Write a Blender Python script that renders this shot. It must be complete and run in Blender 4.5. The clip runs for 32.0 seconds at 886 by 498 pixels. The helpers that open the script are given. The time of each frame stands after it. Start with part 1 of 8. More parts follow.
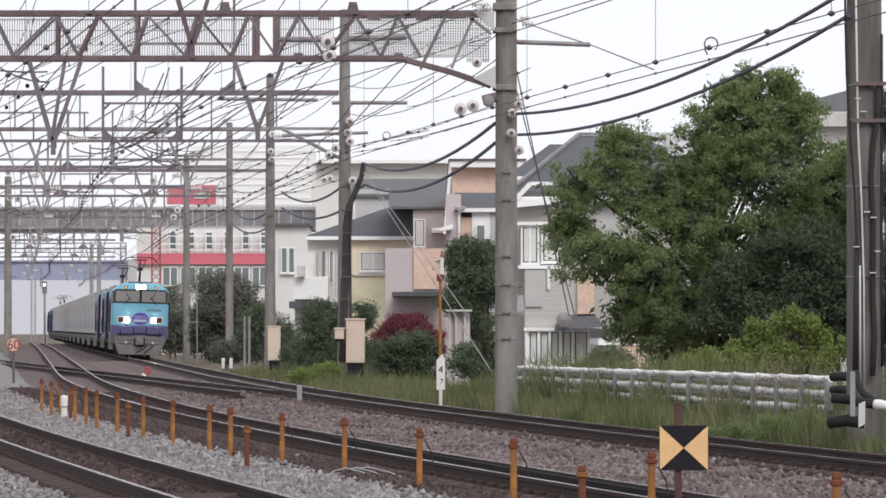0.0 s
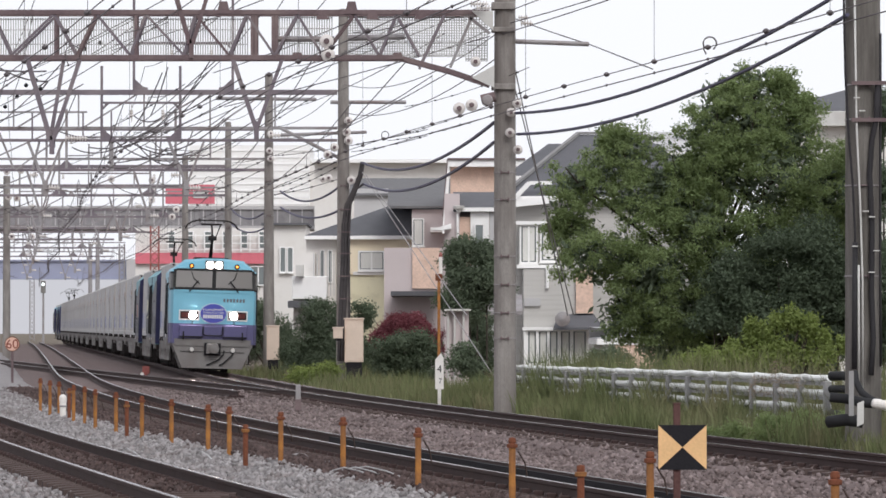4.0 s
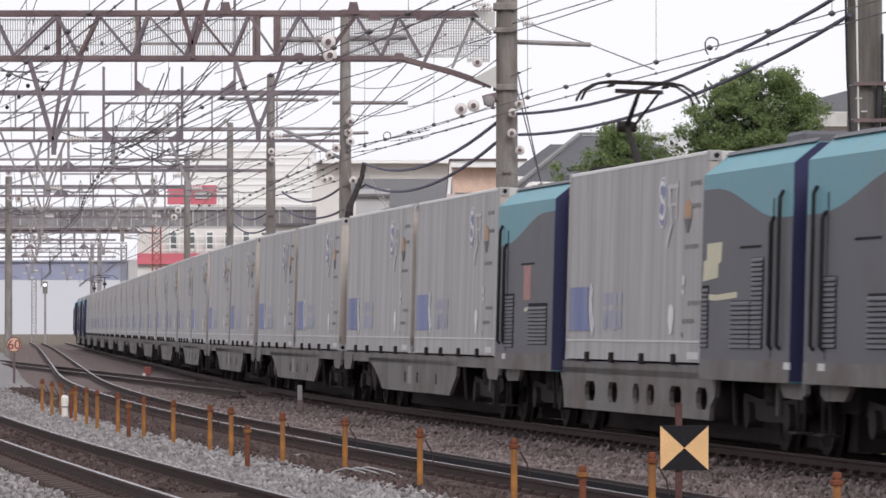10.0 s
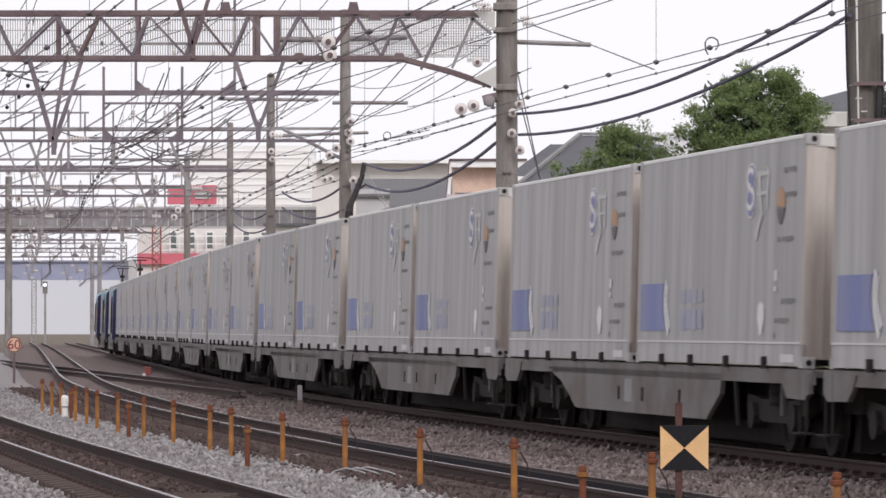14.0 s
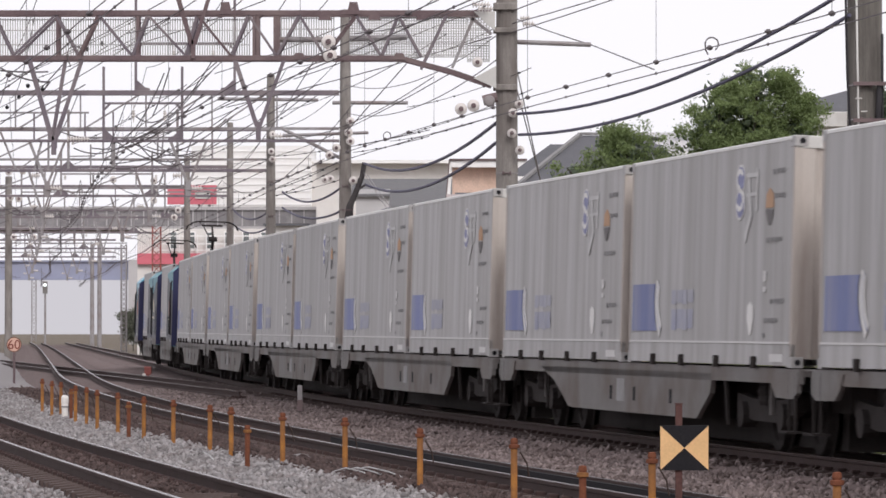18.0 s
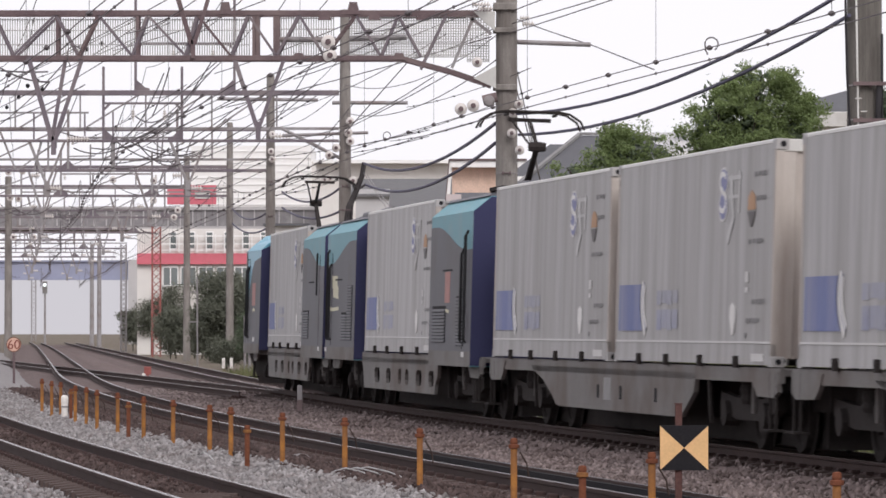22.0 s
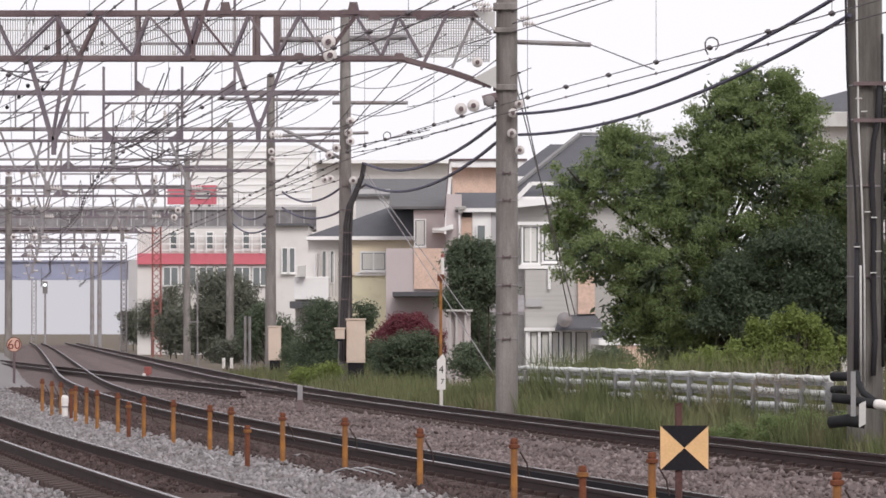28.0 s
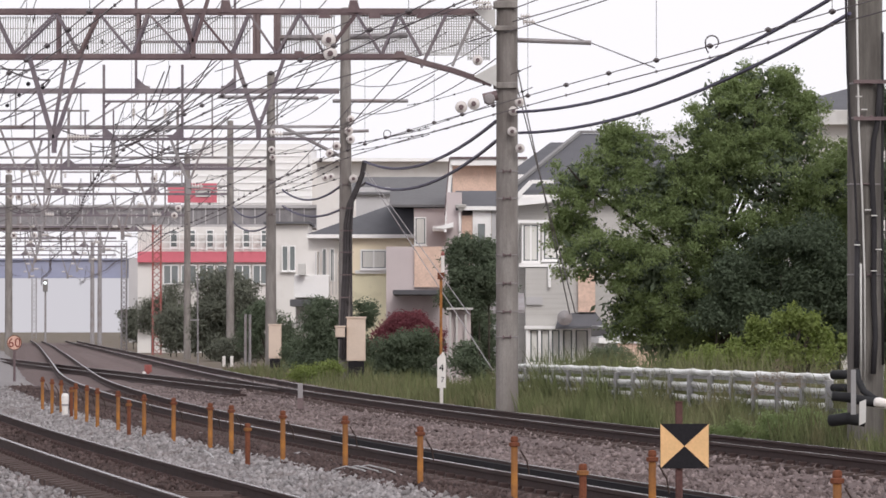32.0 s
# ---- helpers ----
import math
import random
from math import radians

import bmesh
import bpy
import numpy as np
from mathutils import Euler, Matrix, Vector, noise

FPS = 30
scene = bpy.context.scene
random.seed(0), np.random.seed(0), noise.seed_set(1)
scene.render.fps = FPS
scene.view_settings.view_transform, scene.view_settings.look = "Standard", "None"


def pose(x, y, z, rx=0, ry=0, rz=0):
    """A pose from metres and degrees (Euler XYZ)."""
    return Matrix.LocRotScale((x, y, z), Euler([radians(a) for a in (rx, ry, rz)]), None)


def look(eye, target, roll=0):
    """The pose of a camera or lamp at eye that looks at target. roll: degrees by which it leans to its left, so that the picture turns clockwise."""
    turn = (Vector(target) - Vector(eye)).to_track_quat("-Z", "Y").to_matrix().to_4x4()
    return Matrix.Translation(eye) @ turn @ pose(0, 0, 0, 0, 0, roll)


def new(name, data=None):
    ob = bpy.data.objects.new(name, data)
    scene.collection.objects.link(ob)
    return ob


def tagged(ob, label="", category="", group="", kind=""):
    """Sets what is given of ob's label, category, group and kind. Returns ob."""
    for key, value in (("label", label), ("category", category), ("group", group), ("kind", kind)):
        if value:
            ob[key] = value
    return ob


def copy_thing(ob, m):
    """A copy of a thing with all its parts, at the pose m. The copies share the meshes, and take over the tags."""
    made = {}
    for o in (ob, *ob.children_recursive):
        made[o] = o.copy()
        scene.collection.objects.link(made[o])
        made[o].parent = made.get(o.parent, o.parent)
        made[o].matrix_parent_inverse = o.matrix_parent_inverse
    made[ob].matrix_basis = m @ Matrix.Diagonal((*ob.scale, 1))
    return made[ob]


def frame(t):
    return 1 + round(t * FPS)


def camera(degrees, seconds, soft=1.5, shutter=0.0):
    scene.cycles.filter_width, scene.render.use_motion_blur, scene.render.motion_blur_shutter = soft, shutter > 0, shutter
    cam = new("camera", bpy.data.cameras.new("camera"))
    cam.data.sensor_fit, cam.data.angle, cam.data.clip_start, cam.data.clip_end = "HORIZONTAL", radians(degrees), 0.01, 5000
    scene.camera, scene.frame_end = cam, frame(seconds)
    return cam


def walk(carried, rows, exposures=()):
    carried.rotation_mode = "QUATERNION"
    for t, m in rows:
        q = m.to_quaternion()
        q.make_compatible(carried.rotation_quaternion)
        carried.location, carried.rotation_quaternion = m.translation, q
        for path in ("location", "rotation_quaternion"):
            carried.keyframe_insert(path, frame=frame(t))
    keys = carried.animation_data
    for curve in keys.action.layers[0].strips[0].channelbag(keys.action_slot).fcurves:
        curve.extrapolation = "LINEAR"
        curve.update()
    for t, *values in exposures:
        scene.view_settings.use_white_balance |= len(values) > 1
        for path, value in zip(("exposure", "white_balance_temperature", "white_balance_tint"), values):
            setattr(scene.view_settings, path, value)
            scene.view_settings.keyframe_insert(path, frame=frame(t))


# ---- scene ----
# ================= camera =================
cam = camera(10.665, 32.0, soft=1.6, shutter=0.2)
SHAKE = [(0, -1, 0), (0.5, 0, 0), (1, -1, 0), (1.5, -1, -1), (2, -2, -1), (2.5, -2.7, -1), (3, -2.7, -1), (3.5, -3, -1),
         (5.5, -4, -1), (6, -4.2, -1.3), (6.5, -4.5, -2), (7, -5.5, -1.6), (7.5, -5.5, -1.2), (8, -2.4, 0), (8.5, -1, 0),
         (9, -1, 0.4), (9.5, 0, 0), (10, 0, 0), (10.5, -0.9, -0.3), (11, -0.9, 0), (12, 0, 0), (16, 0, 0), (18, 0, 0),
         (20, -0.5, 0), (21, -0.7, 0), (22.5, -0.2, 0), (24, 0, 0), (25, -0.5, 0), (25.5, -1, -1), (27.5, -0.3, 0),
         (28, 0, 0), (30, 0, 0), (30.5, 0, -1.3), (31, 1.2, -3.2), (31.5, 0.9, -4.2), (32, 0.4, -3.3)]
STEP = 0.00682
walk(cam, [(t, pose(0, 0, 1.5, 90.948 + b * STEP, 0, a * STEP)) for t, a, b in SHAKE],
     [(0, 0.11, 6280, 9.5), (8.5, 0.11, 6280, 9.5), (11, 0.1, 6400, 12.5), (32, 0.11, 6450, 13)])

# ================= light: a bright overcast sky =================
world = bpy.data.worlds.new("overcast_sky")
scene.world = world
world.use_nodes = True
wn, wl = world.node_tree.nodes, world.node_tree.links
wn.clear()
w_out = wn.new("ShaderNodeOutputWorld")
w_bg = wn.new("ShaderNodeBackground")
w_sky = wn.new("ShaderNodeTexSky")
w_sky.sky_type, w_sky.sun_disc = "NISHITA", False
w_sky.sun_elevation, w_sky.sun_rotation = radians(38), radians(163)
w_sky.air_density, w_sky.dust_density, w_sky.ozone_density = 1.0, 4.0, 1.0
w_mix = wn.new("ShaderNodeMix")
w_mix.data_type = "RGBA"
w_mix.inputs[0].default_value = 0.93
w_mix.inputs[7].default_value = (9.7, 9.6, 9.95, 1)
wl.new(w_sky.outputs[0], w_mix.inputs[6])
wl.new(w_mix.outputs[2], w_bg.inputs[0])
w_bg.inputs[1].default_value = 0.1
wl.new(w_bg.outputs[0], w_out.inputs[0])
sun = new("sun", bpy.data.lights.new("sun", "SUN"))
sun.data.energy, sun.data.angle, sun.data.color = 1.5, radians(25), (1, 0.97, 0.92)
sun.matrix_world = look((0, 0, 60), (-22, 72, 0))


# ================= materials =================
def mat(name, color, rough=0.7, metal=0.0, var=0.18, scale=6.0, fine=40.0, bump=0.15, dirt=None, dirt_amount=0.3, spec=0.12, island=0.0,
        dirt_scale=1.1, stretch=(1, 1, 1), rnd=0.0):
    """Procedural surface: base colour broken by two scales of noise, a stain colour, random steps per piece and fine relief."""
    m = bpy.data.materials.new(name)
    m.use_nodes = True
    n, l = m.node_tree.nodes, m.node_tree.links
    bsdf = n["Principled BSDF"]
    bsdf.inputs["Roughness"].default_value, bsdf.inputs["Metallic"].default_value = rough, metal
    bsdf.inputs["Specular IOR Level"].default_value = spec
    co = n.new("ShaderNodeTexCoord")
    mp = n.new("ShaderNodeMapping")
    mp.inputs[3].default_value = stretch
    l.new(co.outputs["Object"], mp.inputs[0])

    def noise_at(s, detail=4):
        t = n.new("ShaderNodeTexNoise")
        t.inputs["Scale"].default_value, t.inputs["Detail"].default_value = s, detail
        l.new(mp.outputs[0], t.inputs["Vector"])
        return t

    a, b = noise_at(scale), noise_at(fine, 3)
    add = n.new("ShaderNodeMath")
    add.operation = "ADD"
    l.new(a.outputs[0], add.inputs[0]), l.new(b.outputs[0], add.inputs[1])
    last = add.outputs[0]
    for amount, out in ((island, "Random Per Island"), (rnd, "Random")):
        if amount:
            g = n.new("ShaderNodeNewGeometry" if out == "Random Per Island" else "ShaderNodeObjectInfo")
            k = n.new("ShaderNodeMath")
            k.operation = "MULTIPLY_ADD"
            k.inputs[1].default_value = amount
            l.new(g.outputs[out], k.inputs[0]), l.new(last, k.inputs[2])
            last = k.outputs[0]
    rng = n.new("ShaderNodeMapRange")
    rng.inputs[1].default_value, rng.inputs[2].default_value = 0.55, 1.45 + island + rnd
    rng.inputs[3].default_value, rng.inputs[4].default_value = 1 - var, 1 + var
    l.new(last, rng.inputs[0])
    mul = n.new("ShaderNodeVectorMath")
    mul.operation = "SCALE"
    mul.inputs[0].default_value = color
    l.new(rng.outputs[0], mul.inputs["Scale"])
    colour = mul.outputs[0]
    if dirt:
        d = noise_at(dirt_scale, 6)
        dr = n.new("ShaderNodeMapRange")
        dr.inputs[1].default_value, dr.inputs[2].default_value = 0.62 - dirt_amount * 0.5, 0.95 - dirt_amount * 0.5
        l.new(d.outputs[0], dr.inputs[0])
        mx = n.new("ShaderNodeMix")
        mx.data_type = "RGBA"
        mx.inputs[7].default_value = (*dirt, 1)
        l.new(dr.outputs[0], mx.inputs[0]), l.new(colour, mx.inputs[6])
        colour = mx.outputs[2]
    l.new(colour, bsdf.inputs["Base Color"])
    if bump:
        bp = n.new("ShaderNodeBump")
        bp.inputs["Strength"].default_value, bp.inputs["Distance"].default_value = bump, 0.02
        l.new(b.outputs[0], bp.inputs["Height"]), l.new(bp.outputs[0], bsdf.inputs["Normal"])
    return m


def glow(name, color, strength):
    m = bpy.data.materials.new(name)
    m.use_nodes = True
    b = m.node_tree.nodes["Principled BSDF"]
    b.inputs["Base Color"].default_value = (*color, 1)
    b.inputs["Emission Color"].default_value, b.inputs["Emission Strength"].default_value = (*color, 1), strength
    return m


def glassy(name, color, rough=0.08):
    m = bpy.data.materials.new(name)
    m.use_nodes = True
    b = m.node_tree.nodes["Principled BSDF"]
    b.inputs["Base Color"].default_value, b.inputs["Roughness"].default_value = (*color, 1), rough
    b.inputs["Specular IOR Level"].default_value = 0.7
    b.inputs["Coat Weight"].default_value = 0.6
    return m


GROUND = mat("trackside_soil", (0.16, 0.13, 0.11), 0.95, var=0.3, scale=0.8, fine=14, bump=0.5, dirt=(0.09, 0.1, 0.04), dirt_amount=0.3)
BALLAST = mat("grey_ballast", (0.235, 0.22, 0.22), 0.95, var=0.4, scale=3, fine=30, bump=0.8, island=0.6)
BALLAST_BROWN = mat("rusty_ballast", (0.138, 0.106, 0.102), 0.95, var=0.45, scale=3, fine=30, bump=0.8, island=0.6)
STONE = mat("crushed_stone", (0.27, 0.254, 0.254), 0.9, var=0.55, scale=3, fine=40, island=1.8, dirt=(0.16, 0.13, 0.125), dirt_amount=0.3, dirt_scale=1.3)
STONE_BROWN = mat("rust_dusted_stone", (0.215, 0.174, 0.169), 0.9, var=0.6, scale=3, fine=40, island=1.8, dirt=(0.075, 0.054, 0.05), dirt_amount=0.4, dirt_scale=1.0)
STONE_DARK = mat("oil_dark_stone", (0.095, 0.068, 0.064), 0.9, var=0.5, scale=3, fine=40, island=1.4, dirt=(0.05, 0.036, 0.034), dirt_amount=0.4)
RAIL = mat("rusty_rail_steel", (0.056, 0.037, 0.035), 0.75, 0.0, var=0.3, scale=3, fine=30, dirt=(0.05, 0.03, 0.025))
RAIL_TOP = mat("worn_rail_head", (0.13, 0.1, 0.1), 0.22, 0.65, var=0.12, scale=3, fine=60, bump=0)
SLEEPER = mat("concrete_sleeper", (0.105, 0.08, 0.075), 0.95, var=0.3, dirt=(0.06, 0.042, 0.038), dirt_amount=0.5, rnd=0.5)
CONCRETE = mat("pole_concrete", (0.262, 0.243, 0.228), 0.9, var=0.3, scale=2, fine=25, dirt=(0.165, 0.145, 0.135), dirt_amount=0.45, stretch=(3, 3, 0.7))
STEEL_BROWN = mat("red_brown_steel", (0.14, 0.102, 0.108), 0.7, var=0.25, scale=4, fine=25, dirt=(0.22, 0.17, 0.165), dirt_amount=0.35)
STEEL_MAUVE = mat("mauve_grey_steel", (0.17, 0.145, 0.165), 0.65, 0.1, var=0.2, scale=2, fine=20, dirt=(0.26, 0.225, 0.225), dirt_amount=0.35)
STEEL_GREY = mat("galvanised_steel", (0.30, 0.285, 0.29), 0.6, 0.2, var=0.2, scale=3, fine=30, dirt=(0.2, 0.15, 0.14), dirt_amount=0.3)
WIRE = mat("weathered_wire", (0.13, 0.115, 0.12), 0.6, 0.3, var=0.1, bump=0)
CABLE = mat("black_cable_sheath", (0.085, 0.08, 0.125), 0.55, var=0.2, scale=2, bump=0)
PORCELAIN = mat("white_porcelain", (0.66, 0.62, 0.6), 0.3, var=0.1, dirt=(0.4, 0.35, 0.32), dirt_amount=0.25)
ORANGE = mat("orange_painted_post", (0.37, 0.165, 0.05), 0.75, var=0.3, scale=7, fine=40, dirt=(0.17, 0.085, 0.05), dirt_amount=0.5, dirt_scale=4, rnd=0.4, spec=0.06)
RUST = mat("rust", (0.16, 0.06, 0.035), 0.9, var=0.35, scale=8)
BLACK = mat("black_paint", (0.022, 0.021, 0.024), 0.7, var=0.2, spec=0.06)
YELLOW = mat("faded_yellow_paint", (0.76, 0.48, 0.24), 0.55, var=0.12, scale=3, dirt=(0.5, 0.33, 0.17), dirt_amount=0.25)
WHITE = mat("white_paint", (0.74, 0.71, 0.68), 0.5, var=0.08, scale=2, dirt=(0.45, 0.4, 0.36), dirt_amount=0.25)
CREAM = mat("cream_enamel_box", (0.66, 0.54, 0.45), 0.55, var=0.1, scale=2, dirt=(0.42, 0.31, 0.24), dirt_amount=0.3)
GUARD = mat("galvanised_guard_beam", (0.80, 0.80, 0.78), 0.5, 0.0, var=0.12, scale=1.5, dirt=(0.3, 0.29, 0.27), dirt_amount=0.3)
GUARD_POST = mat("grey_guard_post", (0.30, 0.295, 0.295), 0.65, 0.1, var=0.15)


# ================= mesh helpers =================
class Build:
    """Collects faces of one part."""

    def __init__(self):
        self.v, self.f = [], []

    def add(self, verts, faces):
        o = len(self.v)
        self.v += [tuple(p) for p in verts]
        self.f += [tuple(i + o for i in f) for f in faces]
        return self

    def box(self, x0, x1, y0, y1, z0, z1, c=0.0):
        """A box; with c > 0 its vertical edges and top edges are chamfered."""
        if c <= 0:
            return self.add([(x, y, z) for z in (z0, z1) for y in (y0, y1) for x in (x0, x1)],
                            [(0, 2, 3, 1), (4, 5, 7, 6), (0, 1, 5, 4), (1, 3, 7, 5), (3, 2, 6, 7), (2, 0, 4, 6)])
        ring = lambda i: [(x0 + i, y0 + c), (x0 + c, y0 + i), (x1 - c, y0 + i), (x1 - i, y0 + c), (x1 - i, y1 - c), (x1 - c, y1 - i), (x0 + c, y1 - i), (x0 + i, y1 - c)]
        v = [(x, y, z0) for x, y in ring(0)] + [(x, y, z1 - c) for x, y in ring(0)]
        k = c * 0.7
        v += [(min(max(x, x0 + k), x1 - k), min(max(y, y0 + k), y1 - k), z1) for x, y in ring(0)]
        f = [tuple(range(7, -1, -1)), tuple(range(16, 24))]
        for r in (0, 8):
            f += [(r + i, r + (i + 1) % 8, r + 8 + (i + 1) % 8, r + 8 + i) for i in range(8)]
        return self.add(v, f)

    def prism(self, profile, a, b, axis="y"):
        """A closed outline of (u, w) carried from a to b: along y it lies in x-z, along x in y-z, along z in x-y."""
        put = {"y": lambda u, w, t: (u, t, w), "x": lambda u, w, t: (t, u, w), "z": lambda u, w, t: (u, w, t)}[axis]
        n = len(profile)
        v = [put(u, w, t) for t in (a, b) for u, w in profile]
        return self.add(v, [tuple(range(n)), tuple(range(2 * n - 1, n - 1, -1))] + [(i, i + n, (i + 1) % n + n, (i + 1) % n) for i in range(n)])

    def tube(self, pts, r, n=6, r1=None):
        """A round bar along points; r1: radius at its end."""
        pts = [Vector(p) for p in pts]
        rings, last = [], len(pts) - 1
        for i, p in enumerate(pts):
            d = (pts[min(i + 1, last)] - pts[max(i - 1, 0)]).normalized()
            u = d.cross(Vector((0, 0, 1)) if abs(d.z) < 0.9 else Vector((1, 0, 0))).normalized()
            w = d.cross(u)
            q = r if r1 is None else r + (r1 - r) * i / last
            rings.append([p + u * (q * math.cos(2 * math.pi * k / n)) + w * (q * math.sin(2 * math.pi * k / n)) for k in range(n)])
        v = [p for ring in rings for p in ring]
        f = [(i * n + k, i * n + (k + 1) % n, (i + 1) * n + (k + 1) % n, (i + 1) * n + k) for i in range(last) for k in range(n)]
        return self.add(v, f + [tuple(range(n - 1, -1, -1)), tuple(range(last * n, last * n + n))])

    def bar(self, p, q, w, h=None):
        """A rectangular bar from p to q."""
        h = w if h is None else h
        p, q = Vector(p), Vector(q)
        d = (q - p).normalized()
        u = d.cross(Vector((0, 0, 1)) if abs(d.z) < 0.95 else Vector((0, 1, 0))).normalized()
        k = d.cross(u)
        v = [a + u * (sx * w / 2) + k * (sy * h / 2) for a in (p, q) for sx, sy in ((-1, -1), (1, -1), (1, 1), (-1, 1))]
        return self.add(v, [(0, 1, 2, 3), (7, 6, 5, 4), (0, 4, 5, 1), (1, 5, 6, 2), (2, 6, 7, 3), (3, 7, 4, 0)])

    def lathe(self, outline, origin=(0, 0, 0), n=12, axis="z"):
        """(radius, height) pairs turned about an axis."""
        put = {"z": lambda r, h, a: (r * math.cos(a), r * math.sin(a), h), "y": lambda r, h, a: (r * math.cos(a), h, r * math.sin(a)),
               "x": lambda r, h, a: (h, r * math.cos(a), r * math.sin(a))}[axis]
        v = [Vector(origin) + Vector(put(r, h, 2 * math.pi * k / n)) for r, h in outline for k in range(n)]
        m = len(outline)
        f = [(i * n + k, i * n + (k + 1) % n, (i + 1) * n + (k + 1) % n, (i + 1) * n + k) for i in range(m - 1) for k in range(n)]
        return self.add(v, f + [tuple(range(n - 1, -1, -1)), tuple(range((m - 1) * n, m * n))])

    def mesh(self, name, material, smooth=False):
        me = bpy.data.meshes.new(name)
        me.from_pydata(self.v, [], self.f)
        if material:
            me.materials.append(material)
        if smooth:
            me.shade_smooth()
        me.validate()
        b = bmesh.new()
        b.from_mesh(me)
        bmesh.ops.recalc_face_normals(b, faces=b.faces)
        b.to_mesh(me)
        b.free()
        return me


def part(name, build, material, parent=None, label="", m=None, smooth=False):
    """One mesh object, under a thing or a part. build: a Build or a ready mesh."""
    me = build.mesh(name, material, smooth) if isinstance(build, Build) else build
    ob = new(name, me)
    if parent:
        ob.parent = parent
    if m is not None:
        ob.matrix_basis = m
    if label:
        ob["label"] = label
    return ob


def thing(name, m, label, category, group="", kind=""):
    ob = new(name)
    ob.empty_display_size = 0.2
    ob.matrix_basis = m
    return tagged(ob, label, category, group, kind)


def solid(name, build, material, label, category="", group="", kind="", m=None, smooth=False):
    return tagged(part(name, build, material, None, "", m, smooth), label, category, group, kind)


# ================= the lines of the tracks =================
class Line:
    """A track's centre line in plan: sideways place and run along it, from its slope at some distances."""

    def __init__(self, slopes, d0, x0, offset=0.0):
        self.d = np.arange(-560, 1500, 0.5)
        m = np.interp(self.d, [a for a, _ in slopes], [b for _, b in slopes])
        m = np.convolve(np.pad(m, 20, mode="edge"), np.ones(41) / 41, "valid")
        mid = (m[1:] + m[:-1]) / 2
        self.x = np.concatenate([[0], np.cumsum(-mid * 0.5)])
        self.x += x0 - np.interp(d0, self.d, self.x)
        self.m = m
        k = np.sqrt(1 + m * m)
        self.x, self.y = self.x + offset / k, self.d + offset * m / k
        self.s = np.concatenate([[0], np.cumsum(np.hypot(np.diff(self.x), np.diff(self.y)))])
        self.s -= np.interp(0, self.y, self.s)

    def at(self, s, side=0.0):
        """Place and slope at run s; side: metres to the right of it, seen looking out along the line."""
        x, y, m = (float(np.interp(s, self.s, a)) for a in (self.x, self.y, self.m))
        k = math.hypot(1, m)
        return x + side / k, y + side * m / k, m

    def run(self, y):
        return float(np.interp(y, self.y, self.s))


LINE_A = Line([(-560, 0.27), (0, 0.20), (30, 0.178), (52, 0.164), (62, 0.1565), (82, 0.1412), (102, 0.1225), (125, 0.104), (150, 0.0945),
               (170, 0.0935), (600, 0.0925)], 72.5, 0.83, 1.245)
LINE_B = Line([(-560, 0.27), (0, 0.21), (45, 0.172), (60, 0.155), (75, 0.143), (90, 0.123), (105, 0.115), (118, 0.107), (135, 0.094), (150, 0.088),
               (200, 0.088), (331, 0.089), (600, 0.1)], 82.4, -3.77, -0.533)
LINE_C = Line([(-560, 0.27), (0, 0.20), (44, 0.168), (52, 0.166), (69, 0.156), (100, 0.125), (150, 0.1), (300, 0.092), (600, 0.1)], 58, -4.03, -0.533)
LINE_D = Line([(-560, 0.155), (600, 0.155)], 168, -12.9, 0.0)


# ================= ground and tracks =================
def grid_mesh(xs, ys, height):
    b = Build()
    nx = len(xs)
    v = [(x, y, height(x, y)) for y in ys for x in xs]
    return b.add(v, [(j * nx + i, j * nx + i + 1, (j + 1) * nx + i + 1, (j + 1) * nx + i) for j in range(len(ys) - 1) for i in range(nx - 1)])


ground = solid("ground", grid_mesh([-3000, -400, -60, 60, 400, 3000], [-3000, -400, -60, 60, 400, 3000], lambda x, y: -0.47), GROUND,
               "brown trackside soil reaching to the horizon", "ground", kind="structure")


def strip(line, y0, y1, offsets, heights, step=0.5, rough=0.03):
    """A long bed beside a track: one row of points for each offset."""
    b = Build()
    rows = []
    y = y0
    while y <= y1:
        s = line.run(y)
        row = []
        for o, h in zip(offsets, heights):
            px, py, _ = line.at(s, o)
            row.append((px, py, h + rough * (noise.noise((px * 2.1, py * 2.1, 3)) + 0.6 * noise.noise((px * 7, py * 7, 9)))))
        rows.append(row)
        y += step if y < 130 else 3
    n = len(offsets)
    return b.add([p for r in rows for p in r], [(j * n + i, j * n + i + 1, (j + 1) * n + i + 1, (j + 1) * n + i) for j in range(len(rows) - 1) for i in range(n - 1)])


BED = [-2.6, -2.0, -1.6, -1.3, -0.9, -0.45, 0, 0.45, 0.9, 1.3, 1.6, 2.0, 2.6]
BED_Z = [-0.45, -0.33, -0.2, -0.15, -0.17, -0.17, -0.17, -0.17, -0.17, -0.15, -0.2, -0.33, -0.45]
solid("ballast_bed", strip(LINE_A, 20, 460, BED, BED_Z), BALLAST_BROWN, "rust-brown ballast bed under the freight track", "ballast", kind="stuff")
solid("ballast_bed", strip(LINE_B, 20, 460, BED, BED_Z), BALLAST_BROWN, "rust-brown ballast bed under the middle track", "ballast", kind="stuff")
solid("ballast_bed", strip(LINE_C, 20, 460, BED, BED_Z), BALLAST_BROWN, "rust-brown ballast bed under the curved near track", "ballast", kind="stuff")
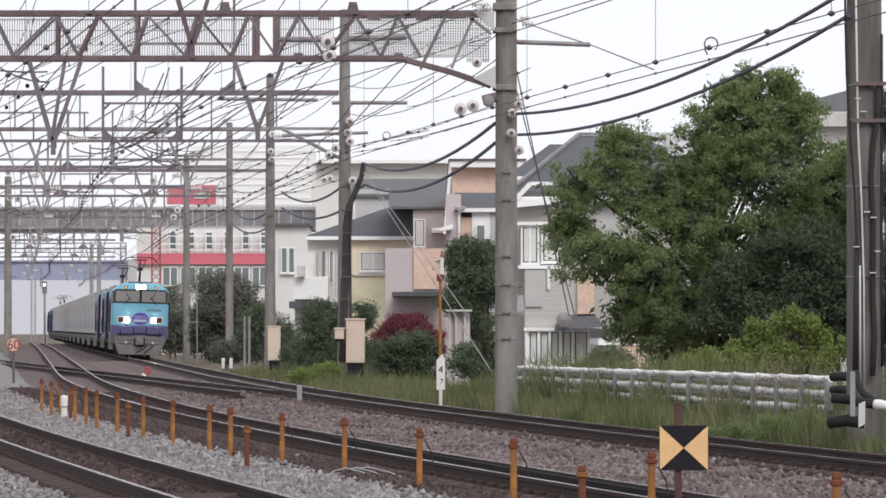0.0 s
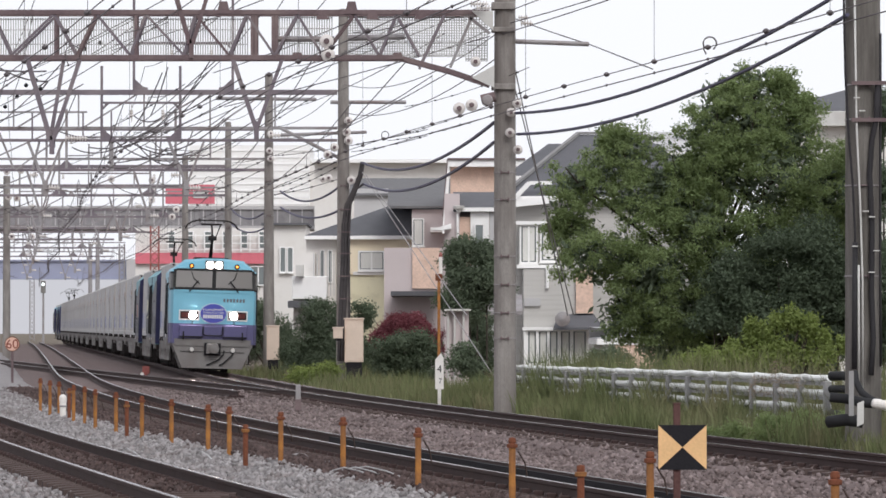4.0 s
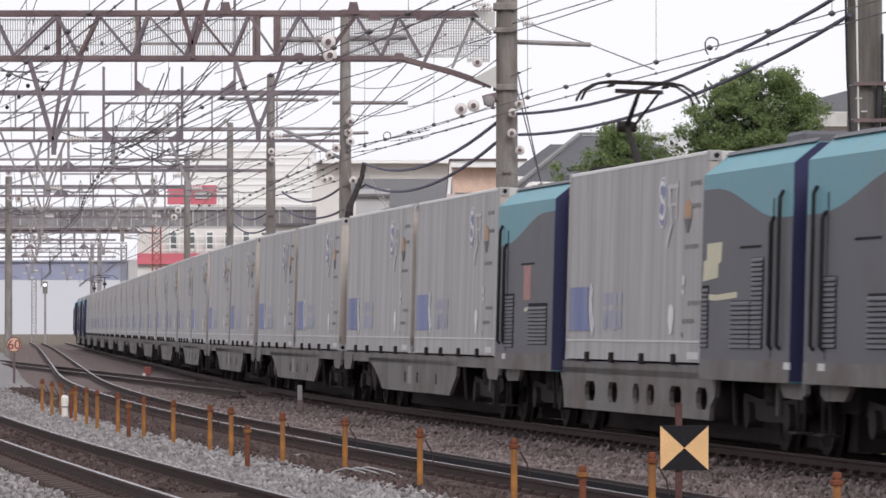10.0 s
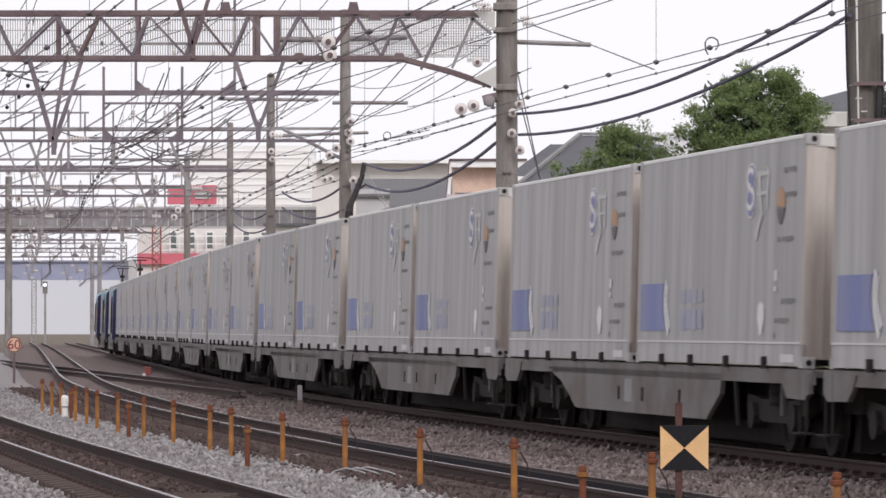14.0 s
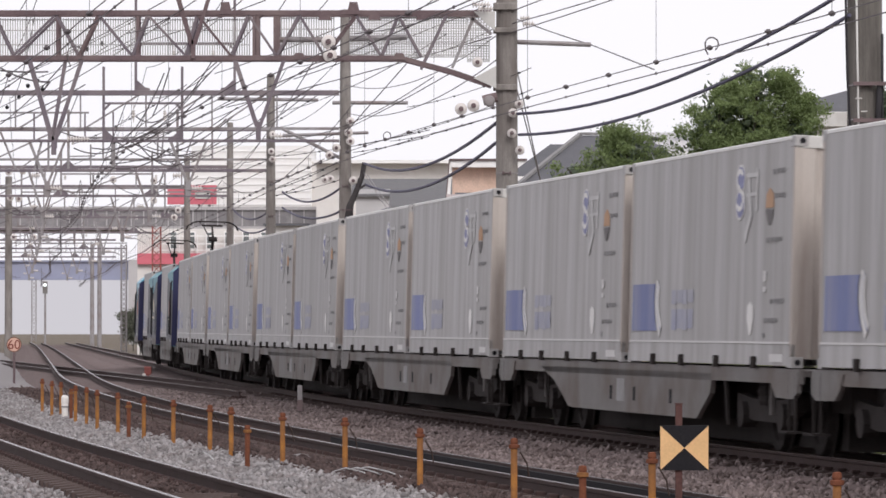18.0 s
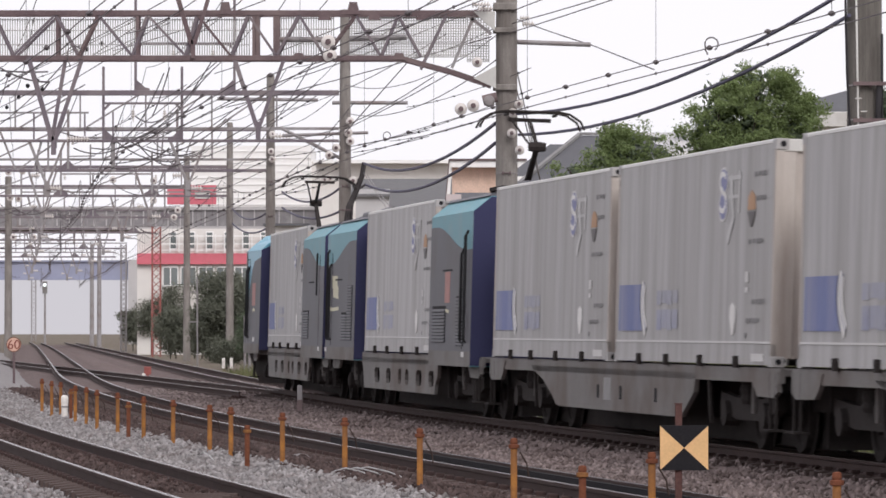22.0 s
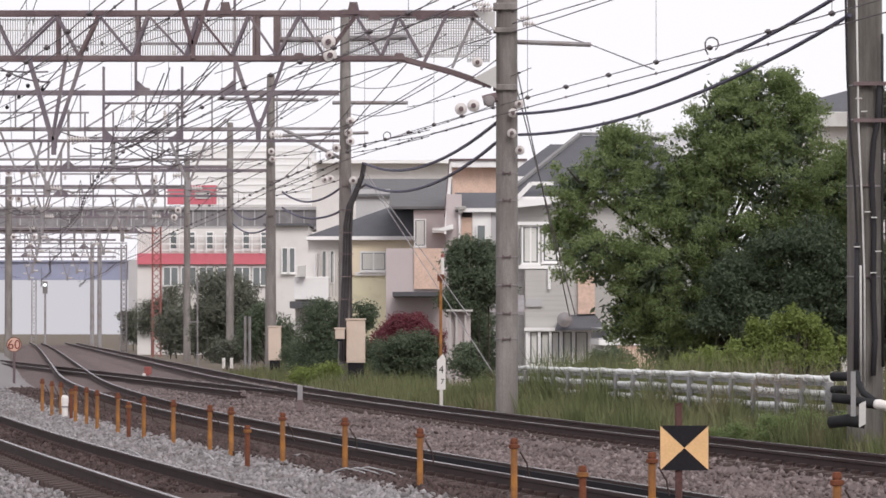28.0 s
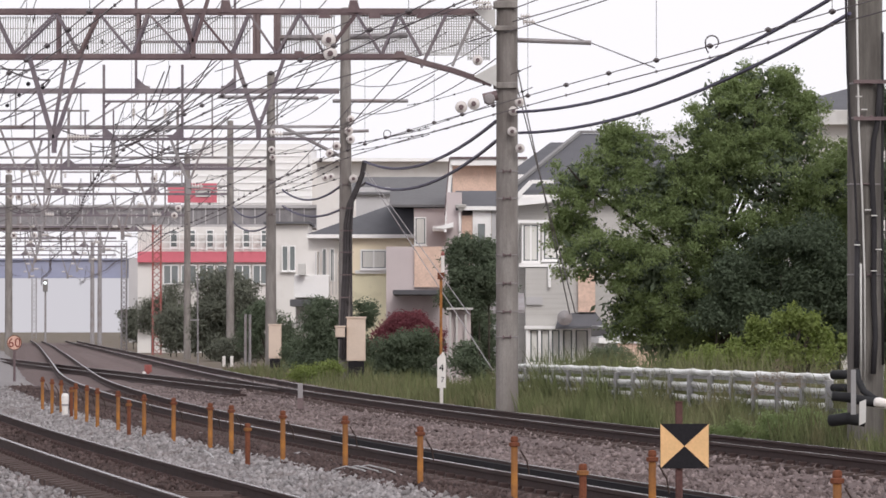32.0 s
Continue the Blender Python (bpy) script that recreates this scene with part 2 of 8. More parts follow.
solid("ballast_shoulder", strip(LINE_C, 20, 300, [1.15, 1.4, 1.8, 2.2, 2.6, 2.9, 3.3], [-0.2, -0.13, -0.09, -0.05, -0.05, -0.1, -0.3], rough=0.05), BALLAST,
      "heaped grey ballast between two tracks", "ballast", kind="stuff")
solid("ballast_shoulder", strip(LINE_C, 20, 300, [-7, -4.5, -3.2, -2.2, -1.5, -1.1], [-0.4, -0.3, -0.16, -0.12, -0.13, -0.2], rough=0.05), BALLAST,
      "heaped pale grey ballast beside the near track", "ballast", kind="stuff")
solid("ballast_shoulder", strip(LINE_B, 20, 300, [1.4, 1.9, 2.4, 3.0, 3.4], [-0.18, -0.22, -0.2, -0.24, -0.3], rough=0.05), BALLAST_BROWN,
      "brown stony strip between two tracks", "ballast", kind="stuff")


def stones(name, line, count, y0, y1, o0, o1, height, material, label, size=(0.024, 0.055), seed=1):
    """Loose crushed stones, each an uneven lump of eight faces, over one strip."""
    rg = np.random.default_rng(seed)
    # denser near the viewer
    ys = y0 + (y1 - y0) * rg.random(count) ** 1.5
    off = o0 + (o1 - o0) * rg.random(count)
    base = np.array([(1, 0, 0), (0, 1, 0), (-1, 0, 0), (0, -1, 0), (0, 0, 1), (0, 0, -1)], float)
    v = np.zeros((count, 6, 3))
    lx, lm = np.interp(ys, line.y, line.x), np.interp(ys, line.y, line.m)
    px, py = lx + off * (1 + lm * lm) ** 0.5, ys
    size_of = size[0] + (size[1] - size[0]) * rg.random(count) ** 2
    ang = rg.random(count) * 6.283
    tilt = rg.normal(0, 0.5, (count, 2))
    for k in range(6):
        q = base[k] * (0.75 + 0.5 * rg.random((count, 1))) + rg.normal(0, 0.16, (count, 3))
        q = q * size_of[:, None] * np.array([1, 1, 0.8])
        x, y = q[:, 0] * np.cos(ang) - q[:, 1] * np.sin(ang), q[:, 0] * np.sin(ang) + q[:, 1] * np.cos(ang)
        v[:, k, 0], v[:, k, 1], v[:, k, 2] = px + x, py + y, q[:, 2] + tilt[:, 0] * x + tilt[:, 1] * y
    zs = np.interp(off, height[0], height[1]) + rg.normal(0, 0.012, count)
    v[:, :, 2] += zs[:, None]
    tri = np.array([(0, 1, 4), (1, 2, 4), (2, 3, 4), (3, 0, 4), (1, 0, 5), (2, 1, 5), (3, 2, 5), (0, 3, 5)])
    f = (tri[None] + (np.arange(count) * 6)[:, None, None]).reshape(-1, 3)
    me = bpy.data.meshes.new(name)
    me.vertices.add(count * 6), me.loops.add(len(f) * 3), me.polygons.add(len(f))
    me.vertices.foreach_set("co", v.reshape(-1))
    me.loops.foreach_set("vertex_index", f.reshape(-1))
    me.polygons.foreach_set("loop_start", np.arange(len(f)) * 3)
    me.update(calc_edges=True)
    me.materials.append(material)
    return tagged(new(name, me), label, "ballast", kind="stuff")


stones("ballast_stones", LINE_C, 24000, 33, 120, 0.9, 2.05, ([0.6, 1.2, 1.8, 2.2, 2.6, 2.9, 3.3], [-0.17, -0.15, -0.08, -0.04, -0.04, -0.09, -0.28]), STONE, "loose pale grey crushed stones", seed=2)
stones("ballast_stones", LINE_C, 19000, 33, 120, 1.95, 3.3, ([0.6, 1.2, 1.8, 2.2, 2.6, 2.9, 3.3], [-0.17, -0.15, -0.08, -0.04, -0.04, -0.09, -0.25]), STONE_DARK, "oil-darkened crushed stones along the posts", seed=12)
stones("ballast_stones", LINE_C, 24000, 33, 90, -7, -0.9, ([-7, -4.5, -3.2, -2.2, -1.6, -1.1, -0.6], [-0.4, -0.3, -0.15, -0.1, -0.11, -0.16, -0.17]), STONE,
       "loose pale grey crushed stones", seed=3)
stones("ballast_stones", LINE_C, 5000, 33, 90, -0.45, 0.45, ([-1, 1], [-0.16, -0.16]), STONE_DARK, "dark brown stones between the rails", seed=4)
stones("ballast_stones", LINE_B, 26000, 33, 130, 0.6, 3.5, ([0.6, 1.4, 1.9, 3.0, 3.5], [-0.17, -0.18, -0.2, -0.22, -0.28]), STONE_BROWN,
       "loose rust-brown crushed stones", seed=5)
stones("ballast_stones", LINE_B, 13000, 33, 120, -2.2, -0.6, ([-2.2, -1.6, -1.2, -0.6], [-0.36, -0.18, -0.14, -0.17]), STONE_BROWN, "rust-brown crushed stones", seed=6)
stones("ballast_stones", LINE_B, 5000, 33, 120, -0.45, 0.45, ([-1, 1], [-0.16, -0.16]), STONE_DARK, "dark brown stones between the rails", seed=7)
stones("ballast_stones", LINE_A, 20000, 40, 150, -2.4, 2.4, ([-2.4, -1.6, -1.2, 1.2, 1.6, 2.4], [-0.4, -0.19, -0.15, -0.15, -0.19, -0.4]), STONE_BROWN,
       "rust-brown crushed stones", seed=8)

RAIL_PROFILE = [(-0.065, -0.15), (0.065, -0.15), (0.065, -0.138), (0.012, -0.118), (0.010, -0.045), (0.034, -0.034), (0.034, -0.004),
                (-0.034, -0.004), (-0.034, -0.034), (-0.010, -0.045), (-0.012, -0.118), (-0.065, -0.138)]


def sweep(line, y0, y1, side, z, profile, step=2.0):
    b, n = Build(), len(profile)
    rows = []
    y = y0
    while y <= y1:
        s = line.run(y)
        for o, h in profile:
            px, py, _ = line.at(s, side + o)
            rows.append((px, py, z + h))
        y += step
    m = len(rows) // n
    b.add(rows, [(j * n + i, j * n + (i + 1) % n, (j + 1) * n + (i + 1) % n, (j + 1) * n + i) for j in range(m - 1) for i in range(n)])
    return b.add(rows[:n] + rows[-n:], [tuple(range(n)), tuple(range(2 * n - 1, n - 1, -1))])


def track(label, line, y0, y1, near_z, far_z, sleepers=(36, 110)):
    t = thing("railway_track", pose(0, 0, 0), label, "track", "railway tracks", "structure")
    for side, z in ((-0.567, near_z), (0.567, far_z)):
        r = part("rail", sweep(line, y0, y1, side, z, RAIL_PROFILE), RAIL, t, "rust-brown steel rail")
        part("rail_head", sweep(line, y0, y1, side, z, [(-0.028, -0.006), (0.028, -0.006), (0.028, 0.0), (-0.028, 0.0)]), RAIL_TOP, r, "bright worn running surface")
    plank = Build().prism([(-1.0, -0.18), (1.0, -0.18), (1.0, 0.0), (0.85, 0.02), (0.35, -0.02), (-0.35, -0.02), (-0.85, 0.02), (-1.0, 0.0)], -0.11, 0.11).mesh("sleeper", SLEEPER)
    clip = Build()
    for e in (-0.66, -0.47, 0.47, 0.66):
        clip.box(e - 0.05, e + 0.05, -0.05, 0.05, 0.0, 0.05, 0.01)
    clips = clip.mesh("rail_clip", RAIL)
    s, end = line.run(sleepers[0]), line.run(sleepers[1])
    while s < end:
        px, py, m = line.at(s)
        o = part("sleeper", plank, None, t, m=pose(px, py, (near_z + far_z) / 2 - 0.155, 0, math.degrees((near_z - far_z) / 1.067), math.degrees(math.atan(m))))
        part("rail_clip", clips, None, o)
        s += 0.62
    return t


track("curved freight track with rust-brown rails", LINE_A, -560, 470, 0.03, 0.0, (44, 120))
track("curved middle track with rust-brown rails", LINE_B, -100, 470, 0.08, 0.0, (38, 110))
track("curved near track with rust-brown rails", LINE_C, -100, 470, 0.04, 0.0, (34, 80))
track("crossover track joining two lines", LINE_D, 112, 262, -0.01, -0.01, (112, 113))


# ================= the freight multiple unit =================
CONT = mat("grey_container_paint", (0.45, 0.443, 0.443), 0.5, var=0.24, scale=1.6, fine=9, bump=0.05, dirt=(0.32, 0.305, 0.295), dirt_amount=0.4, stretch=(3.0, 3.0, 0.16), rnd=0.25)
CONT_END = mat("pale_container_front", (0.50, 0.455, 0.42), 0.6, var=0.1, scale=2, dirt=(0.3, 0.25, 0.22), dirt_amount=0.35, stretch=(3, 3, 0.5))
CONT_RIM = mat("pale_container_rim", (0.56, 0.55, 0.53), 0.5, var=0.1, scale=3, dirt=(0.4, 0.38, 0.36), dirt_amount=0.2)
FRAME_GREY = mat("grey_underframe_paint", (0.195, 0.186, 0.18), 0.65, var=0.15, scale=2, dirt=(0.12, 0.09, 0.075), dirt_amount=0.35)
UNDER = mat("brake_dust_dark_steel", (0.035, 0.03, 0.029), 0.85, var=0.3, scale=4)
CAB_BLUE = mat("sky_blue_cab_paint", (0.18, 0.41, 0.53), 0.35, var=0.05, scale=1, bump=0.02, dirt=(0.2, 0.4, 0.5), dirt_amount=0.1)
CAB_NAVY = mat("violet_blue_cab_paint", (0.1, 0.094, 0.185), 0.4, var=0.06, scale=1, bump=0.02, dirt=(0.1, 0.09, 0.2), dirt_amount=0.2)
SIDE_TEAL = mat("teal_blue_side_paint", (0.14, 0.32, 0.375), 0.45, var=0.06, scale=1, bump=0.02, dirt=(0.2, 0.3, 0.33), dirt_amount=0.2)
SIDE_DARK = mat("dark_grey_side_paint", (0.125, 0.124, 0.138), 0.5, var=0.08, scale=1, bump=0.02, dirt=(0.11, 0.1, 0.1), dirt_amount=0.2)
NAVY_END = mat("dark_navy_end_paint", (0.045, 0.047, 0.105), 0.45, var=0.08, scale=1, bump=0.02)
SKIRT = mat("grey_snow_skirt", (0.17, 0.162, 0.158), 0.6, var=0.12, scale=2, dirt=(0.12, 0.1, 0.095), dirt_amount=0.3)
# base grey is raised to carry part of the sky's reflection in the glass
WINDOW = glassy("sky_greyed_cab_glass", (0.21, 0.2, 0.19), 0.1)
SIDE_GLASS = mat("dark_side_glass", (0.1, 0.098, 0.095), 0.35, var=0.1, bump=0, spec=0.1)
RUBBER = mat("black_rubber", (0.03, 0.03, 0.032), 0.7, var=0.15)
HEAD = glow("headlight_glow", (1.0, 0.84, 0.74), 260)
HEAD_TOP = glow("roof_headlight_glow", (1.0, 0.82, 0.74), 60)
AMBER = glow("amber_marker_glow", (1.0, 0.36, 0.05), 1.5)
TAIL = mat("dark_red_lens", (0.09, 0.03, 0.028), 0.3, var=0.1, bump=0)
BADGE_BLUE = mat("blue_badge", (0.075, 0.085, 0.36), 0.4, var=0.05)
DECAL_BLUE = mat("faded_blue_decal", (0.175, 0.205, 0.40), 0.5, var=0.25, scale=2, fine=14, rnd=0.7, dirt=(0.27, 0.28, 0.38), dirt_amount=0.4, dirt_scale=1.4, stretch=(3, 3, 0.3))
DECAL_PALE = mat("faded_grey_blue_decal", (0.31, 0.32, 0.43), 0.5, var=0.2, rnd=0.7, dirt=(0.42, 0.415, 0.425), dirt_amount=0.4)
DECAL_WHITE = mat("pale_grey_decal", (0.63, 0.62, 0.61), 0.5, var=0.06)
DECAL_BRIGHT = mat("white_decal", (0.74, 0.73, 0.71), 0.5, var=0.05)
DECAL_DARK = mat("dark_grey_stencil", (0.16, 0.15, 0.15), 0.6, var=0.1)
DECAL_LOGO = mat("faded_violet_logo", (0.23, 0.24, 0.40), 0.5, var=0.1)
DECAL_LOGO_PALE = mat("faded_pale_logo", (0.53, 0.525, 0.52), 0.5, var=0.1)
DECAL_STENCIL = mat("faded_grey_stencil", (0.25, 0.245, 0.245), 0.6, var=0.1)
DECAL_ORANGE = mat("faded_orange_mark", (0.48, 0.30, 0.19), 0.6, var=0.1)
DECAL_RED = mat("faded_red_panel", (0.42, 0.22, 0.20), 0.55, var=0.15)
DECAL_YELLOW = mat("pale_yellow_sticker", (0.60, 0.57, 0.42), 0.5, var=0.1)

TRAIN_SPEED = 20.45
NOSE_AT_9 = 54.2
DRIFT = [(0, 0), (10, 0.04), (11, 0.06), (12.5, 0.15), (13, 0.18), (14, 0.42), (17, 0.37), (19, 0.26), (20, -0.08), (21, -0.13), (22, -0.16), (23, -0.05), (24.2, 0.0), (25, -0.15), (32, -0.15)]
PITCH = [19.3, 20.4] + [20.56] * 12 + [21.3, 19.3]


def ribbed_side(b, x0, x1, y, z0, z1, out, pitch=0.29, depth=0.0016):
    """A corrugated sheet wall at y, facing out (+1 or -1)."""
    xs, d = [], []
    n = max(1, round((x1 - x0) / pitch))
    w = (x1 - x0) / n
    for i in range(n):
        a = x0 + i * w
        xs += [a, a + w * 0.55, a + w * 0.66, a + w * 0.89]
        d += [0, 0, depth, depth]
    xs.append(x1), d.append(0)
    v = [(x, y - out * q, z) for z in (z0, z1) for x, q in zip(xs, d)]
    m = len(xs)
    return b.add(v, [(i, i + 1, i + 1 + m, i + m) for i in range(m - 1)])


def flat_shape(points, y, out, depth=0.006):
    """A thin raised plate cut to an outline of (x, z) on a wall at y."""
    return Build().prism(points, y, y + out * depth)


def ellipse(cx, cz, rx, rz, n=20, a0=0, a1=360):
    return [(cx + rx * math.cos(radians(a0 + (a1 - a0) * i / n)), cz + rz * math.sin(radians(a0 + (a1 - a0) * i / n))) for i in range(n + (a1 - a0 < 360))]


def band(points, w):
    """An outline of width w along a path of (x, z)."""
    p = [Vector((x, z, 0)) for x, z in points]
    left, right = [], []
    for i, a in enumerate(p):
        d = (p[min(i + 1, len(p) - 1)] - p[max(i - 1, 0)]).normalized()
        k = Vector((-d.y, d.x, 0)) * (w / 2)
        left.append(((a + k).x, (a + k).y)), right.append(((a - k).x, (a - k).y))
    return left + right[::-1]


def container(parent, x0):
    """A 31-foot container, x0: its rear end in the car's length."""
    L, H, W, z0 = 9.4, 2.605, 1.245, 1.0
    c = part("container", Build().box(0.05, L - 0.05, -W + 0.05, W - 0.05, z0 + 0.1, z0 + H - 0.06), CONT, parent, "grey corrugated freight container", pose(x0, 0, 0))
    for out in (-1, 1):
        b = Build()
        ribbed_side(b, 0.1, L - 0.1, out * (W - 0.005), z0 + 0.27, z0 + H - 0.045, out)
        part("side_wall", b, CONT, c)
        part("bottom_rail", Build().box(0, L, out * W - (0.06 if out > 0 else 0), out * W + (0.06 if out < 0 else 0), z0 + 0.02, z0 + 0.27, 0.01), CONT, c)
        part("white_line", flat_shape([(0.1, z0 + 0.265), (L - 0.1, z0 + 0.265), (L - 0.1, z0 + 0.29), (0.1, z0 + 0.29)], out * (W + 0.0), out, 0.008), DECAL_WHITE, c)
        part("top_rail", Build().box(0, L, out * W - (0.09 if out > 0 else -0.0), out * W + (0.09 if out < 0 else 0), z0 + H - 0.045, z0 + H, 0.012), DECAL_BRIGHT, c, "white top rim")
        # markings, all seen from outside with the front of the train to the right of the near side
        y = out * (W + 0.001)
        f = 1 if out < 0 else -1
        m = lambda x: x if out < 0 else L - x
        sq = lambda xa, xb, za, zb: [(m(xa), za), (m(xb), za), (m(xb), zb), (m(xa), zb)]
        curve = (-1, -0.6, -0.2, 0.2, 0.6, 1)
        edge = [(m(1.66 + 0.13 * (q - 0.3) * (q - 0.3)), z0 + 0.71 + 0.3 * q) for q in curve]
        part("blue_panel", flat_shape([(m(0.26), z0 + 0.41)] + edge + [(m(0.26), z0 + 1.01)], y, out), DECAL_BLUE, c, "blue square with a curved edge")
        part("pale_arc", flat_shape(band([(m(1.84 + 0.15 * (q - 0.3) * (q - 0.3)), z0 + 0.71 + 0.31 * q) for q in curve], 0.2), y + out * 0.002, out, 0.006), DECAL_BRIGHT, c, "pale curved stripe")
        part("arc_line", flat_shape(band([(m(1.86 + 0.15 * (q - 0.3) * (q - 0.3)), z0 + 0.72 + 0.31 * q) for q in curve], 0.03), y + out * 0.008, out, 0.002), DECAL_PALE, c)
        for za, zb in ((0.42, 0.68), (0.74, 0.92)):
            words = Build()
            for i in range(4):
                words.prism(sq(2.75 + 0.33 * i, 3.04 + 0.33 * i + 0.03 * (i % 2), z0 + za + 0.02 * (i % 2), z0 + zb), y, y + out * 0.002)
            part("faded_lettering", words, DECAL_PALE, c, "faded blue lettering reduced to bars")
        for cz, rz in ((2.2, 0.17), (1.9, 0.19)):
            part("logo_rim", flat_shape(ellipse(m(6.62), z0 + cz, 0.25, rz, 16), y, out, 0.003), DECAL_WHITE, c)
            part("logo", flat_shape(ellipse(m(6.62), z0 + cz, 0.2, rz - 0.03, 16), y + out * 0.003, out, 0.003), DECAL_LOGO, c, "violet-blue loop of a logo")
        s_path = [(m(6.6 + 0.17 * math.cos(radians(a))), z0 + 2.19 + 0.1 * math.sin(radians(a))) for a in range(30, 271, 30)]
        s_path += [(m(6.6 + 0.17 * math.cos(radians(a))), z0 + 1.95 + 0.11 * math.sin(radians(a))) for a in range(90, -151, -30)]
        part("logo_curve", flat_shape(band(s_path, 0.06), y + out * 0.006, out, 0.003), DECAL_BRIGHT, c)
        part("logo_bar", flat_shape(band([(m(7.52), z0 + 2.3), (m(7.5), z0 + 2.05), (m(7.5), z0 + 1.8)], 0.09), y, out), DECAL_LOGO_PALE, c)
        part("logo_bar", flat_shape(band([(m(7.05), z0 + 2.26), (m(7.1), z0 + 1.98), (m(7.22), z0 + 1.76), (m(7.02), z0 + 1.6), (m(6.92), z0 + 1.48)], 0.13), y, out), DECAL_LOGO_PALE, c)
        part("logo_bar", flat_shape(sq(6.92, 7.6, z0 + 2.2, z0 + 2.25), y + out * 0.001, out), DECAL_LOGO_PALE, c)
        part("logo_bar", flat_shape(sq(6.95, 7.55, z0 + 1.98, z0 + 2.02), y + out * 0.001, out), DECAL_LOGO_PALE, c)
        part("orange_mark", flat_shape([(m(7.98), z0 + 1.82), (m(8.4), z0 + 1.82), (m(8.36), z0 + 1.98), (m(8.19), z0 + 2.05), (m(8.02), z0 + 1.98)], y, out), DECAL_ORANGE, c, "orange half of a hazard mark")
        part("dark_mark", flat_shape([(m(7.98), z0 + 1.8), (m(8.4), z0 + 1.8), (m(8.24), z0 + 1.62), (m(8.14), z0 + 1.62)], y, out), DECAL_DARK, c, "dark half of a hazard mark")
        part("pale_mark", flat_shape([(m(7.12), z0 + 0.56), (m(7.2), z0 + 0.46), (m(7.26), z0 + 0.36), (m(7.36), z0 + 0.37), (m(7.46), z0 + 0.55), (m(7.44), z0 + 0.7), (m(7.28), z0 + 0.75), (m(7.15), z0 + 0.7)], y, out), DECAL_BRIGHT, c, "pale worn badge")
        part("pale_mark", flat_shape(sq(7.95, 8.1, z0 + 0.98, z0 + 1.1), y, out), DECAL_WHITE, c)
        part("pale_mark", flat_shape(sq(7.95, 8.08, z0 + 0.86, z0 + 0.92), y, out), DECAL_WHITE, c)
        for zz, xa, xb in ((2.2, 8.3, 8.95), (1.92, 8.45, 8.95), (1.42, 8.05, 8.9), (0.72, 8.3, 9.05), (0.5, 8.0, 8.75), (0.33, 7.95, 8.1)):
            words = Build()
            k = max(1, round((xb - xa) / 0.19))
            for i in range(k):
                xi = xa + (xb - xa) * i / k
                words.prism(sq(xi, xi + (xb - xa) / k * (0.82 if i % 3 else 0.66), z0 + zz + 0.01 * (i % 2), z0 + zz + 0.06), y, y + out * 0.003)
            part("stencil_bar", words, DECAL_STENCIL, c, "grey stencilled lettering reduced to bars")
        part("plate", flat_shape(sq(8.35, 9.0, z0 + 0.06, z0 + 0.15), y, out), DECAL_WHITE, c, "small pale plate")
        for xx in (1.75, 3.5, 5.55, 7.6):
            part("latch", Build().box(m(xx) - 0.06, m(xx) + 0.06, out * (W + 0.02) - 0.03, out * (W + 0.02) + 0.03, z0 - 0.02, z0 + 0.12, 0.01), UNDER, c)
    for xe, out in ((0.0, -1), (L, 1)):
        b = Build()
        ys, ds = [], []
        for k in range(8):
            q = -W + 0.09 + k * (2 * W - 0.18) / 8
            ys += [q, q + 0.14, q + 0.18, q + 0.26]
            ds += [0.01, 0.01, 0.04, 0.04]
        ys.append(W - 0.09), ds.append(0.01)
        v = [(xe - out * d, q, z) for z in (z0 + 0.1, z0 + H - 0.12) for q, d in zip(ys, ds)]
        b.add(v, [(i, i + 1, i + 1 + len(ys), i + len(ys)) for i in range(len(ys) - 1)])
        part("end_wall", b, CONT_END, c, "pale weathered end wall")
        for sy in (-1, 1):
            part("corner_post", Build().box(xe - 0.09 if out > 0 else xe, xe if out > 0 else xe + 0.09, sy * W - (0.09 if sy > 0 else 0), sy * W + (0.09 if sy < 0 else 0), z0 + 0.1, z0 + H - 0.1), CONT_END, c)
            for zz in (z0, z0 + H - 0.12):
                q = part("corner_casting", Build().box(xe - 0.17 if out > 0 else xe - 0.01, xe + 0.01 if out > 0 else xe + 0.17, sy * W - (0.15 if sy > 0 else 0.005), sy * W + (0.15 if sy < 0 else 0.005), zz, zz + 0.122, 0.012), CONT, c)
                # black disc on the face, coloured like the dark inside of a hole
                part("casting_hole", Build().lathe([(0.035, 0), (0.035, 0.004)], (xe + out * 0.011, sy * (W - 0.08), zz + 0.06), 10, "x"), BLACK, q)
    part("top_end_rail", Build().box(L - 0.08, L, -W, W, z0 + H - 0.14, z0 + H - 0.002, 0.01), CONT_RIM, c)
    part("roof_sheet", Build().box(0.02, L - 0.02, -W + 0.02, W - 0.02, z0 + H - 0.06, z0 + H - 0.02), CONT, c)
    return c


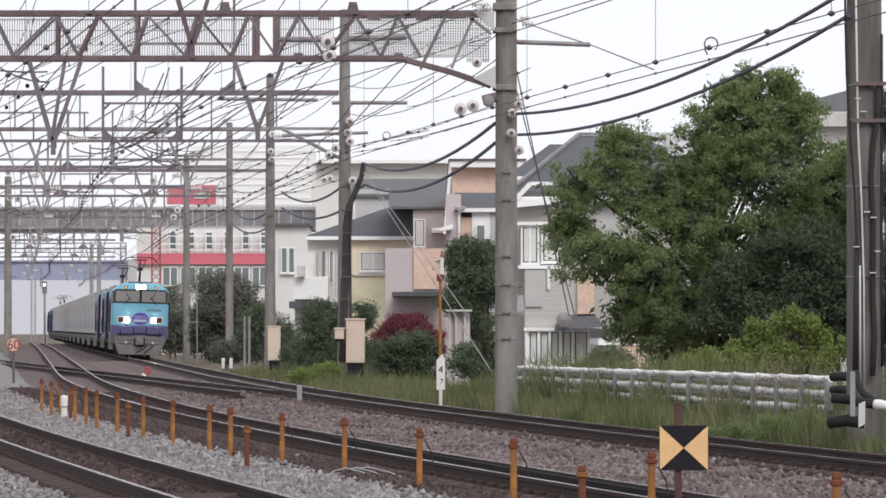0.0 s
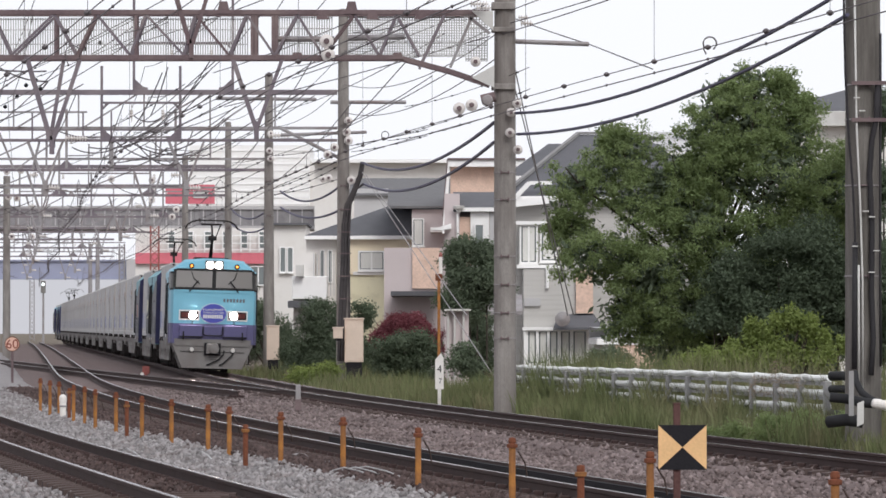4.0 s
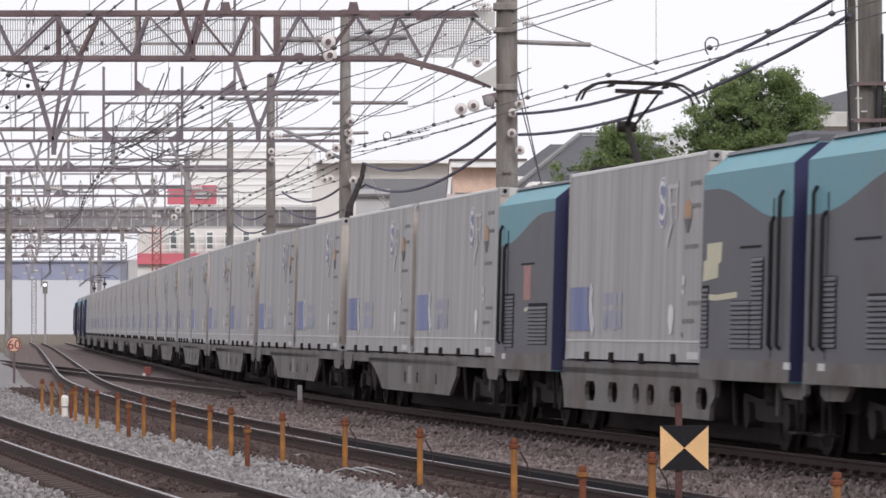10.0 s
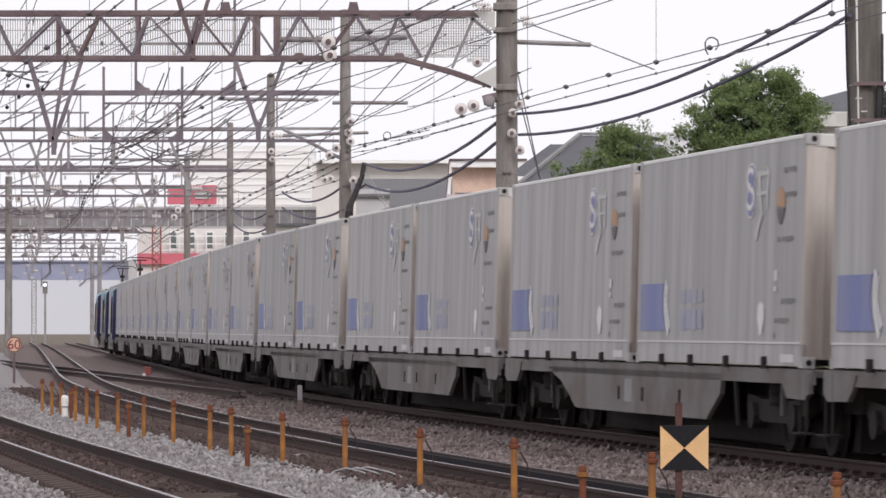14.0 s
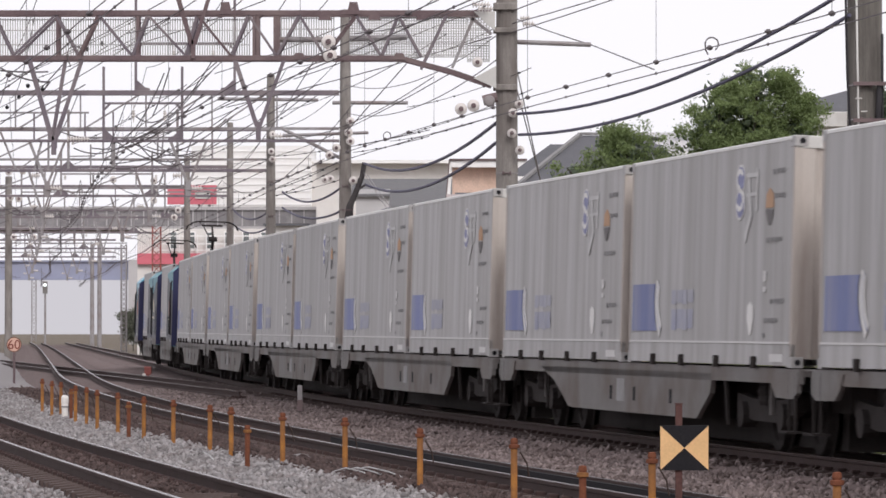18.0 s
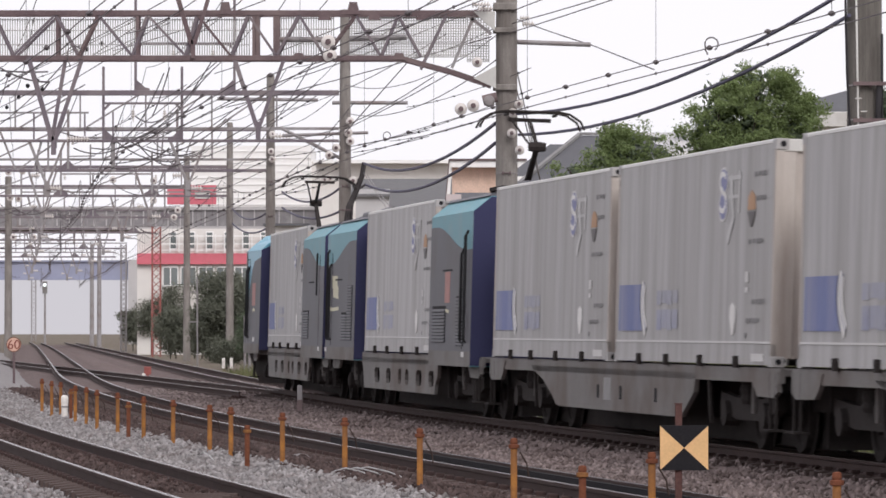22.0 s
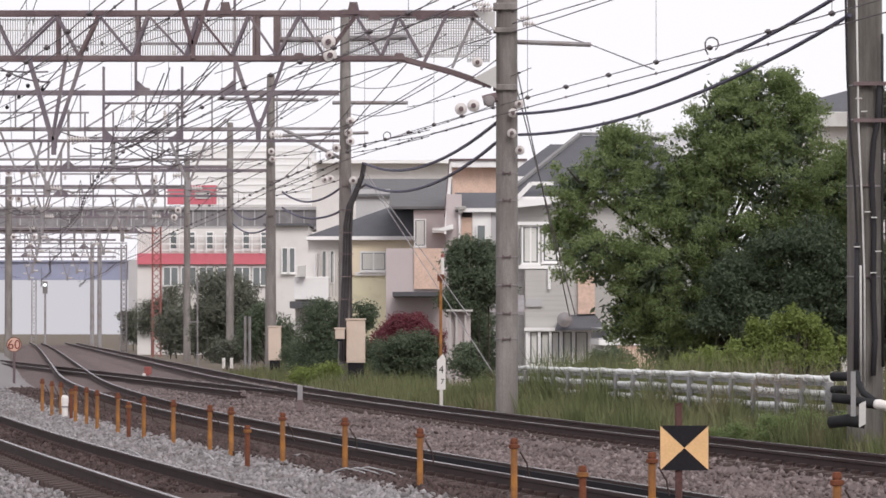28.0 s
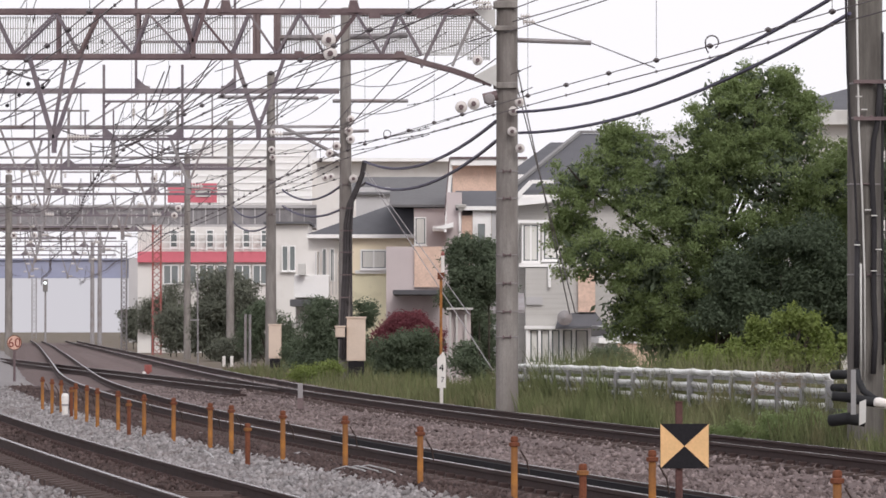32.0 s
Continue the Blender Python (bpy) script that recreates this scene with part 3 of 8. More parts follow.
def bogie(parent, x, motor):
    # first box is an added dark filler that hides lit ground between the wheels
    b = part("bogie", Build().box(-1.7, 1.7, -0.4, 0.4, 0.14, 0.5).box(-0.25, 0.25, -0.95, 0.95, 0.42, 0.72, 0.04).box(-1.5, 1.5, -0.35, 0.35, 0.5, 0.66, 0.04), UNDER, parent, "", pose(x, 0, 0))
    for s in (-1, 1):
        part("side_frame", Build().prism([(-1.55, 0.5), (-1.2, 0.42), (-0.6, 0.36), (0.6, 0.36), (1.2, 0.42), (1.55, 0.5), (1.5, 0.68), (0.7, 0.62), (-0.7, 0.62), (-1.5, 0.68)], s * 0.88, s * 1.0), UNDER, b)
        part("spring", Build().lathe([(0.13, 0.55), (0.15, 0.6), (0.13, 0.66), (0.15, 0.72), (0.13, 0.78), (0.15, 0.84)], (0, s * 0.95, 0), 10), UNDER, b)
        part("damper", Build().tube([(0.45, s * 1.02, 0.45), (0.5, s * 1.04, 0.9)], 0.04, 6), SKIRT, b)
        for w in (-1.05, 1.05):
            part("axle_box", Build().lathe([(0.16, -0.09), (0.16, 0.09), (0.1, 0.12)], (w, s * 0.98, 0.43), 10, "y"), UNDER, b)
    for w in (-1.05, 1.05):
        wheel = Build()
        for s in (-1, 1):
            wheel.lathe([(0.1, s * 0.46), (0.43, s * 0.47), (0.46, s * 0.49), (0.455, s * 0.5), (0.43, s * 0.515), (0.42, s * 0.6), (0.33, s * 0.6), (0.3, s * 0.57), (0.14, s * 0.57), (0.12, s * 0.62)], (w, 0, 0.43), 20, "y")
        wheel.tube([(w, -0.6, 0.43), (w, 0.6, 0.43)], 0.075, 8)
        part("wheelset", wheel, UNDER, b, "dark steel wheels on an axle")
    return b


def underframe(car, L, motor):
    """Sole bars, the deep centre girder and the gear below, for a car of length L with its middle at 0."""
    h = L / 2
    part("deck", Build().box(-h + 0.35, h - 0.35, -1.2, 1.2, 0.9, 0.99, 0.02), FRAME_GREY, car)
    for s in (-1, 1):
        y0, y1 = sorted((s * 1.16, s * 1.22))
        part("sole_bar", Build().box(-h + 0.3, h - 0.3, y0, y1, 0.82, 0.99), FRAME_GREY, car)
        if motor:
            holes = ((-3.05, 0.38), (-1.42, 0.34), (0.18, 0.22), (1.14, 0.24), (2.72, 0.37), (4.3, 0.33))
            pb = Build().prism([(-s * x, z) for x, z in ((-5.75, 0.9), (-5.35, 0.82), (-5.1, 0.62), (-4.98, 0.33), (-3.43, 0.33), (-3.43, 0.9))], y0, y1)
            pb.prism([(-s * x, z) for x, z in ((4.63, 0.9), (4.63, 0.33), (4.75, 0.33), (4.8, 0.5), (5.05, 0.62), (5.1, 0.9))], y0, y1)
            pb.box(min(3.43 * s, -4.63 * s), max(3.43 * s, -4.63 * s), y0, y1, 0.33, 0.45).box(min(3.43 * s, -4.63 * s), max(3.43 * s, -4.63 * s), y0, y1, 0.72, 0.9)
            for (xa, wa), (xb, wb) in zip(holes[:-1], holes[1:]):
                pb.box(min(-s * (xa + wa), -s * (xb - wb)), max(-s * (xa + wa), -s * (xb - wb)), y0, y1, 0.45, 0.72)
            for x, w in holes:
                for e in (-1, 1):
                    for zc, k in ((0.45, 1), (0.72, -1)):
                        pb.prism([(-s * (x + e * w), zc), (-s * (x + e * (w - 0.1)), zc), (-s * (x + e * w), zc + k * 0.08)], y0, y1)
            g = part("side_girder", pb, FRAME_GREY, car, "grey side girder pierced by rounded openings")
        else:
            g = part("side_girder", Build().prism([(-s * x, z) for x, z in ((-6.4, 0.9), (-6.1, 0.83), (-5.3, 0.7), (-4.6, 0.5), (-4.2, 0.36), (-3.9, 0.34), (4.55, 0.34), (4.8, 0.45), (5.3, 0.66), (5.4, 0.9))], y0, y1), FRAME_GREY, car, "grey fish-bellied side girder")
            part("data_plate", Build().box(min(s * 0.1, s * 0.6), max(s * 0.1, s * 0.6), min(s * 1.22, s * 1.226), max(s * 1.22, s * 1.226), 0.48, 0.78), GUARD_POST, g, "pale data plate")
            # no holes are cut: black plates carry the darkness of the girder's openings
            for x in (1.0 * s, -0.6 * s, -2.95 * s):
                part("opening", Build().prism([(x - 0.07, 0.5), (x + 0.07, 0.5), (x + 0.07, 0.68), (x - 0.07, 0.68)], s * 1.215, s * 1.226), BLACK, g)
        for e in (-1, 1):
            part("bracket", Build().prism([(e * (h - 0.35), 0.95), (e * (h - 1.75), 0.95), (e * (h - 1.6), 0.78), (e * (h - 1.4), 0.66), (e * (h - 0.55), 0.65), (e * (h - 0.35), 0.72)], s * 1.18, s * 1.235), FRAME_GREY, car, "rounded end bracket")
            part("strut", Build().bar((e * (h - 4.2), s * 1.2, 0.86), (e * (h - 4.2), s * 1.16, 0.3), 0.06, 0.04), UNDER, car)
            step = Build()
            for q in (0, 0.3):
                step.bar((e * (h - 0.45 - q), s * 1.22, 0.95), (e * (h - 0.45 - q), s * 1.22, 0.28), 0.03, 0.03)
            step.box(min(e * (h - 0.38), e * (h - 0.82)), max(e * (h - 0.38), e * (h - 0.82)), s * 1.22 - 0.1, s * 1.22 + 0.1, 0.27, 0.295)
            part("step", step, UNDER, car, "dark steel step")
    # lower box is added filler; it blocks lit grass so the underside reads dark
    part("centre_sill", Build().box(-h + 0.6, h - 0.6, -0.55, 0.55, 0.5, 0.9).box(-h + 1.2, h - 1.2, -0.42, 0.42, 0.07, 0.5), UNDER, car)
    part("brake_gear", Build().box(-4.2, -1.2, -0.8, 0.8, 0.3, 0.8, 0.05).box(0.5, 3.8, -0.7, 0.7, 0.34, 0.8, 0.05), UNDER, car)
    for e in (-1, 1):
        part("coupler", Build().box(min(e * (h - 0.6), e * (h + 0.02)), max(e * (h - 0.6), e * (h + 0.02)), -0.12, 0.12, 0.76, 1.0 - 0.1, 0.02).tube([(e * (h - 0.5), 0.35, 0.85), (e * (h - 0.1), 0.35, 0.55), (e * h, 0.33, 0.6)], 0.035, 6), UNDER, car)
        bogie(car, e * (h - 2.9 if not motor else h - 3.0), motor)


def room(car, x0, x1, wave, label, stickers=False, navy_ends=(1,), doors=True):
    """An equipment house between x0 and x1; wave: which end the dark paint rises to."""
    W, z0, z1 = 1.38, 0.95, 3.52
    L = x1 - x0
    r = part("equipment_house", Build().prism([(-W, z0 - 0.12), (W, z0 - 0.12), (W, 3.28), (W - 0.28, z1), (-W + 0.28, z1), (-W, 3.28)], x0, x1, "x"), SIDE_TEAL, car, label)
    part("roof_edge", Build().prism([(-W + 0.24, z1), (W - 0.24, z1), (W - 0.3, z1 + 0.05), (-W + 0.3, z1 + 0.05)], x0 + 0.02, x1 - 0.02, "x"), SIDE_DARK, r)
    part("roof_gear", Build().box(x0 + 0.5, x0 + 1.4, -0.5, 0.5, z1 + 0.05, z1 + 0.28, 0.04), SIDE_DARK, r)
    part("roof_gear", Build().box(x1 - 1.3, x1 - 0.5, -0.35, 0.35, z1 + 0.05, z1 + 0.2, 0.03), SIDE_DARK, r)
    for e in (0, 1):
        xa = x0 if e == 0 else x1
        o = -1 if e == 0 else 1
        part("end_panel", Build().prism([(-W, z0 - 0.1), (W, z0 - 0.1), (W, 3.27), (W - 0.28, z1 - 0.01), (-W + 0.28, z1 - 0.01), (-W, 3.27)], xa, xa + o * 0.015, "x"), NAVY_END, r, "navy blue end panel")
    for s in (-1, 1):
        pts = [(x0, z0 + 0.12)]
        for i in range(17):
            u = i / 16
            q = u if wave > 0 else 1 - u
            pts.append((x0 + L * u, 2.68 + 0.42 * (0.5 - 0.5 * math.cos(math.pi * min(max((q - 0.12) / 0.75, 0), 1)))))
        pts.append((x1, z0 + 0.12))
        part("dark_paint", Build().prism(pts[::-1], s * W, s * (W + 0.006)), SIDE_DARK, r, "dark grey paint with a wave-shaped upper edge")
        part("grey_sill", Build().prism([(x0, z0 - 0.12), (x1, z0 - 0.12), (x1, z0 + 0.12), (x0, z0 + 0.12)], s * W, s * (W + 0.01)), FRAME_GREY, r)
        spans = {"": ((0.4, 2.0, 1.22, 1.8), (3.3, 3.95, 1.22, 2.0)) if s < 0 else ((0.25, 1.6, 1.22, 1.8),), "yellow": ((0.4, 1.2, 1.2, 2.25), (1.25, 2.1, 1.2, 1.74)) if s > 0 else ((1.7, 2.75, 1.2, 1.76), (2.78, 3.4, 1.2, 2.25), (0.05, 0.45, 1.2, 1.95)), "red": ((0.4, 1.95, 1.2, 1.8), (3.2, 4.05, 1.15, 1.95))}[stickers]
        vents = [(x1 - b, x1 - a, za, zb) if wave > 0 else (x0 + a, x0 + b, za, zb) for a, b, za, zb in spans]
        for xa, xb, za, zb in vents:
            v = part("louvre", Build().box(xa, xb, min(s * W, s * (W + 0.012)), max(s * W, s * (W + 0.012)), za, zb), BLACK, r, "dark louvred vent")
            for k in range(int((zb - za) / 0.055)):
                zz = za + 0.02 + k * 0.055
                part("slat", Build().prism([(s * (W + 0.012), zz), (s * (W + 0.03), zz - 0.01), (s * (W + 0.028), zz + 0.012), (s * (W + 0.012), zz + 0.034)], xa + 0.02, xb - 0.02, "x"), SIDE_DARK, v)
        edge = x1 - 0.45 if wave < 0 else x0 + 0.45
        if stickers == "" and s > 0:
            part("grab_slot", Build().box(edge + 0.95, edge + 1.05, s * W, s * (W + 0.03), 2.1, 2.95, 0.01), RUBBER, r, "black vertical grab slot")
        for q in (0, 0.42) if stickers or s < 0 else ():
            xx = edge + (q if wave > 0 else -q)
            part("handrail", Build().tube([(xx, s * (W + 0.01), 1.2), (xx, s * (W + 0.05), 1.25), (xx, s * (W + 0.05), 2.62 + (0.28 if q == 0 else 0)), (xx, s * (W + 0.01), 2.7 + (0.28 if q == 0 else 0))], 0.024, 6), RUBBER, r, "black steel handrail")
        part("door_seam", Build().box(edge - 0.5 if wave < 0 else edge + 0.47, edge - 0.47 if wave < 0 else edge + 0.5, min(s * W, s * (W + 0.009)), max(s * W, s * (W + 0.009)), 1.1, 2.9), BLACK, r)
        part("seam", Build().box(x0 + L * 0.45, x0 + L * 0.68, min(s * W, s * (W + 0.012)), max(s * W, s * (W + 0.012)), 2.36, 2.39), BLACK, r)
        part("plate", Build().box(edge + 0.2, edge + 0.5, min(s * W, s * (W + 0.012)), max(s * W, s * (W + 0.012)), 0.98, 1.06), DECAL_WHITE, r)
        if stickers == "yellow":
            k = x0 + (0.1 if s < 0 else 2.7)
            part("sticker", flat_shape([(k, 2.0), (k + 0.85, 2.04), (k + 0.85, 2.2), (k + 1.0, 2.22), (k + 1.05, 2.46), (k + 0.2, 2.45), (k + 0.2, 2.26), (k + 0.02, 2.24)], s * (W + 0.006), s, 0.005), DECAL_YELLOW, r, "pale yellow sticker")
            part("sticker", flat_shape(band([(k - 0.1, 1.82), (k + 0.8, 1.8), (k + 1.9, 1.83)], 0.07), s * (W + 0.006), s, 0.005), DECAL_YELLOW, r)
        if stickers == "red":
            part("sticker", flat_shape([(x0 + L * 0.5, 1.85), (x0 + L * 0.62, 1.85), (x0 + L * 0.62, 2.35), (x0 + L * 0.5, 2.35)], s * (W + 0.006), s, 0.005), DECAL_RED, r, "faded red panel")
            part("sticker", flat_shape([(x0 + L * 0.52, 1.68), (x0 + L * 0.6, 1.7), (x0 + L * 0.6, 1.75), (x0 + L * 0.52, 1.73)], s * (W + 0.006), s, 0.005), DECAL_YELLOW, r)
    return r


def pantograph(car, x, flip=1, top=5.02):
    p = part("pantograph", Build().box(x - 0.7, x + 0.7, -0.55, 0.55, 3.72, 3.78).tube([(x - 0.6, -0.5, 3.5), (x - 0.6, -0.5, 3.75)], 0.05).tube([(x + 0.6, -0.5, 3.5), (x + 0.6, -0.5, 3.75)], 0.05)
             .tube([(x - 0.6, 0.5, 3.5), (x - 0.6, 0.5, 3.75)], 0.05).tube([(x + 0.6, 0.5, 3.5), (x + 0.6, 0.5, 3.75)], 0.05), UNDER, car, "raised single-arm pantograph")
    k = (x - flip * 0.75, 0, 4.42)
    part("lower_arm", Build().tube([(x + flip * 0.35, 0, 3.78), k], 0.06, 8, 0.045), UNDER, p)
    part("knuckle", Build().lathe([(0.07, -0.14), (0.09, 0), (0.07, 0.14)], k, 8, "y"), UNDER, p)
    part("upper_arm", Build().tube([k, (x + flip * 0.1, 0, top - 0.13)], 0.04, 6, 0.03).tube([(k[0], 0.1, k[2]), (x + flip * 0.1, 0.3, top - 0.13)], 0.02, 5), UNDER, p)
    head = Build().bar((x + flip * 0.1, -0.35, top - 0.13), (x + flip * 0.1, 0.35, top - 0.13), 0.06)
    for q in (-0.18, 0.22):
        head.tube([(x + q, -0.87, top - 0.28), (x + q, -0.8, top - 0.14), (x + q, -0.62, top - 0.03), (x + q, -0.45, top), (x + q, 0.45, top), (x + q, 0.62, top - 0.03), (x + q, 0.8, top - 0.14), (x + q, 0.87, top - 0.28)], 0.021, 6)
    for q in (-0.4, 0.4):
        head.bar((x - 0.18, q, top - 0.05), (x + 0.22, q, top - 0.05), 0.035)
    part("collector_head", head, UNDER, p, "dark collector head with bent horns")
    return p


def text_plate(parent, name, body, size, m, material, label="", squash=1.0):
    """Raised lettering turned into a mesh."""
    cu = bpy.data.curves.new(name, "FONT")
    cu.body, cu.size, cu.align_x, cu.align_y, cu.extrude = body, size, "CENTER", "CENTER", 0.003
    tmp = bpy.data.objects.new(name, cu)
    scene.collection.objects.link(tmp)
    me = bpy.data.meshes.new_from_object(tmp.evaluated_get(bpy.context.evaluated_depsgraph_get()))
    bpy.data.objects.remove(tmp)
    me.materials.clear()
    me.materials.append(material)
    return part(name, me, None, parent, label, m @ Matrix.Diagonal((squash, 1, 1, 1)))


def cab(car, x0, x1, badge):
    """A driver's cab from its back wall at x0 to its nose at x1."""
    W = 1.43
    n = x1

    def ring(x, w, z0, z1, top):
        # outline of a cross-section: sill, side, shoulder, roof
        return [(x, -w, z0), (x, -w, z1), (x, -w + 0.16, z1 + 0.16), (x, -w + 0.45, top - 0.06), (x, -0.35, top), (x, 0.35, top), (x, w - 0.45, top - 0.06), (x, w - 0.16, z1 + 0.16), (x, w, z1), (x, w, z0)]

    def shell(rows):
        b = Build()
        k = 10
        v = [p for r in rows for p in r]
        return b.add(v, [(i * k + j, i * k + (j + 1) % k, (i + 1) * k + (j + 1) % k, (i + 1) * k + j) for i in range(len(rows) - 1) for j in range(k)] + [tuple(range(k)), tuple(range(len(rows) * k - 1, (len(rows) - 1) * k - 1, -1))])

    c = part("cab", shell([ring(x0, W, 0.93, 3.24, 3.5), ring(n - 1.4, W, 0.93, 3.26, 3.6), ring(n - 0.8, W, 0.93, 3.27, 3.7), ring(n - 0.45, W - 0.02, 0.93, 3.27, 3.72), ring(n - 0.2, W - 0.05, 0.93, 3.26, 3.64), ring(n - 0.06, W - 0.1, 0.93, 3.22, 3.5), ring(n - 0.02, W - 0.15, 0.93, 3.2, 3.4)]), CAB_BLUE, car, "sky blue driver's cab")
    # nose: lower violet band, bumper line, windscreen band
    face = lambda z0, z1, d, inset=0.0: Build().prism([(-W + 0.12 + inset, z0), (W - 0.12 - inset, z0), (W - 0.12 - inset, z1), (-W + 0.12 + inset, z1)], n - 0.06, n + d, "x")
    part("nose_panel", face(1.58, 2.72, 0.05), CAB_BLUE, c)
    part("sill_line", face(2.68, 2.735, 0.06, 0.01), RUBBER, c)
    part("lip", Build().prism([(-W + 0.2, 2.6), (W - 0.2, 2.6), (W - 0.2, 2.68), (-W + 0.2, 2.68)], n + 0.05, n + 0.07, "x"), CAB_BLUE, c)
    part("brow_line", Build().prism([(-W + 0.2, 3.33), (W - 0.2, 3.33), (W - 0.2, 3.37), (-W + 0.2, 3.37)], n - 0.03, n + 0.05, "x"), RUBBER, c)
    part("nose_band", face(0.93, 1.58, 0.055), CAB_NAVY, c, "violet blue band round the nose")
    part("windscreen_frame", face(2.72, 3.34, 0.02, -0.01), RUBBER, c)
    # a panel that follows the rounded corner of the nose
    wrap = lambda s, back: [(n - back, s * (W + 0.008)), (n - 0.45, s * (W - 0.012)), (n - 0.2, s * (W - 0.042)), (n - 0.05, s * (W - 0.092)), (n + 0.03, s * (W - 0.14)), (n + 0.03, s * (W - 0.3)), (n - back, s * (W - 0.3))]
    for s in (-1, 1):
        part("windscreen", Build().prism(sorted([(s * 0.06, 2.76), (s * 1.25, 2.76), (s * 1.23, 3.3), (s * 0.06, 3.3)], key=lambda q: math.atan2(q[1] - 3.02, q[0] - s * 0.6)), n + 0.02, n + 0.032, "x"), WINDOW, c, "dark windscreen pane")
        lean = -0.28 if s > 0 else 0.28
        part("wiper", Build().bar((n + 0.08, s * 0.8, 2.62), (n + 0.06, s * 0.8 + lean, 2.98), 0.045, 0.04).tube([(n + 0.06, s * 0.8 + lean * 0.2, 3.28), (n + 0.06, s * 0.8 + lean * 0.5, 3.05), (n + 0.05, s * 0.8 + lean * 1.2, 2.88)], 0.014, 5), BLACK, c, "black wiper arm and blade")
        part("marker_lamp", Build().lathe([(0.085, n - 0.16), (0.085, n - 0.03), (0.06, n)], (0, s * 0.74, 3.46), 14, "x"), RUBBER, c)
        part("marker_lens", Build().lathe([(0.042, n - 0.02), (0.042, n + 0.006)], (0, s * 0.74, 3.46), 14, "x"), AMBER, c)
        lamp = part("headlight", Build().box(n + 0.05, n + 0.07, min(s * 0.45, s * 1.12), max(s * 0.45, s * 1.12), 1.69, 2.02, 0.01), DECAL_WHITE, c, "headlight in a pale rectangular surround")
        part("lamp_recess", Build().box(n + 0.07, n + 0.074, min(s * 0.49, s * 1.08), max(s * 0.49, s * 1.08), 1.73, 1.98), BLACK, lamp)
        part("lens", Build().lathe([(0.115, n + 0.074), (0.11, n + 0.09), (0.06, n + 0.105)], (0, s * 0.67, 1.855), 16, "x"), HEAD if badge else WINDOW, lamp, "glowing round lens" if badge else "")
        part("tail_lens", Build().box(n + 0.074, n + 0.084, min(s * 0.82, s * 1.04), max(s * 0.82, s * 1.04), 1.77, 1.94, 0.005), TAIL, lamp, "dark red tail lamp")
        part("buffer_knob", Build().lathe([(0.05, n + 0.0), (0.075, n + 0.07), (0.06, n + 0.15)], (0, s * 0.67, 0.73), 10, "x"), CONT_RIM, c)
        part("hook", Build().bar((n + 0.12, s * 0.96, 1.32), (n + 0.14, s * 0.96, 1.06), 0.05), BLACK, c)
        part("hook", Build().bar((n + 0.06, s * 0.68, 1.66), (n + 0.1, s * 0.68, 1.54), 0.04), BLACK, c)
        part("step_box", Build().box(n + 0.05, n + 0.14, min(s * 0.34, s * 1.1), max(s * 0.34, s * 1.1), 1.17, 1.54, 0.03), CAB_NAVY, c)
        part("step_edge", Build().box(n + 0.05, n + 0.15, min(s * 0.33, s * 1.11), max(s * 0.33, s * 1.11), 1.13, 1.172), BLACK, c)
        part("hose", Build().tube([(n + 0.1, 0.38 + 0.3 * (s > 0), 0.72), (n + 0.16, 0.36 + 0.3 * (s > 0), 0.6), (n + 0.16, 0.2 + 0.28 * (s > 0), 0.42), (n + 0.13, -0.1 + 0.42 * (s > 0), 0.27), (n + 0.11, -0.18 + 0.42 * (s > 0), 0.24)], 0.026, 6), RUBBER, c, "black brake hose")
        # side: dark wave, door, glass, rails
        y = s * W
        pts = [(x0, 0.93), (n - 0.46, 0.93), (n - 0.46, 1.58), (n - 0.8, 1.62), (n - 1.15, 1.72), (n - 1.45, 1.9), (n - 1.75, 2.25), (n - 2.1, 2.55), (n - 2.5, 2.82), (n - 3.1, 3.0), (x0, 3.08)]
        part("dark_paint", Build().prism(pts, y, y + s * 0.006), SIDE_DARK, c, "dark grey paint with a curved edge")
        part("nose_band_side", Build().prism(wrap(s, 0.46), 0.93, 1.58, "z"), CAB_NAVY, c)
        part("window_surround", Build().prism([(px, py - s * 0.004) for px, py in wrap(s, 1.0)], 2.66, 3.26, "z"), RUBBER, c)
        part("side_window", Build().prism(wrap(s, 0.92), 2.72, 3.2, "z"), SIDE_GLASS, c, "dark quarter window")
        part("grey_sill", Build().prism([(x0, 0.84), (n - 0.6, 0.84), (n - 0.46, 0.9), (n - 0.46, 1.07), (x0, 1.07)], y, y + s * 0.014), FRAME_GREY, c)
        seams = Build()
        for xd in (n - 1.77, n - 1.1):
            seams.box(xd, xd + 0.025, min(y, y + s * 0.009), max(y, y + s * 0.009), 1.1, 3.05)
        seams.box(n - 1.77, n - 1.075, min(y, y + s * 0.009), max(y, y + s * 0.009), 3.05, 3.07)
        part("cab_door", seams, RUBBER, c, "narrow cab door outlined by dark seams")
        for xx in (n - 1.85, n - 1.35):
            part("handrail", Build().tube([(xx, y, 1.2), (xx, y + s * 0.05, 1.26), (xx, y + s * 0.05, 2.8), (xx, y, 2.9)], 0.024, 6), RUBBER, c, "black steel handrail")
        part("red_panel", flat_shape([(x0 + 1.3, 1.96), (x0 + 2.2, 1.96), (x0 + 2.2, 2.49), (x0 + 1.3, 2.49)], y + s * 0.006, s, 0.005), DECAL_RED, c, "faded red panel")
        part("sticker", flat_shape(band([(x0 + 1.4, 1.84), (x0 + 1.7, 1.88), (x0 + 2.0, 1.84)], 0.06), y + s * 0.006, s, 0.005), DECAL_YELLOW, c)
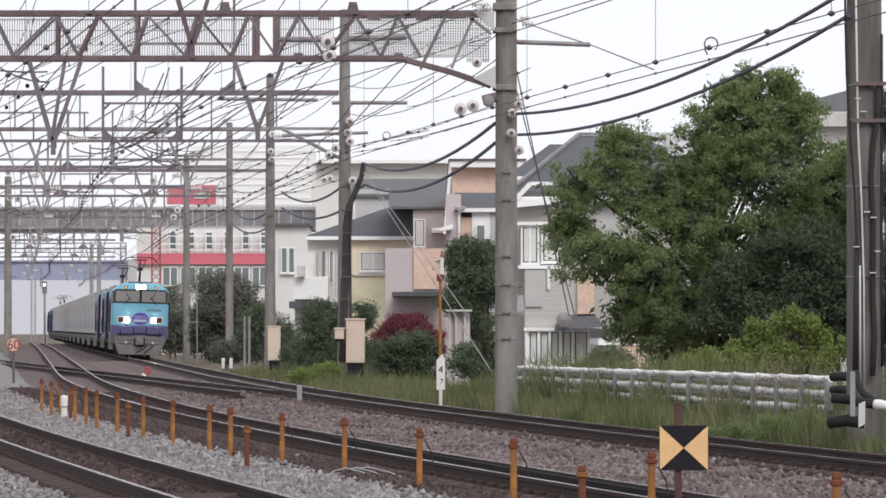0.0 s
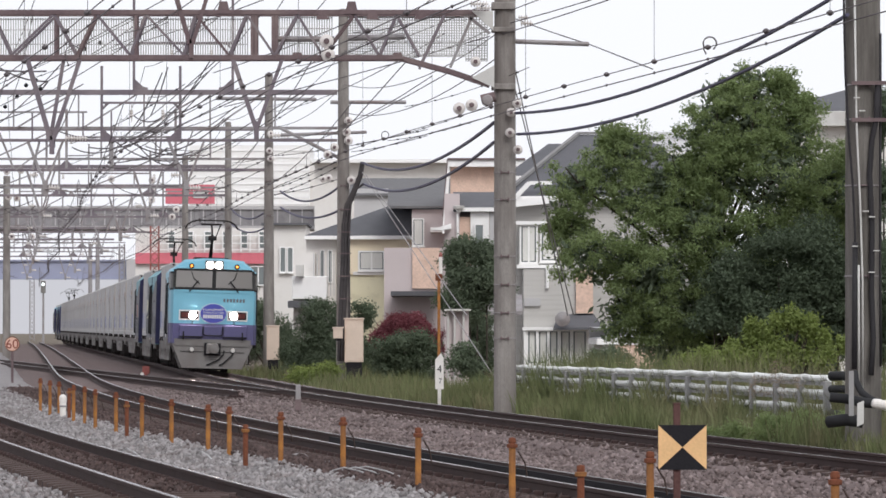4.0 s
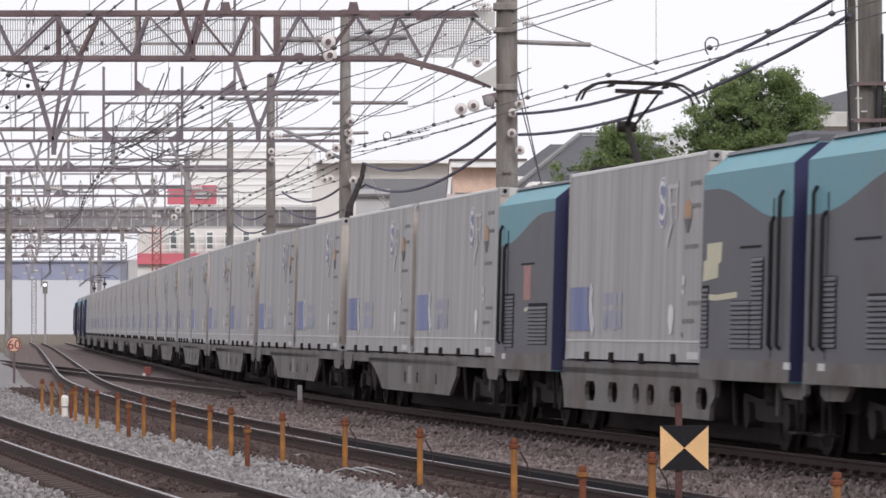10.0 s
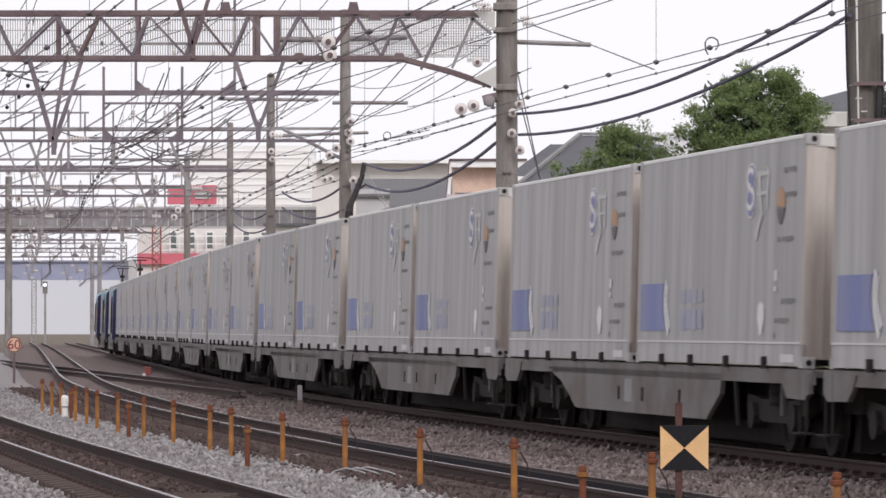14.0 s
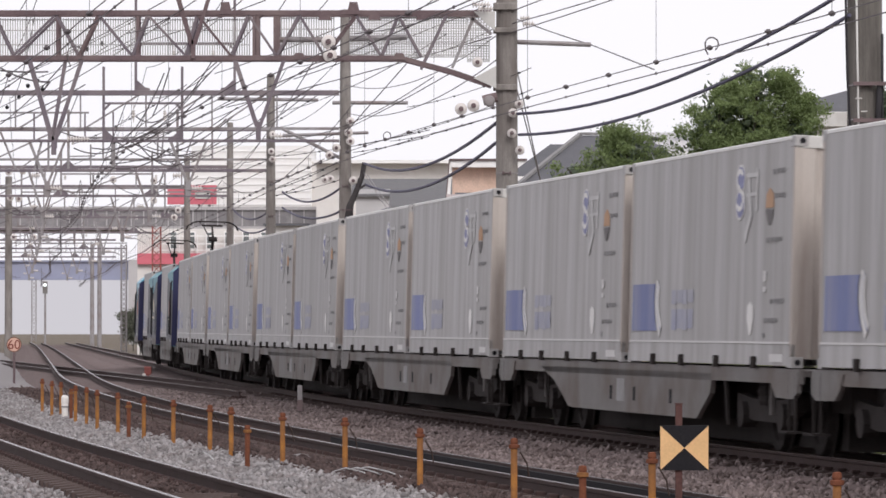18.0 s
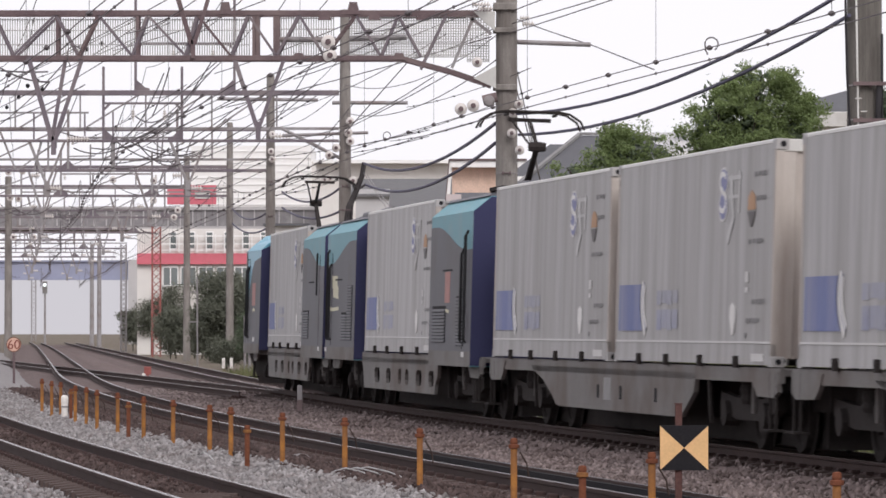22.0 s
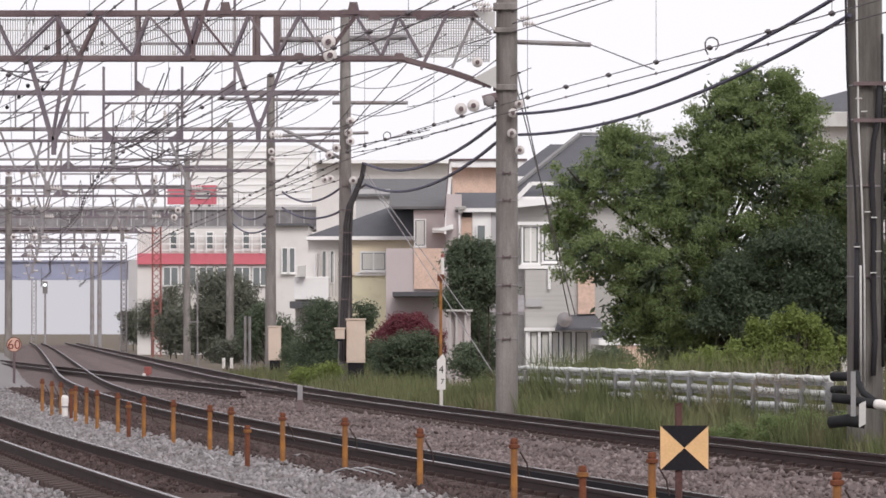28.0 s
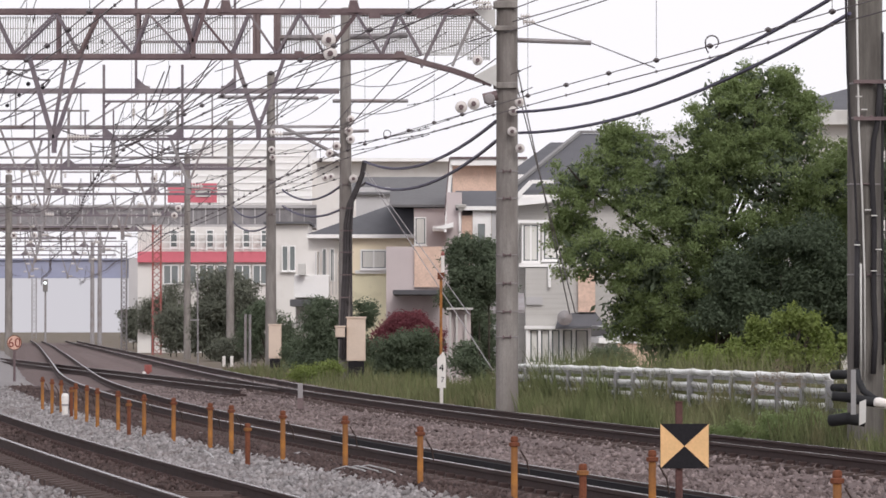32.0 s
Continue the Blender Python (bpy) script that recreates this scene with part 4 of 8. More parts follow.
        part("plate", flat_shape([(x0 + 1.35, 1.12), (x0 + 1.85, 1.12), (x0 + 1.85, 1.22), (x0 + 1.35, 1.22)], y + s * 0.006, s, 0.005), DECAL_WHITE, c)
        if s < 0:
            v = part("louvre", Build().box(x0 + 0.05, x0 + 0.35, min(y, y + s * 0.014), max(y, y + s * 0.014), 1.1, 1.75), BLACK, c, "dark louvred vent")
            for k in range(8):
                zz = 1.13 + k * 0.075
                part("slat", Build().box(x0 + 0.06, x0 + 0.34, min(y + s * 0.014, y + s * 0.03), max(y + s * 0.014, y + s * 0.03), zz, zz + 0.03), SIDE_DARK, v)
    top = part("roof_lamp_box", Build().box(n - 0.35, n + 0.02, -0.3, 0.3, 3.36, 3.65, 0.03), SKIRT, c, "grey roof lamp housing")
    for s in (-0.14, 0.14):
        part("roof_lens", Build().lathe([(0.115, n + 0.02), (0.11, n + 0.035), (0.06, n + 0.05)], (0, s, 3.5), 16, "x"), HEAD_TOP if badge else WINDOW, top, "glowing roof headlight" if badge else "")
    part("end_wall", Build().prism([(-W, 0.93), (W, 0.93), (W, 3.24), (W - 0.45, 3.46), (-W + 0.45, 3.46), (-W, 3.24)], x0 - 0.015, x0, "x"), NAVY_END, c, "navy blue back wall")
    # skirt
    part("skirt_band", Build().prism([(-W + 0.19, 0.86), (W - 0.19, 0.86), (W - 0.18, 1.08), (-W + 0.18, 1.08)], n - 0.06, n + 0.065, "x"), SKIRT, c, "grey band below the nose")
    k = part("skirt", Build().add([(n - 0.9, -1.36, 0.93), (n + 0.02, -1.32, 0.93), (n + 0.02, 1.32, 0.93), (n - 0.9, 1.36, 0.93), (n - 0.75, -1.05, 0.13), (n + 0.1, -0.98, 0.13), (n + 0.1, 0.98, 0.13), (n - 0.75, 1.05, 0.13)],
             [(0, 1, 2, 3), (4, 7, 6, 5), (0, 4, 5, 1), (1, 5, 6, 2), (2, 6, 7, 3), (3, 7, 4, 0)]), SKIRT, c, "grey front skirt")
    part("skirt_seam", Build().box(n + 0.02, n + 0.07, -1.05, 1.05, 0.66, 0.675), BLACK, k)
    # solid black block; its colour gives the shade of the recess round the coupler
    part("coupler_recess", Build().box(n + 0.0, n + 0.1, -0.27, 0.27, 0.55, 0.96), BLACK, k)
    part("coupler_head", Build().box(n + 0.05, n + 0.34, -0.2, 0.18, 0.62, 0.95, 0.05).lathe([(0.05, 0.1), (0.16, 0.12), (0.16, 0.4), (0.05, 0.42)], (n + 0.0, 0.05, 0.78), 10, "x"), SKIRT, k)
    part("foot_board", Build().box(n + 0.05, n + 0.1, -0.3, 0.3, 1.2, 1.5, 0.02), CAB_NAVY, c)
    part("foot_rail", Build().tube([(n + 0.08, -0.33, 1.5), (n + 0.16, -0.32, 1.24), (n + 0.16, -0.2, 1.2), (n + 0.16, 0.2, 1.2), (n + 0.16, 0.32, 1.24), (n + 0.08, 0.33, 1.5)], 0.02, 6), BLACK, c)
    if badge:
        e = part("badge", Build().prism(ellipse(0, 1.92, 0.425, 0.315, 28), n + 0.07, n + 0.09, "x"), BADGE_BLUE, c, "oval violet-blue name board")
        part("badge_rim", Build().prism(ellipse(0, 1.92, 0.438, 0.328, 28), n + 0.06, n + 0.085, "x"), DECAL_WHITE, e)
        for zz, w, h in ((1.82, 0.66, 0.12),):
            b = Build()
            for i in range(9):
                a = -w / 2 + i * w / 9
                b.box(n + 0.09, n + 0.096, a, a + w / 9 * 0.72, zz - h / 2, zz + h / 2)
            part("lettering_bar", b, DECAL_WHITE, e, "white lettering reduced to bars")
        text_plate(e, "lettering", "TRANSPORT!", 0.1, pose(n + 0.094, 0, 2.035, 90, 0, 90), DECAL_WHITE, "white lettering", 1.22)
        text_plate(e, "lettering", "COMMUNICATION", 0.075, pose(n + 0.094, 0, 1.945, 90, 0, 90), DECAL_WHITE, "white lettering", 1.05)
    num = Build()
    for i in range(7):
        num.box(n + 0.05, n + 0.056, 0.32 + i * 0.105, 0.385 + i * 0.105, 2.3, 2.41)
    part("number_bar", num, SIDE_DARK, c, "dark running number reduced to bars")
    return c


def trailer_car():
    L = 20.6
    t = thing("freight_car", pose(0, 0, 0), "grey container flat car carrying two grey containers", "freight car", "cars of the freight train")
    underframe(t, L, False)
    container(t, -9.65)
    container(t, 0.25)
    return t


def motor_car(L, back=0.0):
    t = thing("motor_car", pose(0, 0, 0), "blue and grey motor car with one container between equipment houses", "freight car", "cars of the freight train")
    underframe(t, L, True)
    room(t, L / 2 - 5.0 - back, L / 2 - 0.25 - back, -1, "blue and dark grey equipment house", "yellow")
    container(t, L / 2 - 14.75 - (L - 20.4) / 2 - back)
    room(t, -L / 2 + 0.5 - back, -L / 2 + 5.3 - back, 1, "blue and dark grey equipment house", "red")
    pantograph(t, -L / 2 + 3.8, 1)
    return t


def cab_car(badge, longer=0.0):
    L = 19.4
    h = L / 2
    t = thing("cab_car", pose(0, 0, 0), "sky blue cab car with lit headlights and one grey container" if badge else "sky blue cab car with dark lamps and one grey container", "freight car", "cars of the freight train")
    underframe(t, L, True)
    cab(t, h - 4.3, h - 0.05 + longer, badge)
    container(t, h - 13.95)
    room(t, -h + 0.15, -h + 4.85, 1, "blue and dark grey equipment house", "")
    pantograph(t, h - 2.9, -1)
    return t


front = cab_car(True)
second = motor_car(20.4, 0.3)
trailer = trailer_car()
CARS = [front, second, trailer] + [copy_thing(trailer, pose(0, 0, 0)) for _ in range(11)]
CARS += [motor_car(20.8), cab_car(False, 0.6)]


# ================= overhead line =================
def pole(x, y, top, r0, r1, label, bands=(), material=None, base=-0.5):
    """A tapered concrete mast with steel bands."""
    p = thing("catenary_mast", pose(x, y, base), label, "mast", "catenary masts")
    part("shaft", Build().tube([(0, 0, 0), (0, 0, (top - base) / 2), (0, 0, top - base)], r0, 18, r1), material or CONCRETE, p, smooth=False)
    part("cap", Build().lathe([(r1 * 1.02, top - base), (r1 * 0.9, top - base + 0.05), (0.02, top - base + 0.07)], n=14), CONCRETE, p)
    for z in bands:
        q = r0 + (r1 - r0) * (z - base) / (top - base) + 0.008
        ring = part("band", Build().lathe([(q - 0.004, z - base - 0.012), (q + 0.003, z - base - 0.01), (q + 0.003, z - base + 0.01), (q - 0.004, z - base + 0.012)], n=16), STEEL_GREY, p, "steel band")
        for xl in (-0.08, 0.07):
            part("lug", Build().box(xl - 0.018, xl + 0.018, -q - 0.035, -q + 0.03, z - base - 0.035, z - base + 0.035, 0.008), STEEL_BROWN, ring, "bolted lug")
        part("bolt", Build().box(-0.062, 0.052, -q - 0.025, -q + 0.01, z - base - 0.009, z - base + 0.009), STEEL_BROWN, ring)
    return p


def insulator(parent, at, r=0.12, sheds=3, axis="z", name="insulator"):
    o = []
    for k in range(sheds):
        o += [(r * 0.35, k * r * 0.9), (r, k * r * 0.9 + r * 0.25), (r * 0.9, k * r * 0.9 + r * 0.45), (r * 0.35, k * r * 0.9 + r * 0.5)]
    o.append((r * 0.3, sheds * r * 0.9))
    return part(name, Build().lathe(o, at, 12, axis), PORCELAIN, parent, "white porcelain insulator")


def disc(parent, at, r, axis="y"):
    """A round dished insulator seen from its face, with its dark cap."""
    q = part("insulator", Build().lathe([(r * 0.3, 0.1), (r * 0.92, 0.07), (r, 0.02), (r * 0.9, -0.01), (r * 0.5, -0.03)], at, 16, axis), PORCELAIN, parent, "white dish insulator")
    part("cap", Build().lathe([(r * 0.4, -0.08), (r * 0.42, -0.02)], at, 10, axis), STEEL_BROWN, q)
    return q


# masts along the freight track
NEAR_MAST = pole(6.225, 70, 9.5, 0.27, 0.25, "stout concrete mast wrapped by cables beside the track", (5.067, 4.558, 3.583, 2.250), mat("stained_pole_concrete", (0.185, 0.172, 0.158), 0.9, var=0.3, scale=2, fine=25, dirt=(0.08, 0.072, 0.066), dirt_amount=0.45, stretch=(5, 5, 0.5)))
RUBBER_MAST = mat("dark_cable_rubber", (0.035, 0.033, 0.036), 0.7, var=0.2)
off = NEAR_MAST.matrix_basis.inverted()
for pts, r, pale in (([(5.916, 69.7, 6.645), (5.925, 69.7, 5.981), (5.941, 69.7, 5.234), (5.983, 69.7, 4.404), (6.049, 69.7, 3.574), (6.082, 69.7, 2.828), (6.074, 69.7, 2.081)], 0.018, 0), ([(6.082, 69.7, 2.745), (6.07, 69.65, 1.832), (6.057, 69.6, 0.879)], 0.04, 0),
                     ([(6.072, 69.68, 6.643), (6.105, 69.68, 4.403), (6.155, 69.68, 3.325), (6.188, 69.68, 2.164), (6.186, 69.65, 0.588)], 0.015, 1), ([(6.129, 69.67, 2.412), (6.128, 69.65, 0.505)], 0.017, 1),
                     ([(6.414, 69.7, 5.068), (6.397, 69.7, 4.57), (6.331, 69.7, 4.238), (6.298, 69.7, 3.74), (6.331, 69.7, 2.994), (6.323, 69.7, 1.998), (6.348, 69.7, 1.334), (6.305, 69.6, 0.796)], 0.04, 0), ([(6.46, 69.75, 5.818), (6.46, 69.75, 4.904), (6.452, 69.75, 2.33), (6.46, 69.75, 0.919)], 0.02, 0)):
    part("conduit", Build().tube(pts, r, 12), CONT_RIM if pale else RUBBER_MAST, NEAR_MAST, "pale pipe" if pale else "black cable run up the mast", off, True)
for x, y, z in [(6.104, 69.66, 4.867), (6.186, 69.66, 4.676), (6.236, 69.66, 3.2), (6.075, 69.62, 2.685), (6.324, 69.62, 3.116), (6.39, 69.62, 2.619), (6.316, 69.62, 2.304)]:
    part("strap", Build().box(-0.045, 0.045, -0.008, 0.03, -0.008, 0.008), CONT_RIM, NEAR_MAST, "pale strap", off @ pose(x, y, z))
for z in (5.067, 4.525):
    part("clamp", Build().box(-0.2, 0.4, -0.36, -0.3, z + 0.49, z + 0.535, 0.01).box(-0.2, 0.4, -0.362, -0.36, z + 0.525, z + 0.545), STEEL_BROWN, NEAR_MAST, "brown cross channel")

pole(1.345, 100, 8.9, 0.24, 0.225, "grey concrete mast with steel bands in tall grass", [4.750, 4.179, 2.988, 2.393, 1.798, 1.262])
pole(-3.151, 153, 11.7, 0.24, 0.16, "grey concrete mast with black cables strapped up its side", [6.054, 5.289, 4.269, 3.540, 2.921])
pole(-6.971, 192, 11.7, 0.24, 0.16, "grey concrete catenary mast", [6, 7.4])
pole(-10.547, 235, 11.6, 0.21, 0.15, "grey concrete catenary mast", [6.4])
pole(-14.992, 278, 11.5, 0.22, 0.17, "grey concrete catenary mast", [])
pole(-25.450, 278, 10.3, 0.23, 0.2, "grey concrete catenary mast", [])
sg = pole(-45.676, 545, 5.9, 0.13, 0.11, "slim grey signal post with a lit white lamp", [], STEEL_GREY)
part("signal_head", Build().box(-0.28, 0.28, -0.3, -0.12, 5.9, 7.3, 0.04), FRAME_GREY, sg, "dark signal head")
part("lamp", Build().lathe([(0.16, -0.36), (0.16, -0.3)], (0, 0, 6.9), 10, "y"), glow("white_signal_lamp", (0.9, 1.0, 1.0), 2.0), sg, "lit white lamp")
pole(-37.704, 510, 10.4, 0.24, 0.2, "far slim grey catenary mast", [], STEEL_GREY)
pole(-34.019, 470, 10.3, 0.23, 0.2, "far slim grey catenary mast", [], STEEL_GREY)


def lattice_mast(x, y, top, w, label, material):
    p = thing("lattice_mast", pose(x, y, -0.5), label, "mast", "catenary masts")
    h = top + 0.5
    for sx in (-1, 1):
        for sy in (-1, 1):
            part("leg", Build().box(sx * w / 2 - 0.04, sx * w / 2 + 0.04, sy * w / 2 - 0.04, sy * w / 2 + 0.04, 0, h), material, p)
    n = int(h / (w * 0.9))
    for i in range(n):
        a, b = h * i / n, h * (i + 1) / n
        for sy in (-1, 1):
            part("lacing", Build().bar((-w / 2, sy * w / 2, a), (w / 2, sy * w / 2, b), 0.03).bar((w / 2, sy * w / 2, a), (-w / 2, sy * w / 2, b), 0.03), material, p)
    return p


RED_STEEL = mat("faded_red_steel", (0.30, 0.10, 0.09), 0.7, var=0.2, dirt=(0.3, 0.2, 0.18), dirt_amount=0.3)
lattice_mast(-19.314, 320, 8.3, 0.55, "faded red steel lattice mast", RED_STEEL)
lattice_mast(-24.214, 360, 7.8, 0.4, "grey steel lattice mast", STEEL_GREY)
lattice_mast(-59.471, 690, 12.3, 0.64, "grey steel lattice mast", STEEL_GREY)

# first portal: a lattice girder hung with mesh screens
g = thing("portal_girder", pose(0, 100, 0), "rust-brown lattice girder with wire mesh screens over the tracks", "gantry", "line gantries")
ZT, ZB, XL, XR = 8.119, 7.167, -14.0, 1.000
for dy in (-0.3, 0.3):
    part("top_chord", Build().box(XL, XR, dy - 0.05, dy + 0.05, ZT - 0.05, ZT + 0.05, 0.008), STEEL_BROWN, g)
    part("bottom_chord", Build().box(XL, -0.857, dy - 0.05, dy + 0.05, ZB - 0.05, ZB + 0.05, 0.008), STEEL_BROWN, g)
    part("knee_chord", Build().bar((-0.881, dy, ZB), (0.190, dy, 6.881), 0.09).bar((0.190, dy, 6.881), (1.024, dy, 6.595), 0.09), STEEL_BROWN, g, "rust-brown sloping chord")
    xs = [-16.714, -16.000, -15.286, -14.571, -13.857, -13.143, -12.429, -11.714, -11.119, -10.583, -10.048, -9.452, -9.036, -8.143, -7.667, -7.250, -6.536, -6.214, -5.405, -5.167, -4.452, -4.095, -3.500, -3.024, -2.488, -1.833, -1.298, -0.940, -0.464, 0.071]
    for i in range(len(xs) - 1):
        up = i % 2 == 0
        hi, lo = ZT - 0.04, ZB + 0.04
        if i == len(xs) - 2:
            lo = 6.952
        part("lacing", Build().bar((xs[i], dy, lo if up else hi), (xs[i + 1], dy, hi if up else lo), 0.07, 0.05), STEEL_BROWN if i % 5 == 4 else STEEL_MAUVE, g)
    for x in [-6.417, -3.976, -3.893, -3.536, -3.464, -8.107]:
        part("upright", Build().bar((x, dy, ZB), (x, dy, ZT), 0.06), STEEL_BROWN, g)
part("strut", Build().bar((0.190, -0.3, 6.952), (0.667, -0.3, ZT - 0.05), 0.06).bar((0.452, -0.3, ZT), (1.024, -0.3, 7.667), 0.06), STEEL_GREY, g)
for z, tall, xs in ((ZT, 0.22, [-4.571, -1.881]), (ZT - 0.12, 0.1, [-2.488, -1.440, -0.429]), (ZB, 0.1, [-3.024, -0.917])):
    for xx in xs:
        part("gusset", Build().prism([(xx - 0.14, z - 0.04), (xx + 0.14, z - 0.04), (xx + 0.08, z + tall), (xx - 0.08, z + tall)], -0.38, -0.34), STEEL_BROWN, g, "rust-brown gusset plate")
part("gusset", Build().prism([(0.643, 8.143), (1.095, 8.143), (1.095, 7.738), (0.929, 7.869)], -0.37, -0.33), CONT_RIM, g, "pale steel gusset at the mast")
part("gusset", Build().prism([(0.643, 6.738), (1.119, 7.000), (1.119, 6.524)], -0.37, -0.33), CONT_RIM, g, "pale steel gusset at the mast")
for z0, z1 in ((6.500, 6.619), (7.714, 7.810), (8.190, 8.333)):
    part("collar", Build().box(1.060, 1.560, -0.3, 0.3, z0, z1, 0.02), CONCRETE, g, "pale collar round the mast")
for x0, x1, z0, z1 in [(-20.048, -8.167, 7.179, 8.048), (-8.083, -4.095, 7.179, 8.048), (-3.417, -2.31, 7.19, 8.083), (-1.976, 0.488, 7.214, 8.095), (0.524, 0.976, 7.119, 8.119)]:
    n = int((x1 - x0) / 0.052)
    mesh_b = Build()
    if x0 > -2.1 and x1 < 1.0:
        for i in range(int((z1 - z0) / 0.055)):
            mesh_b.box(x0, x1, 0.373, 0.377, z0 + i * 0.055, z0 + i * 0.055 + 0.016)
    for i in range(n + 1):
        xx = x0 + (x1 - x0) * i / n
        mesh_b.box(xx - 0.011, xx + 0.011, 0.36, 0.372, z0, z1)
    tagged(part("mesh_screen", mesh_b, CONT_RIM, g, "pale ribbed screen behind the girder"), kind="stuff")
    for q in (0.04, 0.35, 0.7, 0.96):
        part("screen_rail", Build().box(x0, x1, 0.374, 0.384, z0 + (z1 - z0) * q - 0.007, z0 + (z1 - z0) * q + 0.007), STEEL_GREY, g)


def hanger(x0, x1, zt, xb, zb, y, w=0.1, material=None, foot=0.3):
    """A V-shaped drop bracket under a girder, holding the wires of one track."""
    h = thing("drop_bracket", pose(0, y, 0), "V-shaped steel drop bracket under the girder", "bracket", "drop brackets")
    part("leg", Build().bar((x0, 0, zt), (xb - 0.03, 0, zb), w, w), material or STEEL_MAUVE, h)
    part("leg", Build().bar((x1, 0, zt), (xb + 0.03, 0, zb), w * 0.8, w * 0.8), material or STEEL_MAUVE, h)
    part("foot", Build().box(xb - 0.05, xb + 0.05, -0.05, 0.05, zb - foot, zb + 0.1, 0.01), material or STEEL_MAUVE, h)
    return h


hanger(-8.714, -7.571, ZB + 0.02, -8.179, 5.429, 99.7)
h = hanger(-5.702, -4.786, 8.881, -5.250, 7.452, 99.66, 0.1, STEEL_BROWN)
h = hanger(-7.929, -7.560, ZB + 0.02, -8.167, 5.571, 99.76, 0.075)
hanger(-4.393, -3.321, ZB + 0.02, -3.881, 5.726, 99.7, 0.09)


def hang(p, q, sag, n=14):
    return [(p[0] + (q[0] - p[0]) * t, p[1] + (q[1] - p[1]) * t, p[2] + (q[2] - p[2]) * t - sag * 4 * t * (1 - t)) for t in (i / n for i in range(n + 1))]


def v_drop(p, x, zt, zb, w=1.15):
    """A V-shaped steel dropper below a beam, with the insulators that hold one track's wires."""
    d = part("dropper_bracket", Build().bar((x - w / 2, 0, zt), (x - 0.03, 0, zb), 0.09).bar((x + w / 2, 0, zt), (x + 0.03, 0, zb), 0.07), STEEL_GREY, p, "V-shaped steel dropper")
    part("foot", Build().box(x - 0.09, x + 0.09, -0.06, 0.06, zb - 0.4, zb + 0.08, 0.015), STEEL_GREY, d)
    part("pull_off", Build().tube([(x, -0.1, zb - 0.2), (x + 0.7, -0.1, zb - 0.25), (x + 1.15, -0.1, zb - 0.5)], 0.022, 5), STEEL_GREY, d)
    insulator(d, (x + 0.1, 0, zb - 0.16), 0.1, 4, "x")
    insulator(d, (x - 0.5, 0, zb + 0.25), 0.1, 3, "x")
    return d




def portal(y, xl, xr, zt, zb, tracks, label, seed):
    """A gantry of two beams: uprights, lacing, tall posts with cross arms, droppers and insulators for the tracks below."""
    rg = random.Random(seed)
    p = thing("portal_beam", pose(0, y, 0), label, "gantry", "line gantries")
    part("beam", Build().box(xl, xr, -0.09, 0.09, zt - 0.08, zt + 0.08, 0.012), STEEL_MAUVE, p)
    part("lower_beam", Build().box(xl, xr, -0.06, 0.06, zb - 0.06, zb + 0.06, 0.01), STEEL_MAUVE, p)
    mid = zb + (zt - zb) * 0.27
    part("middle_rail", Build().box(xl, xr, 0.1, 0.17, mid - 0.045, mid + 0.045), STEEL_GREY, p)
    n = int((xr - xl) / 2.1)
    w = (xr - xl) / n
    for i in range(n):
        a = xl + i * w
        part("upright", Build().box(a - 0.035, a + 0.035, -0.04, 0.04, mid, zt), STEEL_GREY, p)
        if i % 2:
            part("lacing", Build().bar((a - w, 0, mid), (a + w * 0.2, 0, zt), 0.06), STEEL_GREY, p)
    for i in range(1, n, 2):
        a = xl + i * w + 0.8
        q = part("post", Build().box(a - 0.05, a + 0.05, -0.05, 0.05, zb, zt + 0.8), STEEL_GREY, p)
        part("gusset", Build().prism([(a - 0.4, zb + 0.06), (a + 0.4, zb + 0.06), (a + 0.05, zb + 0.38), (a - 0.05, zb + 0.38)], -0.03, 0.03), STEEL_MAUVE, q)
        if i % 4 == 1:
            part("cross_arm", Build().box(a, a + 2 * w, -0.03, 0.03, zt - 0.38, zt - 0.3), STEEL_GREY, q)
        if rg.random() < 0.8:
            insulator(q, (a + 0.2, -0.1, zt - 0.62), 0.09, 3)
        if rg.random() < 0.7:
            part("stub_arm", Build().bar((a, 0, mid + 0.12), (a + rg.uniform(0.8, 1.7), 0, mid + 0.14), 0.05), STEEL_GREY, q)
    for x in tracks:
        v_drop(p, x, zb, 6.15)
    for i in range(int((xr - xl) / 2.2)):
        a, ln = rg.uniform(xl, xr - 2), rg.uniform(0.9, 2.6)
        z0 = rg.choice((zb, mid, zb - 0.5, 6.5))
        part("jumper", Build().tube(hang((a, -0.15, z0), (a + ln, -0.2, z0 + rg.uniform(-0.5, 0.35)), rg.uniform(0.15, 0.45), 8), 0.016, 4), WIRE, p, "slack jumper wire")
    return p


def over(y):
    return [float(np.interp(y, ln.y, ln.x)) - 0.9 for ln in (LINE_A, LINE_B, LINE_C)]


LABEL = "brown and grey steel gantry with drop posts across the tracks"
# the second gantry, built out in full: it spans the tracks just behind the girder
p2 = thing("portal_beam", pose(0, 153, 0), LABEL, "gantry", "line gantries")
XE = -3.351
part("beam", Build().box(-22, XE, -0.09, 0.09, 8.986, 9.150, 0.012), STEEL_MAUVE, p2)
part("lower_beam", Build().box(-22, XE, -0.06, 0.06, 7.474, 7.565, 0.01), STEEL_MAUVE, p2)
part("middle_rail", Build().box(-22, XE, 0.1, 0.16, 7.875, 7.966), STEEL_GREY, p2)
part("short_rail", Build().box(-22, -11.420, -0.05, 0.05, 8.403, 8.458), STEEL_GREY, p2)
